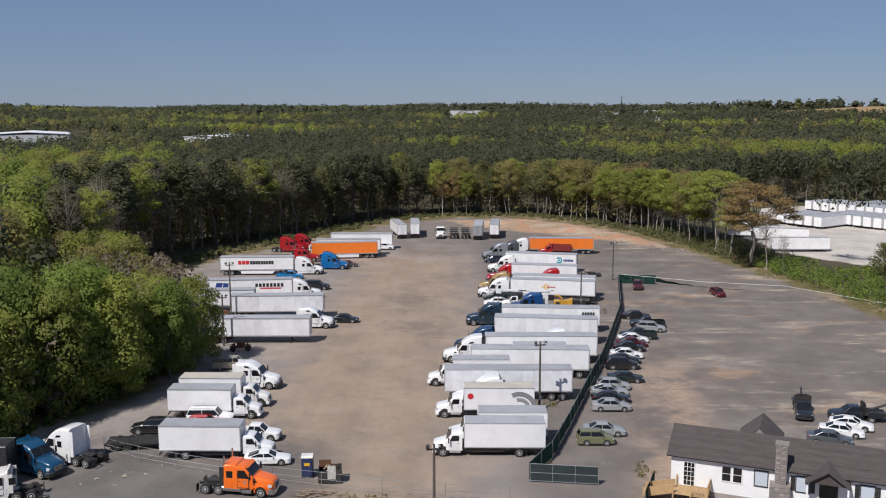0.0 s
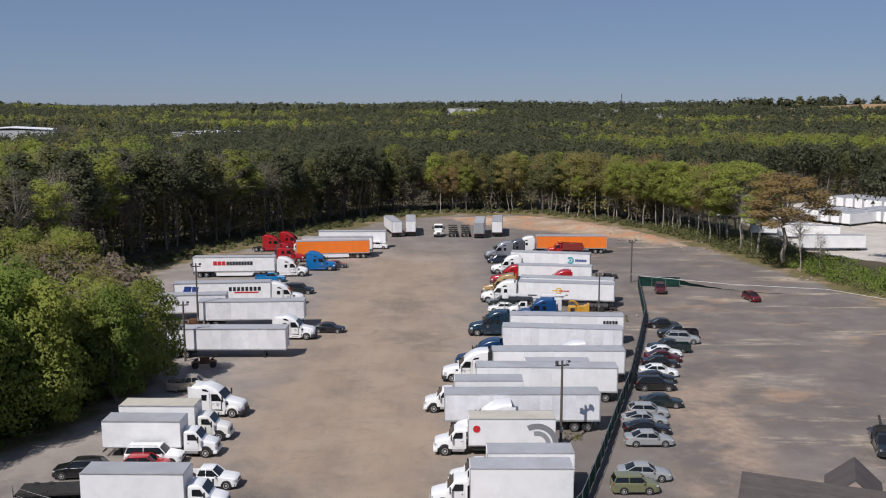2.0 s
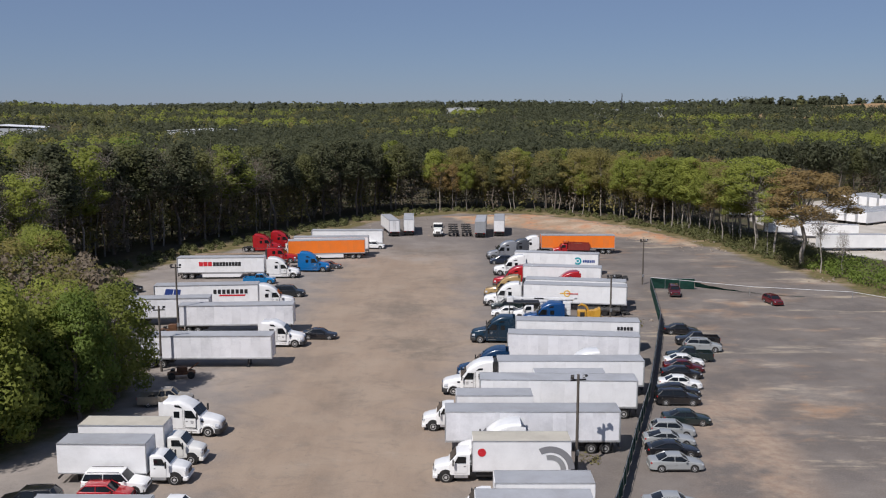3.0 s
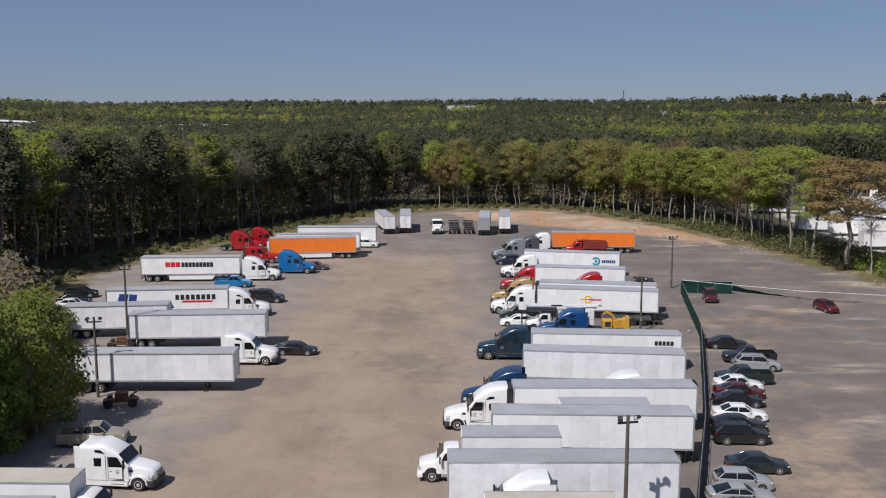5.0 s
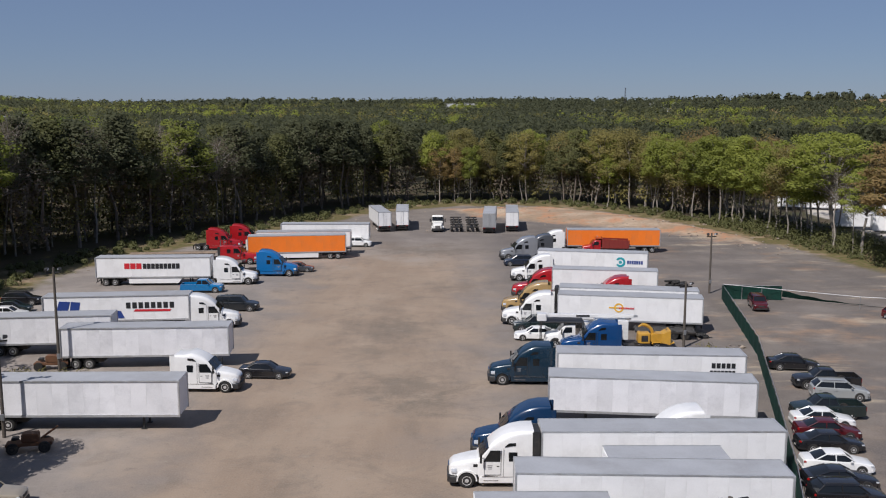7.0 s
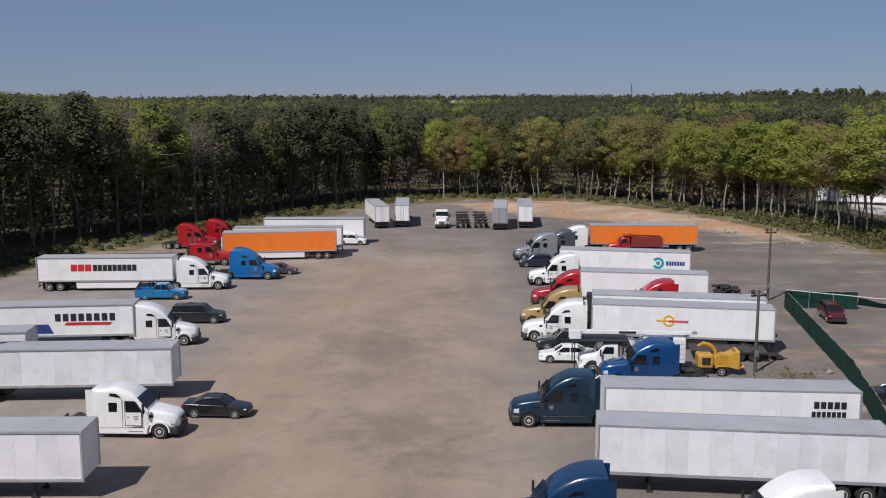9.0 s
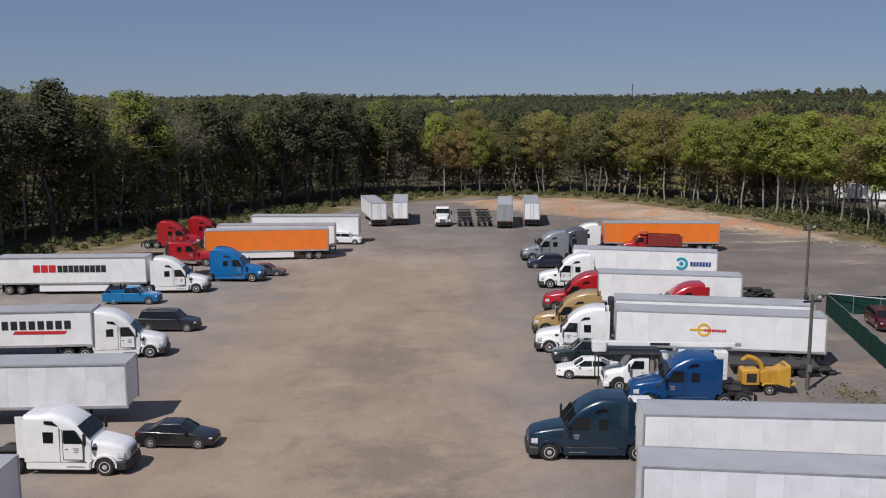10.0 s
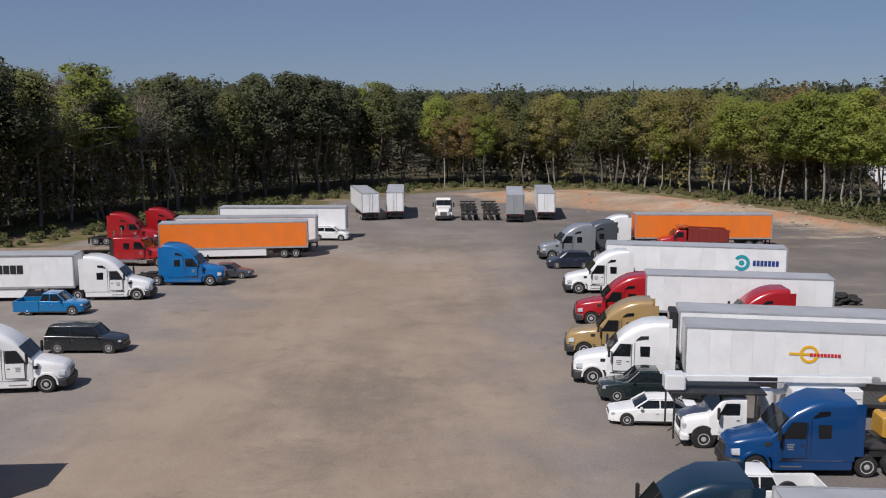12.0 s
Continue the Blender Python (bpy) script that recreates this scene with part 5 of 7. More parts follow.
    part("front_bumper", loft([(0.04, hw * 0.7, hw * 0.68, z0 + 0.02, z0 + 0.24, 0.05), (-0.2, hw * 0.92, hw * 0.9, z0 - 0.02, z0 + 0.26, 0.05)], 2), M_plastic if 'suv' in shape or shape == 'pickup' else p, t)
    part("grille", box(-0.06, 0.02, -hw * 0.42, hw * 0.42, bon * 0.6, bon * 0.8, 0.02), M_plastic, t)
    part("rear_bumper", box(-Ln - 0.05, -Ln + 0.18, -hw * 0.85, hw * 0.85, z0, z0 + 0.26, 0.05), M_plastic if shape == 'pickup' else p, t)
    part("number_plate", box(-Ln - 0.06, -Ln - 0.045, -0.16, 0.16, z0 + 0.1, z0 + 0.22), M_card, t)
    if shape == 'pickup':
        for s in (-1, 1):
            part("bed_side", box(-Ln, -tb, s * hw * 0.96 - 0.06, s * hw * 0.96 + 0.06, z0, belt, 0.03), p, t)
            part("tail_lamp", box(-Ln - 0.02, -Ln + 0.06, s * hw * 0.94 - 0.07, s * hw * 0.94 + 0.07, belt - 0.4, belt - 0.05, 0.02), M_tail, t)
        part("bed_floor", box(-Ln, -tb, -hw * 0.92, hw * 0.92, z0, z0 + 0.34), M_plastic, t)
        part("tailgate", box(-Ln, -Ln + 0.07, -hw * 0.9, hw * 0.9, z0 + 0.1, belt, 0.02), p, t)
    if 'suv' in shape:
        for s in (-1, 1):
            part("roof_rail", rod((-r0 - 0.2, s * gw * 0.7, roof + 0.04), (-r1 + 0.1, s * gw * 0.7, roof + 0.04), 0.022, 6), M_plastic, t)
    return t


def make_flatbed(length=14.0, deck=1.25, mat=None):
    t = thing("flatbed_trailer", "flat deck trailer with dark steel frame", "trailer")
    n = 22
    first = None
    for i in range(n):
        m = pose(-(i + 0.5) * length / n, 0, 0)
        if first is None:
            first = part("deck_board", box(-length / n / 2 + 0.01, length / n / 2 - 0.01, -1.22, 1.22, deck - 0.06, deck), mat or M_wood, t)
            first.matrix_basis = m
        else:
            shared(first, m, t)
    for s in (-1, 1):
        part("side_rail", box(-length, 0, s * 1.25 - 0.04, s * 1.25 + 0.04, deck - 0.18, deck + 0.01, 0.01), M_steel, t)
        part("frame_rail", box(-length, -0.4, s * 0.5 - 0.06, s * 0.5 + 0.06, deck - 0.55, deck - 0.07), M_steel, t)
        part("landing_leg", box(-2.6, -2.45, s * 0.7 - 0.07, s * 0.7 + 0.07, 0.02, deck - 0.1), M_steel, t)
        for ax in (-length + 1.1, -length + 2.35):
            wheel(t, ax, s * 0.96, 0.5, 0.5, s, dark=True)
    return t


def marks(name, label, holder, bars):
    """Plain painted shapes on the side of a vehicle: each (x0, x1, z0, z1, material), on the side at y."""
    t = thing(name, label, "marking")
    t.matrix_basis = holder
    for nm, y, pts, mat in bars:
        part(nm, prism(pts, y - 0.006, y + 0.006), mat, t)
    return t


def bar(x0, x1, z0, z1):
    return [(x0, z0), (x1, z0), (x1, z1), (x0, z1)]


def letters(nm, y, x0, x1, z0, z1, count, mat, gap=0.22):
    """A line of writing as separate plain bars of letter size."""
    w = (x1 - x0) / count
    return [(nm, y, bar(x0 + i * w, x0 + (i + 1 - gap) * w, z0, z1), mat) for i in range(count)]


POLES = [(35.9, 197.1, 8.3), (24.9, 168.1, 7.0), (11.5, 109.8, 8.7), (-34.4, 141.0, 8.1), (-37.3, 158.8, 10.2), (-1.0, 79.5, 7.0)]


# ---- trailers ----
LEFT, RIGHT = "trucks on the west side of the yard", "trucks on the east side of the yard"
S = 1.315


def trailer(key, m, label="", **kw):
    return place(("trailer", key), lambda: make_trailer(**kw), m, label, "trailers in the yard")


m_bold = near(-33.5, 203.1, 2.8, 2.6)
trailer('skirted', m_bold, "white box trailer with side skirts and bold red and black lettering", skirt=True)
m_van = near(-29.4, 176.2, 5.5, 2.6)
trailer('plain', m_van, "white moving-van trailer with blue and red markings")
trailer('short', near(-34.5, 165.6, 6, 2.6), "older white box trailer beside dry weeds", length=12.6, mat=M_trailer_dirty)
trailer('worn', near(-21.4, 160.6, 3.2, 2.6), "worn white box trailer with a pole's shadow across it", mat=M_trailer_dirty)
trailer('worn', near(-21.2, 142.4, 0.5, 2.6), "long worn white box trailer under the trees")
trailer('orange', near(-32.6, 224.4, 187.5, 2.6), "orange box trailer with white skirt", mat=M_trailer_orange, skirt=True)
trailer('plain', near(-32.3, 229.8, 183, 2.6), "white box trailer behind the orange one")
trailer('plain', near(-13.8, 241.2, 0, 2.6), "white box trailer by the tree line")
trailer('plain_east', near(-0.1, 113.5, 180, 2.6), "white box trailer with scuffed sides near the fence", mat=M_trailer_dirty)
trailer('plain', near(3.5, 123.8, 178, 2.6), "clean white box trailer among the east row")
trailer('reefer', near(5.8, 130.8, 180, 2.6), "white refrigerated trailer with black cooling unit", reefer=True)
m_r6 = near(7.7, 143.5, 173.5, 2.6)
trailer('plain_east', m_r6, "white box trailer with faded patches")
m_r7 = near(9.3, 150.7, 176, 2.6)
trailer('plain', m_r7, "white rental trailer with two dark lines of lettering")
m_r8 = near(12.5, 176.3, 170, 2.6)
trailer('plain', m_r8, "white box trailer with a yellow ring emblem")
trailer('reefer', near(13.2, 180.6, 170, 2.6), "white refrigerated trailer in the east row")
trailer('mid', near(13.9, 193.3, 170.5, 2.6), "white box trailer beside a tyre pile", length=13.7)
m_r10 = near(13.6, 209.3, 168, 2.6)
trailer('plain', m_r10, "white box trailer with a teal ring emblem")
trailer('orange_plain', near(21.3, 232.9, 179, 2.6), "bright orange box trailer near the clay bank", mat=M_trailer_orange)
for key, x, y, h, lab, kw in (('far_white', -15.1, 274.4, 102, "white trailer seen from its rear doors, dark lettering on its side", dict(length=14.6)),
                              ('far_white', -9.1, 276.3, 92, "white trailer backed to the end of the yard", {}),
                              ('far_grey', 10.0, 272.3, 86, "grey trailer with closed rear doors", dict(length=14.6, mat=M_trailer_grey)),
                              ('far_white', 14.8, 275.0, 86, "white trailer beside a grey one", {})):
    trailer(key, pose(x, y, 0, 0, 0, h), lab, **kw)

# emblems and lettering as plain shapes
marks("side_lettering", "bold red and black lettering shapes on a white trailer", m_bold,
      letters("red_bar", -S, -12.1, -9.6, 2.45, 3.25, 3, M_redmark, 0.12) + letters("black_bar", -S, -9.5, -4.3, 2.45, 3.2, 9, M_blackmark, 0.14))
marks("side_lettering", "dark lettering with red ribbon and blue flag blocks", m_van,
      letters("dark_bar", -S, -7.0, -1.5, 2.62, 3.3, 8, M_blackmark, 0.3) + [("red_ribbon", -S, [(-6.2, 2.25), (-2.2, 2.22), (-2.0, 2.46), (-6.0, 2.5)], M_redmark)]
      + [("blue_block", -S, [(-14.6, 2.5), (-13.4, 2.4), (-13.1, 3.5), (-14.3, 3.55)], M_navy), ("blue_block", -S, [(-13.2, 2.35), (-12.2, 2.3), (-12.0, 3.4), (-13.0, 3.5)], M_navy),
         ("blue_block", -S, [(-9.6, 1.5), (-7.2, 1.5), (-7.6, 2.35), (-9.0, 2.35)], M_navy), ("blue_block", -S, [(-11.6, 1.5), (-9.9, 1.5), (-9.3, 2.35), (-10.6, 2.35)], M_navy)])
marks("side_lettering", "two dark lines of lettering shapes on a white trailer", m_r7,
      letters("dark_bar", S, -15.2, -13.1, 2.95, 3.4, 5, M_blackmark) + letters("dark_bar", S, -15.2, -13.0, 2.4, 2.75, 7, M_blackmark))


def ring(cx, cz, r0, r1, a0=0, a1=360, n=28):
    pts = [(cx + r1 * math.cos(radians(a0 + (a1 - a0) * i / n)), cz + r1 * math.sin(radians(a0 + (a1 - a0) * i / n))) for i in range(n + 1)]
    pts += [(cx + r0 * math.cos(radians(a1 - (a1 - a0) * i / n)), cz + r0 * math.sin(radians(a1 - (a1 - a0) * i / n))) for i in range(n + 1)]
    return pts


marks("ring_emblem", "yellow ring emblem with red lettering shapes", m_r8,
      [("yellow_ring", S, ring(-6.9, 2.75, 0.36, 0.52, 1, 358), M_yellowmark), ("yellow_bar", S + 0.004, bar(-7.0, -5.8, 2.68, 2.82), M_yellowmark)] + letters("red_bar", S + 0.008, -8.6, -6.9, 2.63, 2.82, 9, M_redmark))
marks("ring_emblem", "teal ring emblem with dark lettering shapes", m_r10,
      [("teal_ring", S, ring(-12.2, 2.7, 0.42, 0.72, 35, 325), M_tealmark), ("teal_dot", S, ring(-12.2, 2.7, 0.02, 0.24, 0, 350, 16), M_tealmark)] + letters("dark_bar", S, -15.4, -13.1, 2.45, 2.95, 7, M_navy))
marks("side_lettering", "small dark lettering shapes on a trailer's side", pose(-15.1, 274.4, 0, 0, 0, 102), letters("dark_bar", -S, -13.8, -9.5, 2.9, 3.6, 6, M_greymark))

# ---- road tractors ----
BLUE_BRIGHT, BLUE_DEEP, TEAL, GOLD = (0.006, 0.13, 0.36), (0.004, 0.030, 0.085), (0.004, 0.022, 0.043), (0.36, 0.24, 0.10)


def tractor(key, rgb, m, label, **kw):
    return place(("tractor", key), lambda: make_tractor(rgb, **kw), m, label, "road tractors")


tractor('white', WHITE, near(-27.1, 203.4, 3, 2.5), "white aerodynamic road tractor coupled to a trailer")
tractor('white', WHITE, near(-23.9, 176.9, 7, 2.5), "white road tractor with sloping bonnet before a van trailer")
tractor('white_mid', WHITE, near(-18.8, 152.2, -2, 2.5), "white road tractor standing alone behind a trailer", crest=3.62)
tractor('white_mid', WHITE, near(-21.9, 117.9, -6, 2.5), "white sleeper tractor parked without trailer", crest=3.62)
tractor('red_low', RED, near(-30.3, 220.5, -2, 2.5), "red long-nose tractor with low sleeper and chrome tanks", high=False, hood=2.3, tank=False)
tractor('red', RED, near(-36.2, 236.0, 2, 2.5), "red road tractor with tall sleeper by the woods")
tractor('red', RED, near(-33.2, 241.5, 2, 2.5), "red road tractor half hidden behind another")
tractor('white_low', OFFWHITE, near(-29.0, 229.0, -3, 2.5), "old white tractor with low cab", high=False, sleeper=0.9)
tractor('blue_bright', BLUE_BRIGHT, near(-22.3, 209.8, -2, 2.5), "bright blue road tractor without trailer")
tractor('white', WHITE, near(-0.3, 131.2, 180, 2.5), "white road tractor coupled to a refrigerated trailer")
tractor('blue_deep', BLUE_DEEP, near(1.4, 136.6, 178, 2.5), "deep blue tractor between two trailers")
tractor('teal', TEAL, near(3.6, 154.5, 179, 2.5), "dark teal-blue road tractor with polished steps", crest=3.78)
tractor('blue_royal', (0.003, 0.048, 0.165), near(11.4, 163.9, 179, 2.5), "royal blue sleeper tractor with bare rear frame", crest=3.72)
tractor('white', WHITE, near(6.3, 178.4, 172, 2.5), "white road tractor coupled to an emblem trailer")
tractor('gold', GOLD, near(6.7, 184.6, 173, 2.5), "gold-coloured road tractor in the east row")
tractor('red', RED, near(8.7, 194.0, 175, 2.5), "red road tractor coupled to a white trailer")
tractor('red', RED, near(17.3, 188.1, 178, 2.5), "red road tractor among white trailers")
tractor('white', WHITE, near(9.5, 206.0, 178, 2.5), "white road tractor beside a teal-emblem trailer")
tractor('grey', (0.22, 0.23, 0.25), near(9.3, 224.6, 186, 2.5), "silver-grey road tractor parked beside a darker one")
tractor('dark_grey', (0.07, 0.075, 0.085), near(12.2, 227.5, 184, 2.5), "dark grey road tractor beside a lighter one")
tractor('white', WHITE, near(14.8, 233.2, 179, 2.5), "white tractor coupled to an orange trailer")
tractor('white', WHITE, near(1.0, 110.5, 180, 2.5), "white tractor tucked between box trucks")
tractor('white', WHITE, near(12.1, 135.2, 180, 2.5), "white road tractor hemmed in between two trailers")
tractor('white_day', OFFWHITE, pose(-1.35, 260.0, 0, 0, 0, -90), "white day-cab tractor facing the open yard", high=False, sleeper=0.3)
# near corner of the yard
tractor('orange', (0.85, 0.16, 0.012), near(-16.3, 83.6, -9, 2.5), "orange sleeper tractor behind a wire fence", high=False, tank=False, sleeper=1.25)
tractor('blue_near', (0.005, 0.055, 0.12), pose(-38.6, 88.7, 0, 0, 0, -28), "blue road tractor parked at an angle", crest=3.4)
tractor('white', WHITE, pose(-43.4, 95.0, 0, 0, 0, 158), "white sleeper tractor seen from behind")
tractor('white_day', OFFWHITE, pose(-44.8, 82.6, 0, 0, 0, 196), "white day-cab tractor with bare frame")
trailer('dark', near(-42.6, 86.5, 5, 2.6), "black open-frame trailer end", length=12.6, mat=M_plastic, roof=M_plastic, frame_mat=M_steel)

# ---- box trucks ----


def box_truck(key, m, label, **kw):
    return place(("box_truck", key), lambda: make_box_truck(**kw), m, label, "box trucks")


box_truck('long', near(-1.3, 94.4, 179.5, 2.45), "white box truck with grey roof by the green fence", length=8.6)
box_truck('mid', near(0.3, 98.0, 180, 2.45), "white box truck behind a larger one", length=7.6, top=3.7)
m_logo = near(-1.1, 106.8, 180, 2.45)
box_truck('logo', m_logo, "white box truck with grey swoosh and red dot", length=8.4, roof=M_roof_tan)
box_truck('mid', near(-2.3, 119.6, 180, 2.45), "white box truck with plain sides in the east row")
box_truck('mid', near(6.2, 126.8, 180, 2.45), "white box truck hidden between long trailers")
box_truck('mid', near(-22.0, 106.3, -1, 2.45), "white box truck with grey roof facing the yard")
box_truck('tan_roof', near(-21.8, 110.8, -1, 2.45), "white box truck with weathered cream roof", length=7.7, roof=M_roof_tan, rgb=OFFWHITE)
box_truck('long', near(-18.1, 93.3, -1, 2.45), "large white box truck near a white coupe")
marks("swoosh_emblem", "grey swoosh and red dot painted on a box truck", m_logo,
      [("grey_swoosh", 1.26, ring(-9.9, 1.2, 1.55, 2.1, 62, 178), M_greymark), ("grey_swoosh", 1.262, ring(-9.9, 1.2, 0.9, 1.35, 75, 178), M_rail), ("red_dot", 1.26, ring(-4.1, 2.75, 0.02, 0.36, 0, 355, 18), M_redmark)])

# ---- cars ----


def car(shape, rgb, m, label, group="cars parked by the fence"):
    return place((shape, tuple(rgb)), lambda: make_car(shape, rgb), m, label, group)


DKGREEN, MAROON, DKBLUE = (0.012, 0.022, 0.022), (0.075, 0.006, 0.009), (0.012, 0.02, 0.04)
for shape, rgb, x0, x1, y, h, lab in (
        ('boxy', (0.16, 0.165, 0.09), 14.3, 18.6, 97.6, 0, "olive-green boxy hatchback by the green fence"),
        ('sedan', SILVER, 15.7, 20.3, 100.3, -3, "silver sedan beside an olive hatchback"),
        ('sedan', SILVER, 17.9, 22.7, 109.1, 0, "silver sedan parked facing the open lot"),
        ('coupe', BLACK, 18.5, 23.2, 112.3, -2, "black coupe between silver cars"),
        ('coupe', SILVER, 18.8, 23.5, 115.0, -3, "silver coupe in the row of cars"),
        ('hatch', SILVER, 19.7, 24.2, 117.6, -4, "silver hatchback in the row of cars"),
        ('sedan', DKGREEN, 21.7, 26.7, 121.0, -2, "dark green sedan standing apart"),
        ('suv', BLACK, 22.3, 27.4, 127.4, -2, "black sport utility car by the fence"),
        ('coupe', BLACK, 23.3, 28.2, 130.4, -3, "black coupe beside a white sedan"),
        ('sedan', WHITE, 23.8, 29.1, 133.1, -6, "white sedan with dark windows"),
        ('sedan', BLACK, 25.6, 30.3, 137.2, -4, "black sedan in the middle of the row"),
        ('sedan', MAROON, 26.4, 31.2, 139.8, -6, "maroon sedan between dark cars"),
        ('sedan', WHITE, 27.0, 31.9, 142.4, -5, "white sedan with sunroof"),
        ('pickup', DKGREEN, 28.0, 34.4, 145.0, 178, "dark green pickup with covered bed"),
        ('suv', SILVER, 31.0, 36.2, 149.4, -8, "silver sport utility car"),
        ('pickup', BLACK, 31.2, 37.1, 153.2, 176, "black pickup with open bed"),
        ('sedan', BLACK, 31.0, 35.7, 158.8, -6, "black sedan at the end of the row")):
    front = x1 if abs(h) < 90 else x0
    car(shape, rgb, near(front, y, h, 1.85), lab)
OTHER = "cars about the yard"
car('suv', MAROON, pose(39.0, 185.2, 0, 0, 0, -98), "maroon car facing the camera by the fallen screen", OTHER)
car('hatch', (0.10, 0.006, 0.009), pose(54.0, 178.2, 0, 0, 0, -80), "small red car alone on the lot", OTHER)
car('sedan', (0.07, 0.08, 0.085), near(44.4, 97.0, -18, 1.85), "dark grey car behind the house", OTHER)
car('sedan', WHITE, near(46.6, 99.4, -22, 1.85), "white sedan behind the house", OTHER)
car('coupe', WHITE, near(48.6, 101.6, -25, 1.85), "white coupe behind the house", OTHER)
car('coupe', WHITE, near(-16.0, 91.9, 5, 1.9), "white coupe with dark roof glass", OTHER)
car('pickup', WHITE, near(-18.4, 98.7, -3, 2.0), "white pickup behind a box truck", OTHER)
car('hatch', RED, near(-25.6, 102.6, 1, 1.85), "red hatchback between box trucks", OTHER)
car('wagon_suv', WHITE, near(-24.8, 104.2, 0, 2.0), "white full-size utility wagon", OTHER)
car('suv', BLACK, near(-35.6, 100.9, 183, 1.9), "black car loaded near a ramp trailer", OTHER)
car('pickup', (0.30, 0.26, 0.20), near(-27.2, 127.6, 6, 2.0), "dusty beige pickup in the tree shade", OTHER)
car('sedan', BLACK, near(-15.0, 156.3, -3, 1.85), "black sedan in front of a white tractor", OTHER)
car('wagon_suv', (0.014, 0.017, 0.02), near(-23.6, 185.6, 0, 2.0), "black full-size utility wagon with silver trim", OTHER)
car('pickup', (0.004, 0.155, 0.38), near(-30.7, 197.4, 0, 1.95), "bright blue pickup beside a long trailer", OTHER)
car('sedan', (0.06, 0.065, 0.075), near(-20.4, 213.6, 0, 1.85), "dark grey sedan behind a blue tractor", OTHER)
car('suv', WHITE, near(-13.4, 239.6, -4, 1.9), "white sport utility car by far trailers", OTHER)
car('suv', BLACK, near(-52.2, 189.4, 8, 1.9), "black car at the weedy edge", OTHER)
car('sedan', DKGREEN, near(-51.5, 185.0, 8, 1.85), "dark green sedan at the weedy edge", OTHER)
car('sedan', WHITE, near(-50.5, 181.5, 6, 1.85), "white sedan beside a moving-van trailer", OTHER)
car('suv', DKBLUE, near(9.4, 219.0, 180, 1.9), "dark blue car before a grey tractor", OTHER)
car('pickup', DKGREEN, near(7.4, 174.8, 178, 1.95), "dark green pickup before a white tractor", OTHER)
car('sedan', WHITE, near(7.2, 170.9, 176, 1.85), "white sedan between pickup and bucket truck", OTHER)
car('pickup', WHITE, near(8.6, 159.6, 180, 1.95), "white pickup behind a teal tractor", OTHER)

# ---- flat trailers and chassis ----
place(("flat", 1), make_flatbed, near(-38.0, 224.5, 6, 2.5), "long flat deck trailer at the weedy edge", "flat trailers")
place(("flat", 3), lambda: make_flatbed(8.0, 0.85, M_steel), near(-28.6, 96.6, 6, 2.5), "dark steel ramp trailer beside a box truck", "flat trailers")


def make_chassis_stack():
    t = thing("trailer_chassis", "black stacked container chassis seen from behind", "trailer")
    for lvl in (0, 1):
        z = 1.15 + lvl * 0.62
        for s in (-1, 1):
            part("frame_rail", box(-12, 0, s * 0.5 - 0.08, s * 0.5 + 0.08, z - 0.3, z, 0.01), M_steel, t)
        for x in (-11.9, -8, -4, -0.1):
            part("cross_member", box(x - 0.12, x + 0.12, -1.2, 1.2, z - 0.22, z + 0.02, 0.01), M_steel, t)
    for ax in (-10.9, -9.6):
        for s in (-1, 1):
            wheel(t, ax, s * 0.95, 0.5, 0.5, s, dark=True)
    for s in (-1, 1):
        part("landing_leg", box(-2.6, -2.45, s * 0.7 - 0.07, s * 0.7 + 0.07, 0.02, 0.95), M_steel, t)
    return t


for x in (2.5, 5.8):
    place(("chassis", 1), make_chassis_stack, pose(x, 272, 0, 0, 0, 90), "black stacked container chassis seen from behind", "chassis")


# ---- special trucks and machines ----
def make_dump_truck():
    t = make_box_truck(4.4, RED, 2.6)
    for o in list(t.children):
        if o.name.split(".")[0] in ("cargo_box", "box_roof", "top_rail", "bottom_rail", "corner_post", "rear_door"):
            bpy.data.objects.remove(o)
    t.name = "dump_truck"
    tagged(t, "red dump truck with open ribbed body", "truck")
    p = paint((0.22, 0.03, 0.025))
    for s in (-1, 1):
        part("body_side", prism([(-3.4, 1.2), (-7.8, 1.2), (-8.0, 2.6), (-3.4, 2.75)], s * 1.2 - 0.04, s * 1.2 + 0.04), p, t)
        for i in range(6):
            part("rib", box(-3.8 - i * 0.75, -3.68 - i * 0.75, s * 1.26 - 0.05, s * 1.26 + 0.05, 1.2, 2.62, 0.01), p, t)
    part("body_floor", box(-7.8, -3.4, -1.2, 1.2, 1.15, 1.25), M_steel, t)
    part("head_board", box(-3.45, -3.3, -1.2, 1.2, 1.2, 2.9), p, t)
    part("cab_guard", box(-3.4, -2.2, -1.15, 1.15, 2.82, 2.9), p, t)
    part("tailgate", box(-7.95, -7.85, -1.18, 1.18, 1.25, 2.5), p, t)
    part("load", loft([(-3.5, 1.1, 0.9, 1.3, 2.3, 0.2), (-5.5, 1.12, 0.9, 1.3, 2.6, 0.3), (-7.7, 1.1, 0.9, 1.3, 2.2, 0.2)], 3), M_rust, t)
    part("tarp_arm", rod((-2.6, -1.3, 3.0), (-5.2, -1.3, 1.5), 0.05), M_rail, t)
    return t


place("dump", make_dump_truck, near(23.6, 230.4, 176, 2.45))


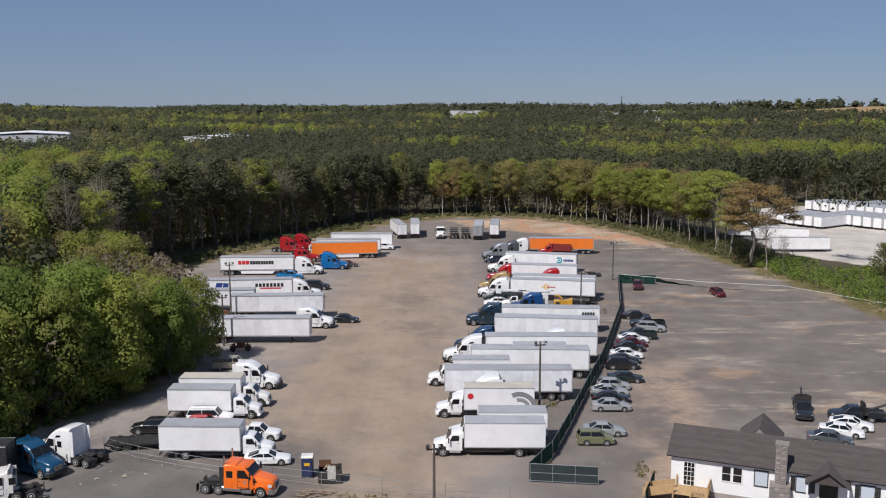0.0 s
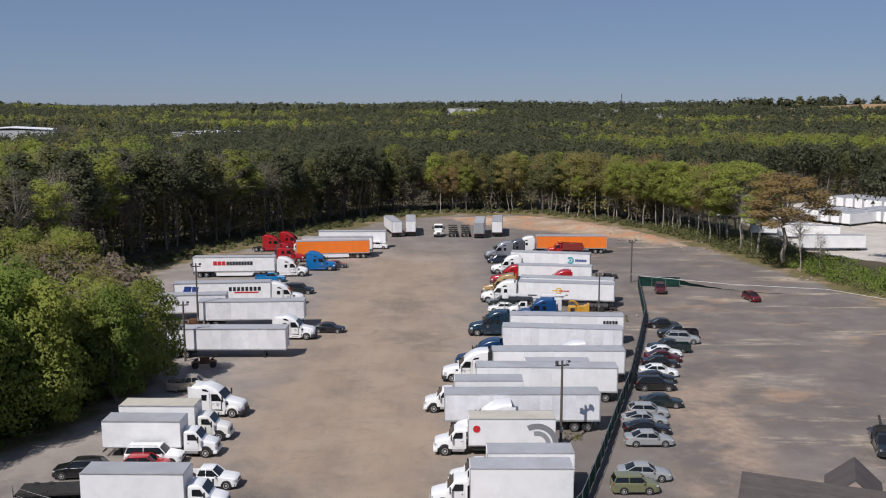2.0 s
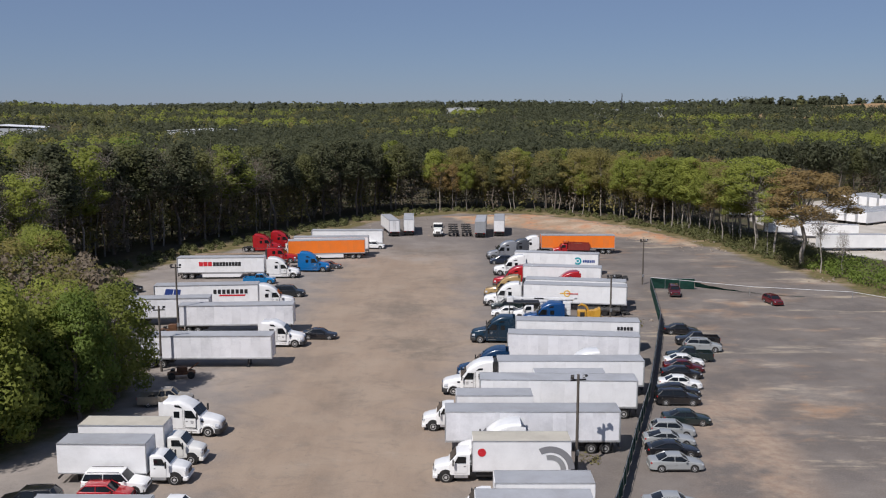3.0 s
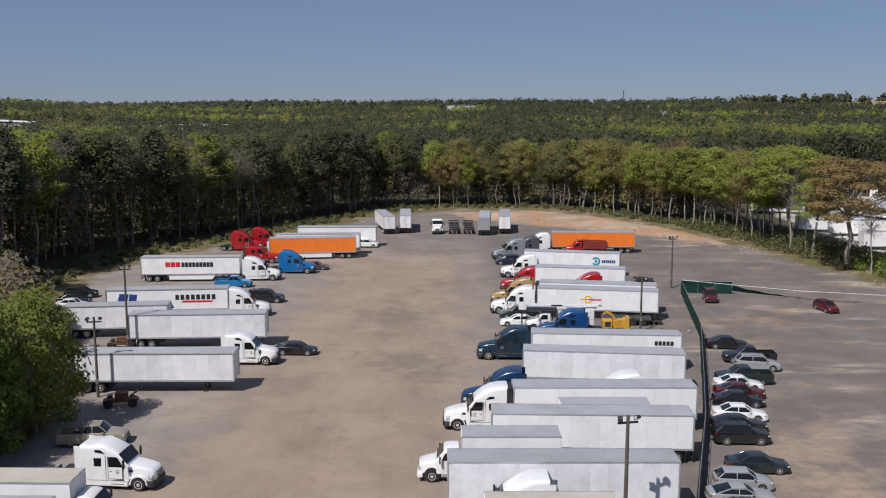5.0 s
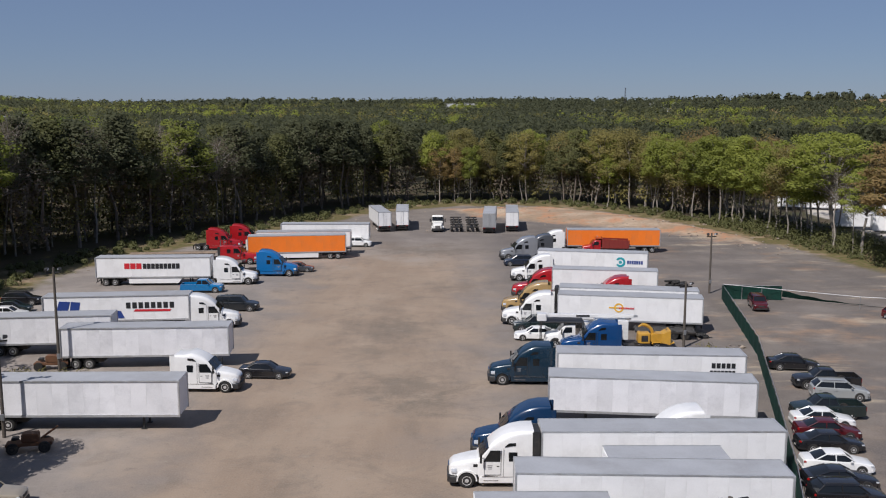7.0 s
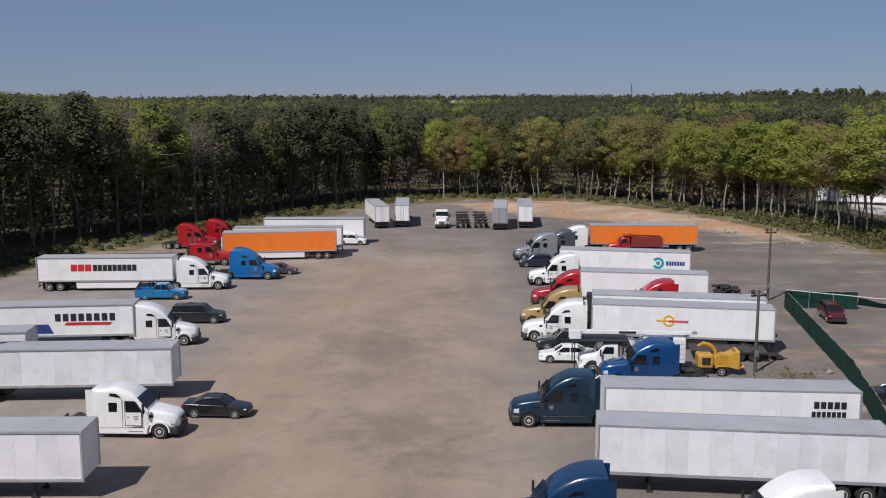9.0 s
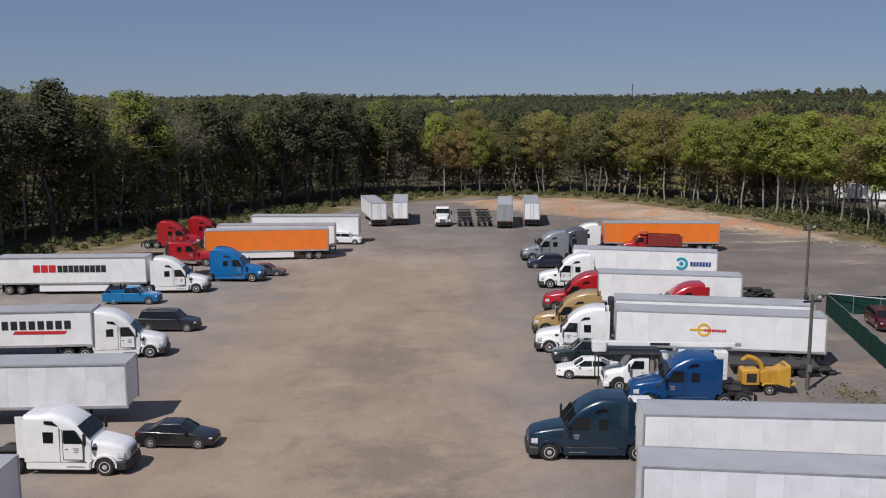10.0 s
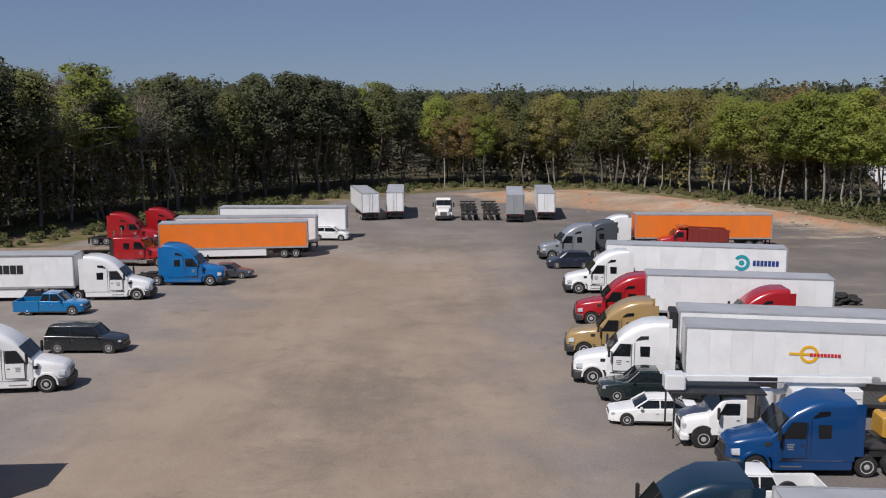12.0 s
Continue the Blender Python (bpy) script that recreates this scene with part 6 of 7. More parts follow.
def make_bucket_truck():
    t = make_box_truck(5.2, WHITE, 2.3)
    for o in list(t.children):
        if o.name.split(".")[0] in ("cargo_box", "box_roof", "top_rail", "bottom_rail", "corner_post", "rear_door"):
            bpy.data.objects.remove(o)
    t.name = "bucket_truck"
    tagged(t, "white tree-crew truck with boom and chip box", "truck")
    p = paint(WHITE)
    part("chip_box", box(-8.6, -5.2, -1.22, 1.22, 1.05, 3.1, 0.04), p, t)
    for i in range(4):
        part("box_seam", box(-8.5, -5.3, 1.215, 1.235, 1.4 + i * 0.42, 1.43 + i * 0.42), M_rail, t)
    part("turret", cyl(-4.3, 0, 1.9, 0.4, 1.7, 16, 'z'), p, t)
    part("cab_rack", merge(box(-4.0, 0.6, -1.2, 1.2, 2.78, 2.86), box(0.3, 0.6, -1.2, 1.2, 2.6, 2.8)), M_plastic, t)
    for s in (-1, 1):
        part("rack_post", rod((0.45, s * 1.1, 0.5), (0.45, s * 1.1, 2.8), 0.05), M_plastic, t)
        part("rack_post", rod((-3.5, s * 1.1, 1.0), (-3.5, s * 1.1, 2.8), 0.05), M_plastic, t)
    boom = part("boom", box(-9.2, 0.4, 0.35, 0.75, 3.3, 3.66, 0.05), p, t)
    part("boom_band", box(-4.6, -3.2, 0.345, 0.755, 3.38, 3.58), M_blackmark, boom)
    part("boom_tip", box(-9.6, -8.4, 0.4, 0.7, 3.36, 3.58, 0.03), M_rail, boom)
    part("lower_boom", rod((-4.3, 0.1, 2.6), (-9.0, 0.3, 3.2), 0.16), p, t)
    part("bucket", box(-0.1, 0.9, 0.1, 1.0, 2.9, 3.7, 0.06), p, t)
    return t


place("bucket", make_bucket_truck, near(10.2, 167.5, 177, 2.45))


def make_chipper():
    t = thing("wood_chipper", "yellow towed wood chipper on two wheels", "machine")
    part("engine_housing", loft([(0, 0.62, 0.58, 0.72, 1.62, 0.08), (-0.15, 0.68, 0.64, 0.68, 1.75, 0.1), (-1.15, 0.68, 0.64, 0.68, 1.75, 0.1), (-1.25, 0.6, 0.56, 0.72, 1.65, 0.08)], 3), M_yellow, t, smooth=True)
    for s in (-1, 1):
        part("engine_grille", box(-1.0, -0.3, s * 0.67 - 0.03, s * 0.67 + 0.03, 0.85, 1.5, 0.02), M_plastic, t)
    part("drum_housing", cyl(-1.75, 0, 1.15, 0.52, 1.1, 20, 'y', bevel=0.04), M_yellow, t, smooth=True)
    part("feed_housing", box(-2.5, -1.9, -0.6, 0.6, 0.7, 1.7, 0.05), M_yellow, t)
    part("feed_hopper", loft([(-2.45, 0.6, 0.58, 0.7, 1.7, 0.04), (-3.3, 0.85, 0.82, 0.55, 2.1, 0.04)], 2), M_yellow, t)
    part("hopper_mouth", box(-3.33, -3.29, -0.72, 0.72, 0.68, 1.95), M_plastic, t)
    part("feed_table", prism([(-3.3, 0.6), (-3.75, 0.75), (-3.75, 0.81), (-3.3, 0.66)], -0.75, 0.75), M_yellow, t)
    bm = None
    prev = (-1.55, 0, 1.6)
    for i in range(1, 7):
        a = radians(90 * i / 6)
        nxt = (-1.55 + 1.15 * (1 - math.cos(a)), 0, 1.6 + 0.95 * math.sin(a))
        bm = rod(prev, nxt, 0.17, 8, bm=bm)
        prev = nxt
    part("chute", bm, M_yellow, t, smooth=True)
    part("chute_flap", prism([(-0.42, 2.45), (-0.05, 2.3), (-0.05, 2.35), (-0.42, 2.62)], -0.18, 0.18), M_yellow, t)
    part("frame_beam", box(-3.0, 0.3, -0.4, 0.4, 0.52, 0.68), M_steel, t)
    part("drawbar", rod((0.2, 0, 0.6), (1.7, 0, 0.5), 0.06), M_steel, t)
    part("control_bar", rod((-2.9, -0.8, 2.15), (-2.9, 0.8, 2.15), 0.03), M_steel, t)
    for s in (-1, 1):
        wheel(t, -1.85, s * 0.85, 0.38, 0.26, s)
        part("mudguard", prism([(-2.35, 0.7), (-2.2, 0.86), (-1.5, 0.86), (-1.35, 0.7), (-1.38, 0.67), (-1.52, 0.82), (-2.18, 0.82), (-2.32, 0.67)], s * 0.85 - 0.16, s * 0.85 + 0.16), M_yellow, t)
    part("stand_leg", box(1.2, 1.28, -0.05, 0.05, 0.0, 0.6), M_steel, t)
    return t


place("chipper", make_chipper, near(19.9, 167.0, 178, 1.7))
place(("flat", 2), lambda: make_flatbed(6.5, 0.9, M_steel), near(20.5, 171.8, 172, 2.5), "small dark ramp trailer behind a chipper", "flat trailers")


def make_tow_truck():
    t = make_car('pickup', (0.012, 0.016, 0.022))
    for o in list(t.children):
        if o.name.split(".")[0] in ("bed_side", "tailgate", "bed_floor"):
            bpy.data.objects.remove(o)
    t.name = "tow_truck"
    tagged(t, "black tow truck with folded boom", "truck")
    part("deck", box(-6.3, -3.7, -1.0, 1.0, 0.85, 1.15, 0.04), M_steel, t)
    part("head_rack", merge(box(-3.85, -3.75, -1.0, 1.0, 1.1, 2.1), box(-3.9, -3.7, -0.8, 0.8, 2.1, 2.2)), M_steel, t)
    part("light_bar", box(-3.9, -3.7, -0.55, 0.55, 2.2, 2.28, 0.03), M_plastic, t)
    part("boom", rod((-4.4, 0, 1.3), (-6.9, 0, 2.2), 0.13), M_steel, t)
    part("wheel_lift", merge(box(-7.2, -6.2, -0.12, 0.12, 0.55, 0.75), box(-7.3, -7.1, -1.0, 1.0, 0.5, 0.7)), M_steel, t)
    for s in (-1, 1):
        part("tool_box", box(-5.9, -4.2, s * 0.95 - 0.12, s * 0.95 + 0.12, 0.6, 1.25, 0.03), paint((0.012, 0.016, 0.022)), t)
    return t


place("tow", make_tow_truck, pose(42.3, 105.6, 0, 0, 0, -106), "black tow truck facing the house", "tow trucks")
place("tow", make_tow_truck, pose(45.6, 106.8, 0, 0, 0, 172), "black tow truck with raised rear boom", "tow trucks")

# ---- light poles ----


def make_pole(h=9.5, lamps=2):
    t = thing("light_pole", "dark pole with floodlights on top", "lamp post")
    part("pole", rod((0, 0, -0.3), (0, 0, h), 0.15, 12, 0.11), M_pole, t, smooth=True)
    part("cross_arm", box(-0.7, 0.7, -0.05, 0.05, h - 0.55, h - 0.42), M_steel, t)
    for i in range(lamps):
        x = -0.6 + 1.2 * i if lamps > 1 else -0.6
        lamp = part("floodlight", loft([(0.16, 0.21, 0.18, -0.12, 0.16, 0.06), (-0.15, 0.17, 0.14, -0.08, 0.13, 0.06)], 3), M_plastic, t)
        lamp.matrix_basis = pose(x, -0.12, h - 0.15, 25, 0, 200 if i else -20)
        part("lens", box(0.162, 0.175, -0.16, 0.16, -0.08, 0.11, 0.01), M_lamp, lamp)
    part("junction_box", box(-0.14, 0.14, -0.26, -0.13, 1.4, 1.9, 0.02), M_galv, t)
    return t


for x, y, h in POLES:
    place(("pole", h), lambda: make_pole(h), pose(x, y, 0, 0, 0, 12), "dark pole with twin floodlights over the yard", "light poles")

# ---- fence with green windscreen ----
FENCE = [(8.3, 88.0), (11.3, 94.0), (14.5, 104.0), (18.4, 117.0), (22.6, 130.5), (27.0, 147.0), (31.7, 165.0), (36.5, 193.3), (44.0, 192.2)]


def fence(name, label, pts, h, rail=True, sway=0.12):
    f = tagged(thing(name, label, "fence"), kind="structure")
    rng = np.random.default_rng(int(abs(pts[0][0]) * 10))
    for (x0, y0), (x1, y1) in zip(pts, pts[1:]):
        L_ = math.hypot(x1 - x0, y1 - y0)
        n = max(1, round(L_ / 3))
        for i in range(n):
            a, b = i / n, (i + 1) / n
            ax, ay, bx, by = x0 + (x1 - x0) * a, y0 + (y1 - y0) * a, x0 + (x1 - x0) * b, y0 + (y1 - y0) * b
            part("post", rod((ax, ay, -0.2), (ax, ay, h + 0.08), 0.04, 8), M_galv, f)
            if rail:
                part("top_rail", rod((ax, ay, h), (bx, by, h), 0.025, 6), M_galv, f)
            bm = bmesh.new()
            cols, rows = 7, 5
            nxv, nyv = -(by - ay) / (L_ / n), (bx - ax) / (L_ / n)
            grid = []
            for c in range(cols):
                for r in range(rows):
                    t_, q = c / (cols - 1), r / (rows - 1)
                    bul = sway * math.sin(t_ * math.pi) * (0.4 + 0.9 * q * (1 - q) * 2) * rng.normal(0.6, 0.5)
                    sag = 0.0 if r < rows - 1 else -0.10 * math.sin(t_ * math.pi) * rng.random()
                    grid.append(bm.verts.new((ax + (bx - ax) * t_ + nxv * (bul + 0.05), ay + (by - ay) * t_ + nyv * (bul + 0.05), 0.06 + (h - 0.1) * q + sag)))
            for c in range(cols - 1):
                for r in range(rows - 1):
                    k = c * rows + r
                    bm.faces.new((grid[k], grid[k + rows], grid[k + rows + 1], grid[k + 1]))
            bmesh.ops.solidify(bm, geom=bm.faces[:], thickness=0.015)
            part("screen_panel", bm, M_screen, f, smooth=True)
    return f


fence("green_fence", "chain fence covered with sagging green windscreen", FENCE, 1.95)
gate = thing("sliding_gate", "low green screened gate in a steel frame", "gate")
gx0, gy0, gx1, gy1 = 8.4, 87.8, 15.0, 86.9
for z in (0.15, 1.0, 1.9):
    part("gate_rail", rod((gx0, gy0, z), (gx1, gy1, z), 0.035, 8), M_galv, gate)
for t_ in (0, 0.33, 0.66, 1):
    part("gate_post", rod((gx0 + (gx1 - gx0) * t_, gy0 + (gy1 - gy0) * t_, 0), (gx0 + (gx1 - gx0) * t_, gy0 + (gy1 - gy0) * t_, 1.9), 0.035, 8), M_galv, gate)
for z0, z1 in ((0.2, 0.96), (1.04, 1.86)):
    bm = box(0, 6.5, -0.012, 0.012, z0, z1)
    o = part("gate_screen", bm, M_gate, gate)
    o.matrix_basis = pose(gx0 + 0.08, gy0 - 0.02, 0, 0, 0, math.degrees(math.atan2(gy1 - gy0, gx1 - gx0)))
line = thing("boundary_line", "thin white line strung across the open lot", "line")
lp = [(36.6, 193.2, 2.0), (52, 187.0, 1.55), (68, 183.5, 1.3), (80, 168, 1.2), (92, 150, 1.2)]
for a, b in zip(lp, lp[1:]):
    part("cord", rod(a, b, 0.035, 6), M_rope, line)
for x, y, z in lp[1:]:
    part("stake", rod((x, y, -0.2), (x, y, z + 0.05), 0.035, 6), M_galv, line)
fallen = thing("fallen_screen", "strip of green screen fallen on the asphalt", "fence screen")
bm = bmesh.new()
rows_ = []
for i in range(24):
    t_ = i / 23
    x, y = 44.0 + 17 * t_, 192.0 - 6.5 * t_
    z = 1.3 * (1 - t_) ** 3 + 0.08 + 0.06 * math.sin(i * 1.7)
    rows_.append((bm.verts.new((x, y, z)), bm.verts.new((x + 0.1, y + 0.45 * (1 - 0.5 * t_), z * 0.3 + 0.04))))
for a, b in zip(rows_, rows_[1:]):
    bm.faces.new((a[0], b[0], b[1], a[1]))
bmesh.ops.solidify(bm, geom=bm.faces[:], thickness=0.02)
part("screen_cloth", bm, M_screen, fallen, smooth=True)


def wire_fence(pts, h):
    f = tagged(thing("wire_fence", "thin wire fence along the near edge of the yard", "fence"), kind="structure")
    for (x0, y0), (x1, y1) in zip(pts, pts[1:]):
        for z in (0.5, 1.0, h):
            part("wire", rod((x0, y0, z), (x1, y1, z), 0.018, 5), M_galv, f)
    for x, y in pts:
        part("post", rod((x, y, -0.2), (x, y, h + 0.1), 0.035, 6), M_galv, f)
    return f


wire_fence([(-36.5, 95.5), (-32, 93.0), (-27.5, 91.0), (-22, 89.0), (-17, 87.4), (-12, 86.0), (-6, 84.3), (0, 83.2), (6, 82.6)], 1.7)

# ---- house ----
HX, HY, HA = 21.7, 85.5, -22.5
house = thing("house", "white sided house with dark shingle roof and stone chimney", "house")
house.matrix_basis = pose(HX, HY, 0, 0, 0, HA)
HL, HD, HE, HR = 24.0, 7.6, 4.0, 5.6
part("front_wall", box(0, HL, 0, 0.2, 0, HE), M_siding, house)
part("back_wall", box(0, HL, HD - 0.2, HD, 0, HE), M_siding, house)
for nm, x in (("end_wall", 0.0), ("end_wall", HL - 0.2)):
    bm = bmesh.new()
    pts = [(0.2, 0), (HD - 0.2, 0), (HD - 0.2, HE), (HD / 2, HR - 0.15), (0.2, HE)]
    lo, hi = [bm.verts.new((x, y, z)) for y, z in pts], [bm.verts.new((x + 0.2, y, z)) for y, z in pts]
    bm.faces.new(lo)
    bm.faces.new(hi[::-1])
    for i in range(5):
        bm.faces.new((lo[i], hi[i], hi[(i + 1) % 5], lo[(i + 1) % 5]))
    part(nm, bm, M_siding, house)
part("foundation", box(-0.05, HL + 0.05, -0.05, HD + 0.05, -0.2, 0.6), M_brick, house)
slope = math.atan2(HR - HE, HD / 2)
sl = (HD / 2 + 0.45) / math.cos(slope)
for s in (0, 1):
    roof = new("roof_slope")
    roof.parent = house
    roof.matrix_basis = pose(-0.4, HD / 2, HR, -math.degrees(slope), 0, 180) if s else pose(-0.4, HD / 2, HR, 180 + math.degrees(slope), 0, 0)
    if s:
        roof.matrix_basis = Matrix.Translation((HL + 0.4, HD / 2, HR)) @ Matrix.Rotation(math.pi, 4, 'Z') @ Matrix.Rotation(slope, 4, 'X') @ Matrix.Translation((0, 0, 0))
    else:
        roof.matrix_basis = Matrix.Translation((-0.4, HD / 2, HR)) @ Matrix.Rotation(slope, 4, 'X')
    part("roof_deck", box(0, HL + 0.8, -sl, 0.0, -0.14, 0.0), M_shingle, roof)
    rows_n = 22
    first = None
    for i in range(rows_n):
        w = sl / rows_n
        m = pose(0, -sl + (i + 0.5) * w, 0.004, 2.2, 0, 0)
        if first is None:
            first = part("shingle_course", box(-0.02, HL + 0.82, -w / 2 - 0.03, w / 2, 0.0, 0.014), M_shingle, roof)
            first.matrix_basis = m
        else:
            shared(first, m, roof)
for x, w, name in ((1.7, 0.95, "glazed_door"), (5.1, 0.75, "window"), (6.1, 0.75, "window"), (8.2, 1.1, "window"), (11.8, 1.1, "window"), (14.0, 1.4, "front_door"), (17.2, 1.1, "window")):
    z0, z1 = (0.95, 3.2) if "door" in name else (1.9, 3.3)
    win = part(name, merge(merge(box(x - w / 2 - 0.08, x + w / 2 + 0.08, -0.06, 0.02, z1, z1 + 0.1), box(x - w / 2 - 0.08, x + w / 2 + 0.08, -0.06, 0.02, z0 - 0.1, z0)),
                           merge(box(x - w / 2 - 0.08, x - w / 2, -0.06, 0.02, z0, z1), box(x + w / 2, x + w / 2 + 0.08, -0.06, 0.02, z0, z1))), M_plastic if x > 7 else paint(WHITE), house)
    part("pane", box(x - w / 2, x + w / 2, -0.03, 0.0, z0, z1), M_blind if name == "window" and x > 7 else M_glass, win)
    for zz in (0.2, 0.4, 0.6, 0.8) if "glazed" in name else (0.5,) if x < 7 else ():
        part("glazing_bar", box(x - w / 2, x + w / 2, -0.045, -0.03, z0 + (z1 - z0) * zz - 0.02, z0 + (z1 - z0) * zz + 0.02), paint(WHITE), win)
    for xx in (-0.17, 0.17) if "glazed" in name else ():
        part("glazing_bar", box(x + xx - 0.02, x + xx + 0.02, -0.05, -0.03, z0, z1), paint(WHITE), win)
    if x > 10 and "door" not in name:
        for s in (-1, 1):
            part("shutter", box(x + s * (w / 2 + 0.3) - 0.2, x + s * (w / 2 + 0.3) + 0.2, -0.05, -0.005, z0, z1, 0.01), M_plastic, house)
# stone chimney
chim = new("chimney")
chim.parent = house
part("chimney_core", merge(box(9.0, 10.8, -1.0, -0.02, 0, 2.6), box(9.4, 10.4, -0.85, 0.1, 2.6, 6.3)), M_brick, chim)
rngc = np.random.default_rng(3)
proto = None
for r_ in range(28):
    z = 0.06 + r_ * 0.225
    x0, x1, yf = (9.0, 10.8, -1.0) if z < 2.5 else (9.4, 10.4, -0.85)
    n = int((x1 - x0) / 0.4)
    for i in range(n):
        m = pose(x0 + (i + 0.5) * (x1 - x0) / n + rngc.normal() * 0.015, yf - 0.01 + rngc.normal() * 0.01, z + 0.1, rngc.normal() * 2, 0, rngc.normal() * 2)
        if proto is None:
            proto = part("stone", box(-0.185, 0.185, -0.06, 0.06, -0.1, 0.1, 0.02), M_brick, chim)
            proto.matrix_basis = m
        else:
            shared(proto, m, chim)
part("cap", box(9.3, 10.5, -0.95, 0.2, 6.3, 6.45, 0.02), M_brick, chim)


def gable(x, y0, w, d, eave, ridge, name):
    """A small cross gable: its front stands at y0, running back d."""
    g = bmesh.new()
    pts = [(x - w / 2, eave), (x, ridge), (x + w / 2, eave), (x + w / 2, eave + 0.15), (x, ridge + 0.15), (x - w / 2, eave + 0.15)]
    lo, hi = [g.verts.new((a, y0, z)) for a, z in pts], [g.verts.new((a, y0 + d, z)) for a, z in pts]
    for i in range(6):
        g.faces.new((lo[i], hi[i], hi[(i + 1) % 6], lo[(i + 1) % 6]))
    for q in (lo, hi):
        g.faces.new((q[0], q[1], q[4], q[5]))
        g.faces.new((q[1], q[2], q[3], q[4]))
    part(name, g, M_shingle, house)


gable(13.9, -1.6, 3.8, 4.0, HE - 0.75, HE + 0.55, "porch_roof")
part("porch_gable", prism([(12.3, HE - 0.65), (15.5, HE - 0.65), (13.9, HE + 0.4)], -1.3, -1.2), M_shingle, house)
for x in (12.2, 15.6):
    part("porch_post", box(x - 0.08, x + 0.08, -1.45, -1.29, 0, HE - 0.72), M_siding, house)
gable(7.6, HD - 3.0, 4.2, 5.0, HE - 0.1, HR + 0.15, "rear_gable_roof")
# deck and ramp
deck = thing("wooden_deck", "new timber deck with railings and a ramp", "deck")
deck.matrix_basis = pose(HX, HY, 0, 0, 0, HA)
fb = None
for i in range(22):
    m = pose(0.6 + i * 0.145, -1.3, 0.9)
    if fb is None:
        fb = part("deck_board", box(-0.068, 0.068, -1.2, 1.2, -0.03, 0.0), M_deckwood, deck)
        fb.matrix_basis = m
    else:
        shared(fb, m, deck)
for x, y in ((0.6, -2.45), (2.2, -2.45), (3.7, -2.45), (3.7, -1.2), (3.7, -0.15), (0.6, -0.2)):
    part("deck_post", box(x - 0.06, x + 0.06, y - 0.06, y + 0.06, 0, 1.9), M_deckwood, deck)
part("handrail", box(2.2, 3.75, -2.5, -2.4, 1.82, 1.9), M_deckwood, deck)
part("handrail", box(3.65, 3.75, -2.4, -0.1, 1.82, 1.9), M_deckwood, deck)
for i in range(9):
    part("baluster", box(2.32 + i * 0.16, 2.36 + i * 0.16, -2.47, -2.43, 0.9, 1.82), M_deckwood, deck)
    part("baluster", box(3.68, 3.72, -2.25 + i * 0.22, -2.21 + i * 0.22, 0.9, 1.82), M_deckwood, deck)
part("ramp", prism([(-2.2, 0.02), (0.6, 0.82), (0.6, 0.9), (-2.2, 0.08)], -2.4, -1.1), M_deckwood, deck)
part("ramp_side", prism([(-2.2, 0.1), (0.6, 0.9), (0.6, 1.8), (-2.2, 1.05)], -2.46, -2.40), M_deckwood, deck)
part("ramp_side", prism([(-2.2, 0.1), (0.6, 0.9), (0.6, 1.8), (-2.2, 1.05)], -1.1, -1.04), M_deckwood, deck)
fence("green_fence", "short leaning stretch of green screen by the house", [(18.4, 81.5), (20.6, 87.2)], 1.6, False)

# ---- small things by the near fence ----
toilet = thing("portable_toilet", "dark blue portable toilet with pale roof", "toilet")
part("cabin", box(-0.55, 0.55, -0.55, 0.55, 0.1, 2.1, 0.04), M_toilet, toilet)
part("roof", loft([(-0.58, 0.58, 0.5, 2.08, 2.28, 0.1), (0.58, 0.58, 0.5, 2.08, 2.28, 0.1)], 3), paint(OFFWHITE), toilet)
d_ = part("door", box(-0.42, 0.42, -0.58, -0.54, 0.2, 2.0, 0.02), M_toilet, toilet)
part("sign", box(-0.28, 0.28, -0.60, -0.585, 1.3, 1.6), M_yellowmark, d_)
part("skid", box(-0.6, 0.6, -0.5, 0.5, 0.0, 0.1), M_plastic, toilet)
toilet.matrix_basis = pose(-13.8, 89.2, 0, 0, 0, 2)
dump = thing("dumpster", "dark steel dumpster full of scrap", "dumpster")
for s in (-1, 1):
    part("side", prism([(-1.1, 0.1), (1.1, 0.1), (1.1, 1.5), (-1.1, 1.3)], s * 0.8 - 0.03, s * 0.8 + 0.03), M_dumpster, dump)
    part("end", box(s * 1.1 - 0.03, s * 1.1 + 0.03, -0.8, 0.8, 0.1, 1.4), M_dumpster, dump)
part("floor", box(-1.1, 1.1, -0.8, 0.8, 0.05, 0.15), M_dumpster, dump)
part("lid", box(-1.1, 0.1, 0.5, 0.6, 1.3, 2.0), M_rust, dump)
part("scrap_sheet", box(-0.2, 0.6, -0.88, -0.83, 0.5, 1.9, 0.01), M_card, dump)
for i in range(9):
    o = part("scrap", box(-0.4, 0.4, -0.05, 0.05, -0.05, 0.05), (M_rust, M_card, M_wood)[i % 3], dump)
    o.matrix_basis = pose(random.uniform(-0.7, 0.7), random.uniform(-0.4, 0.4), 1.2 + 0.3 * random.random(), random.uniform(-40, 40), random.uniform(-40, 40), random.uniform(0, 180))
dump.matrix_basis = pose(-11.4, 88.0, 0, 0, 0, 4)
pallets = thing("pallet_pile", "heap of broken pale pallet boards", "pallets")
for i in range(26):
    o = part("board", box(-0.6, 0.6, -0.05, 0.05, -0.012, 0.012), M_wood, pallets)
    o.matrix_basis = pose(random.uniform(-1.2, 1.6), random.uniform(-0.7, 0.7), 0.05 + 0.012 * i, random.uniform(-8, 8), random.uniform(-8, 8), random.uniform(-30, 30))
pallets.matrix_basis = pose(-12.6, 84.6, 0)


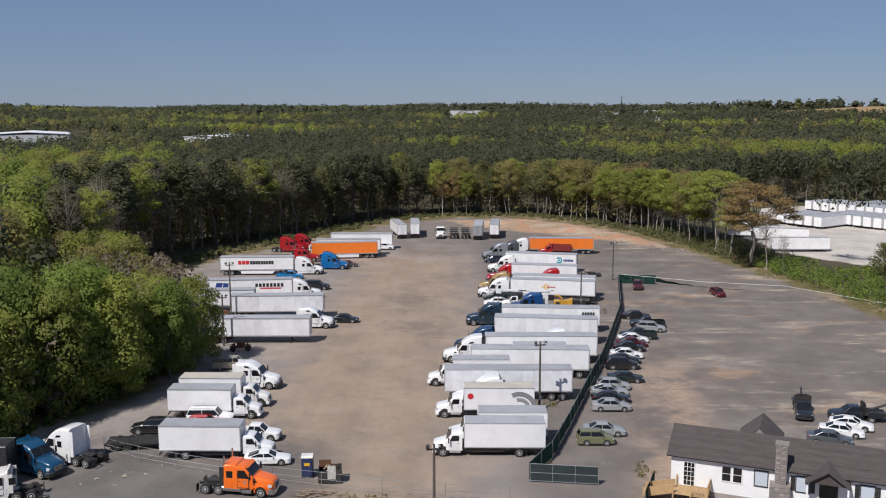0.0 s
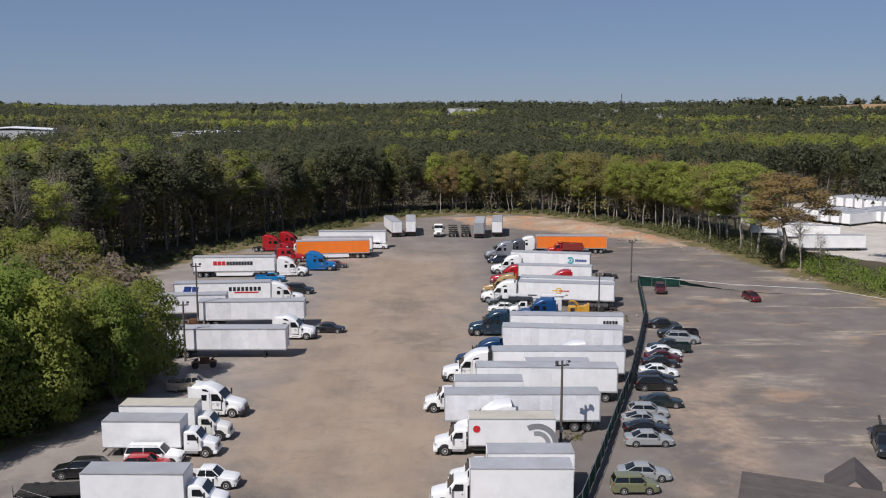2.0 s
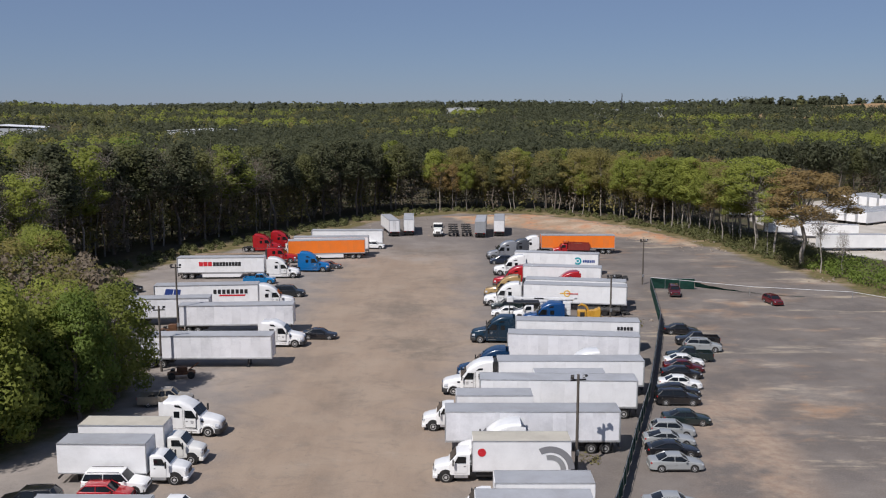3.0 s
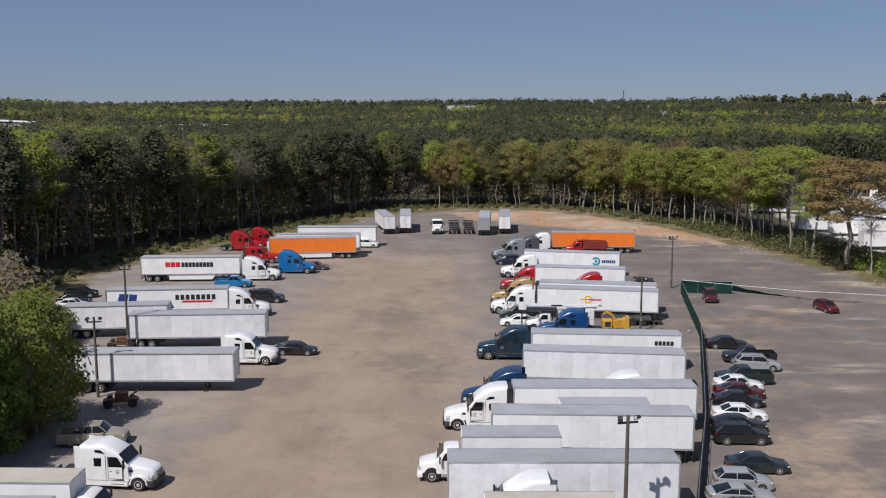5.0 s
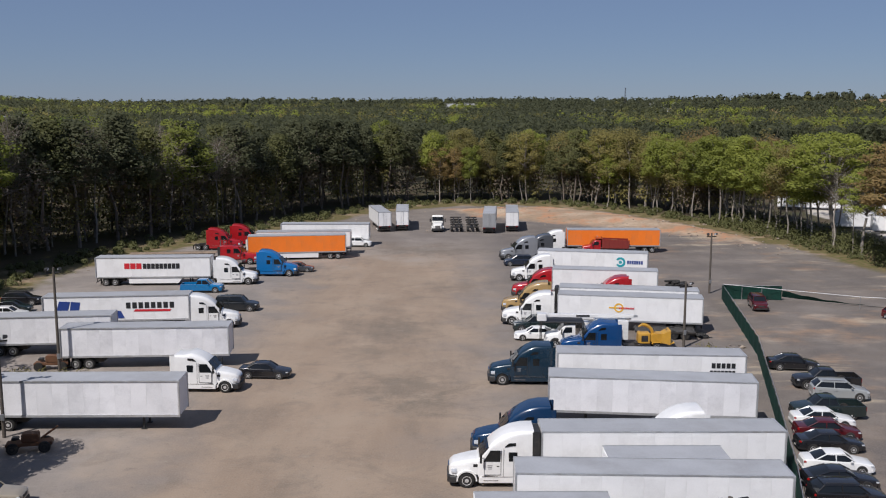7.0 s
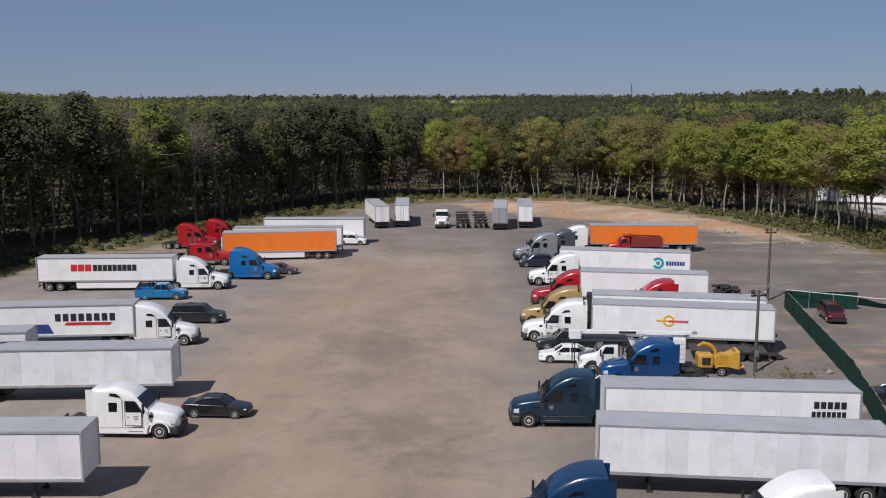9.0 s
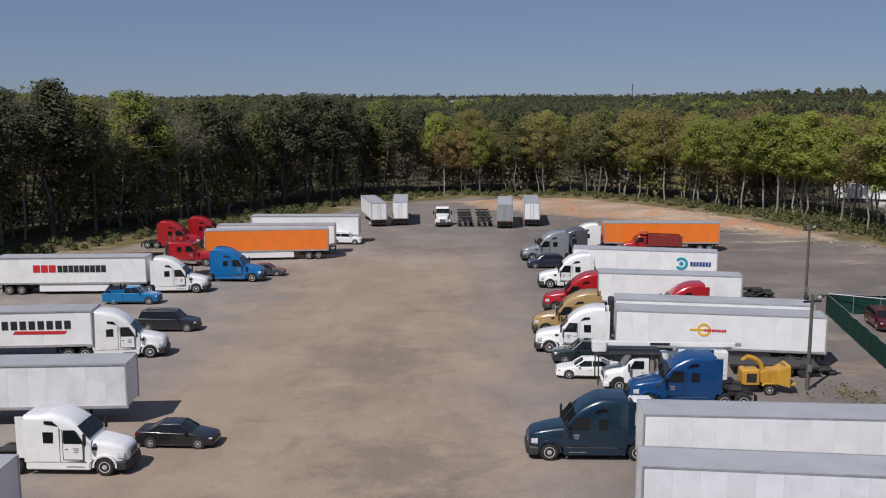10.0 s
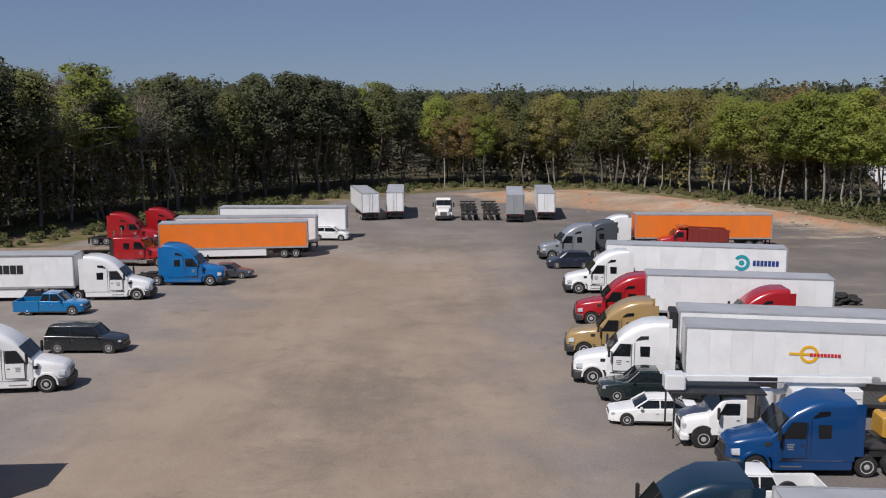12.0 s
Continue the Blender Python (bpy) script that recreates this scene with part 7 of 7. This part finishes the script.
def make_tyre():
    t = thing("tyre", "worn black truck tyre in a pile", "tyre")
    bm = bmesh.new()
    R0, r0, N, n = 0.38, 0.15, 20, 8
    vs = [[bm.verts.new(((R0 + r0 * math.cos(b)) * math.cos(a), (R0 + r0 * math.cos(b)) * math.sin(a), r0 * 0.95 * math.sin(b))) for b in [2 * math.pi * j / n for j in range(n)]] for a in [2 * math.pi * i / N for i in range(N)]]
    for i in range(N):
        for j in range(n):
            bm.faces.new((vs[i][j], vs[(i + 1) % N][j], vs[(i + 1) % N][(j + 1) % n], vs[i][(j + 1) % n]))
    part("carcass", bm, M_tyre, t, smooth=True)
    return t


rng_t = random.Random(4)
for i in range(16):
    place("tyre", make_tyre, pose(32.6 + rng_t.uniform(-1.3, 1.3), 201.8 + rng_t.uniform(-0.8, 0.8), 0.16 + 0.3 * (i // 6), rng_t.uniform(-14, 14), rng_t.uniform(-14, 14), 0), "worn black truck tyre in a pile", "tyre pile")
for i in range(7):
    place("tyre", make_tyre, pose(27.0 + rng_t.uniform(-1.5, 1.5), 172.6 + rng_t.uniform(-0.5, 0.5), 0.16, 0, 0, 0), "worn black tyre on the asphalt", "tyre pile")


def make_junk():
    t = thing("scrap_machine", "rusty wheeled scrap machine in the weeds", "machine")
    part("frame", box(-1.6, 1.6, -0.5, 0.5, 0.5, 0.75, 0.04), M_rust, t)
    part("engine", box(-0.5, 0.7, -0.45, 0.45, 0.75, 1.4, 0.08), M_rust, t)
    part("arm", rod((0.8, 0, 0.9), (2.0, 0.2, 1.7), 0.08), M_rust, t)
    part("seat", box(-1.2, -0.7, -0.3, 0.3, 0.95, 1.15, 0.05), M_plastic, t)
    for x in (-1.1, 1.1):
        for s in (-1, 1):
            wheel(t, x, s * 0.62, 0.42, 0.25, s, dark=True)
    return t


place("junk", make_junk, pose(-31.2, 138.2, 0, 0, 0, 14), "rusty wheeled scrap machine in the tree shade")
place("junk", make_junk, pose(-38.5, 160.0, 0, 0, 0, 8), "rusty wheeled scrap machine beside a trailer")


def debris():
    """Loose boards, rubble and litter on the ground."""
    rng = np.random.default_rng(12)
    V, F = [], []
    spots = [(-34, 89, 2, 5), (-30, 91, 2, 4), (30, 168, 3, 16), (56, 252, 7, 60), (62, 238, 5, 40), (46, 270, 8, 50), (-24, 270, 8, 50), (-52, 215, 4, 20), (72, 200, 3, 30), (10, 288, 14, 40)]
    for cx, cy, sp, n in spots:
        for _ in range(n):
            x, y = cx + rng.normal() * sp, cy + rng.normal() * sp * 0.6
            s = 0.08 + 0.22 * rng.random() ** 2
            z = float(height(np.array([x]), np.array([y]))[0])
            k = len(V)
            q = rng.normal(size=(6, 3)) * 0.25
            for d, e in zip(((1, 0, 0), (-1, 0, 0), (0, 1, 0), (0, -1, 0), (0, 0, 1), (0, 0, -1)), q):
                V.append((x + (d[0] * 1.4 + e[0]) * s, y + (d[1] + e[1]) * s, z + (d[2] * 0.6 + e[2]) * s + s * 0.3))
            for a, b, c in ((0, 2, 4), (2, 1, 4), (1, 3, 4), (3, 0, 4), (2, 0, 5), (1, 2, 5), (3, 1, 5), (0, 3, 5)):
                F.append((k + a, k + b, k + c))
    tagged(link_mesh("rubble", V, F, M_rubble), "scattered rubble and scrap on the ground", "rubble", kind="stuff")


debris()


def weeds():
    rng = np.random.default_rng(31)
    C, Rr = [], []
    for cx, cy, sx, sy, n in ((28, 166, 2.5, 3, 26), (-38, 158, 5, 1.5, 40), (10, 91, 1.2, 2.5, 14), (-9, 84, 8, 0.4, 14), (20, 90, 1, 3, 16), (27, 81.6, 6, 1.4, 70), (-48, 175, 4, 8, 40), (13, 112, 2, 2, 14)):
        for _ in range(n):
            x, y = cx + rng.normal() * sx * 0.5, cy + rng.normal() * sy * 0.5
            C.append((x, y, 0.12))
            Rr.append(0.25 + 0.3 * rng.random())
    tagged(leaf_mesh("weeds", C, Rr, 14, 0.10, rng, LEAF_OLIVE), "dry and green weeds in the yard", "weeds", kind="stuff")


weeds()

# ---- trailers in the neighbouring gravel lot ----


def make_lot_trailer():
    """A plainer trailer for the neighbouring lot, always far from the camera."""
    t = thing("semi_trailer", "white trailer parked in the neighbouring gravel lot", "trailer")
    part("body", box(-14.6, 0, -1.28, 1.28, 1.2, 4.03, 0.02), M_trailer, t)
    part("roof", box(-14.55, -0.05, -1.24, 1.24, 4.02, 4.08, 0.02), M_roof, t)
    for s in (-1, 1):
        part("bottom_rail", box(-14.6, 0, s * 1.28 - 0.03, s * 1.28 + 0.012, 1.1, 1.28), M_rail, t)
        part("rear_door", box(-14.63, -14.6, s * 0.62 - 0.58, s * 0.62 + 0.58, 1.3, 3.9), M_trailer, t)
        part("landing_leg", box(-3.1, -2.95, s * 0.75 - 0.08, s * 0.75 + 0.08, 0.02, 1.2), M_steel, t)
        part("wheel_pair", cyl(-13.2, s * 1.0, 0.5, 0.5, 0.5, 16), M_tyre, t)
        part("wheel_pair", cyl(-11.9, s * 1.0, 0.5, 0.5, 0.5, 16), M_tyre, t)
    part("chassis", box(-14.2, -0.6, -0.55, 0.55, 0.85, 1.2), M_steel, t)
    return t


def lot_trailer(m):
    return place(("lot",), make_lot_trailer, m, "white trailer parked in the neighbouring gravel lot", "trailers in the gravel lot")


lot_trailer(near(82.6, 233.4, 180, 2.6))
for x0, y0, n in ((104.7, 290.0, 5), (119.5, 290.0, 9), (128.0, 328.0, 12), (143.0, 322.0, 12)):
    for i in range(n):
        lot_trailer(pose(x0 + i * 1.78 + 12.2, y0 - i * 2.9 + 7.95, 0, 0, 0, 33))
for i in range(6):
    lot_trailer(pose(82 + i * 3.4, 300 + i * 9, 0, 0, 0, 160))
for i in range(2):
    lot_trailer(pose(80 + i * 4.5, 262 - i * 7, 0, 0, 0, 165))

# ---- far buildings and mast ----


def warehouse(x, y, w, d, h, turn, label):
    t = thing("warehouse", label, "building")
    part("wall", box(-w / 2, w / 2, -d / 2, d / 2, -2, h), M_wallgrey, t)
    part("roof", prism([(-w / 2 - 0.5, h), (0, h + w * 0.03), (w / 2 + 0.5, h), (w / 2 + 0.5, h + 0.3), (0, h + w * 0.03 + 0.3), (-w / 2 - 0.5, h + 0.3)], -d / 2 - 0.5, d / 2 + 0.5), M_metalroof, t)
    for i in range(int(w / 12)):
        part("dock_door", box(-w / 2 + 4 + i * 12, -w / 2 + 8 + i * 12, -d / 2 - 0.1, -d / 2, -1, 3.2), M_steel, t)
    z = float(height(np.array([x]), np.array([y]))[0])
    t.matrix_basis = pose(x, y, z, 0, 0, turn)
    return t


warehouse(-292, 660, 52, 50, 17, 20, "low white warehouse beyond the woods")
warehouse(-163, 672, 30, 40, 15.5, -15, "white-roofed warehouse beyond the woods")
warehouse(40, 1750, 62, 50, 16, 0, "far white warehouse on the horizon")
warehouse(265, 1600, 44, 40, 16, 10, "far pale warehouse among trees")
warehouse(352, 1560, 46, 36, 16, 0, "far white building beside a mast")
warehouse(1080, 2700, 95, 50, 9, 5, "far white shed at the edge of a field")
mast = thing("radio_mast", "thin far radio mast above the woods", "mast")
mz = float(height(np.array([295.0]), np.array([1580.0]))[0])
for s, q in ((-1, -1), (1, -1), (0, 1)):
    part("leg", rod((s * 1.4, q * 1.4, 0), (s * 0.5, q * 0.5, 42), 0.22, 5), M_steel, mast)
for i in range(9):
    part("brace", box(-1.4 + i * 0.1, 1.4 - i * 0.1, -0.1, 0.1, 3 + i * 4.5, 3.25 + i * 4.5), M_steel, mast)
mast.matrix_basis = pose(295, 1580, mz)
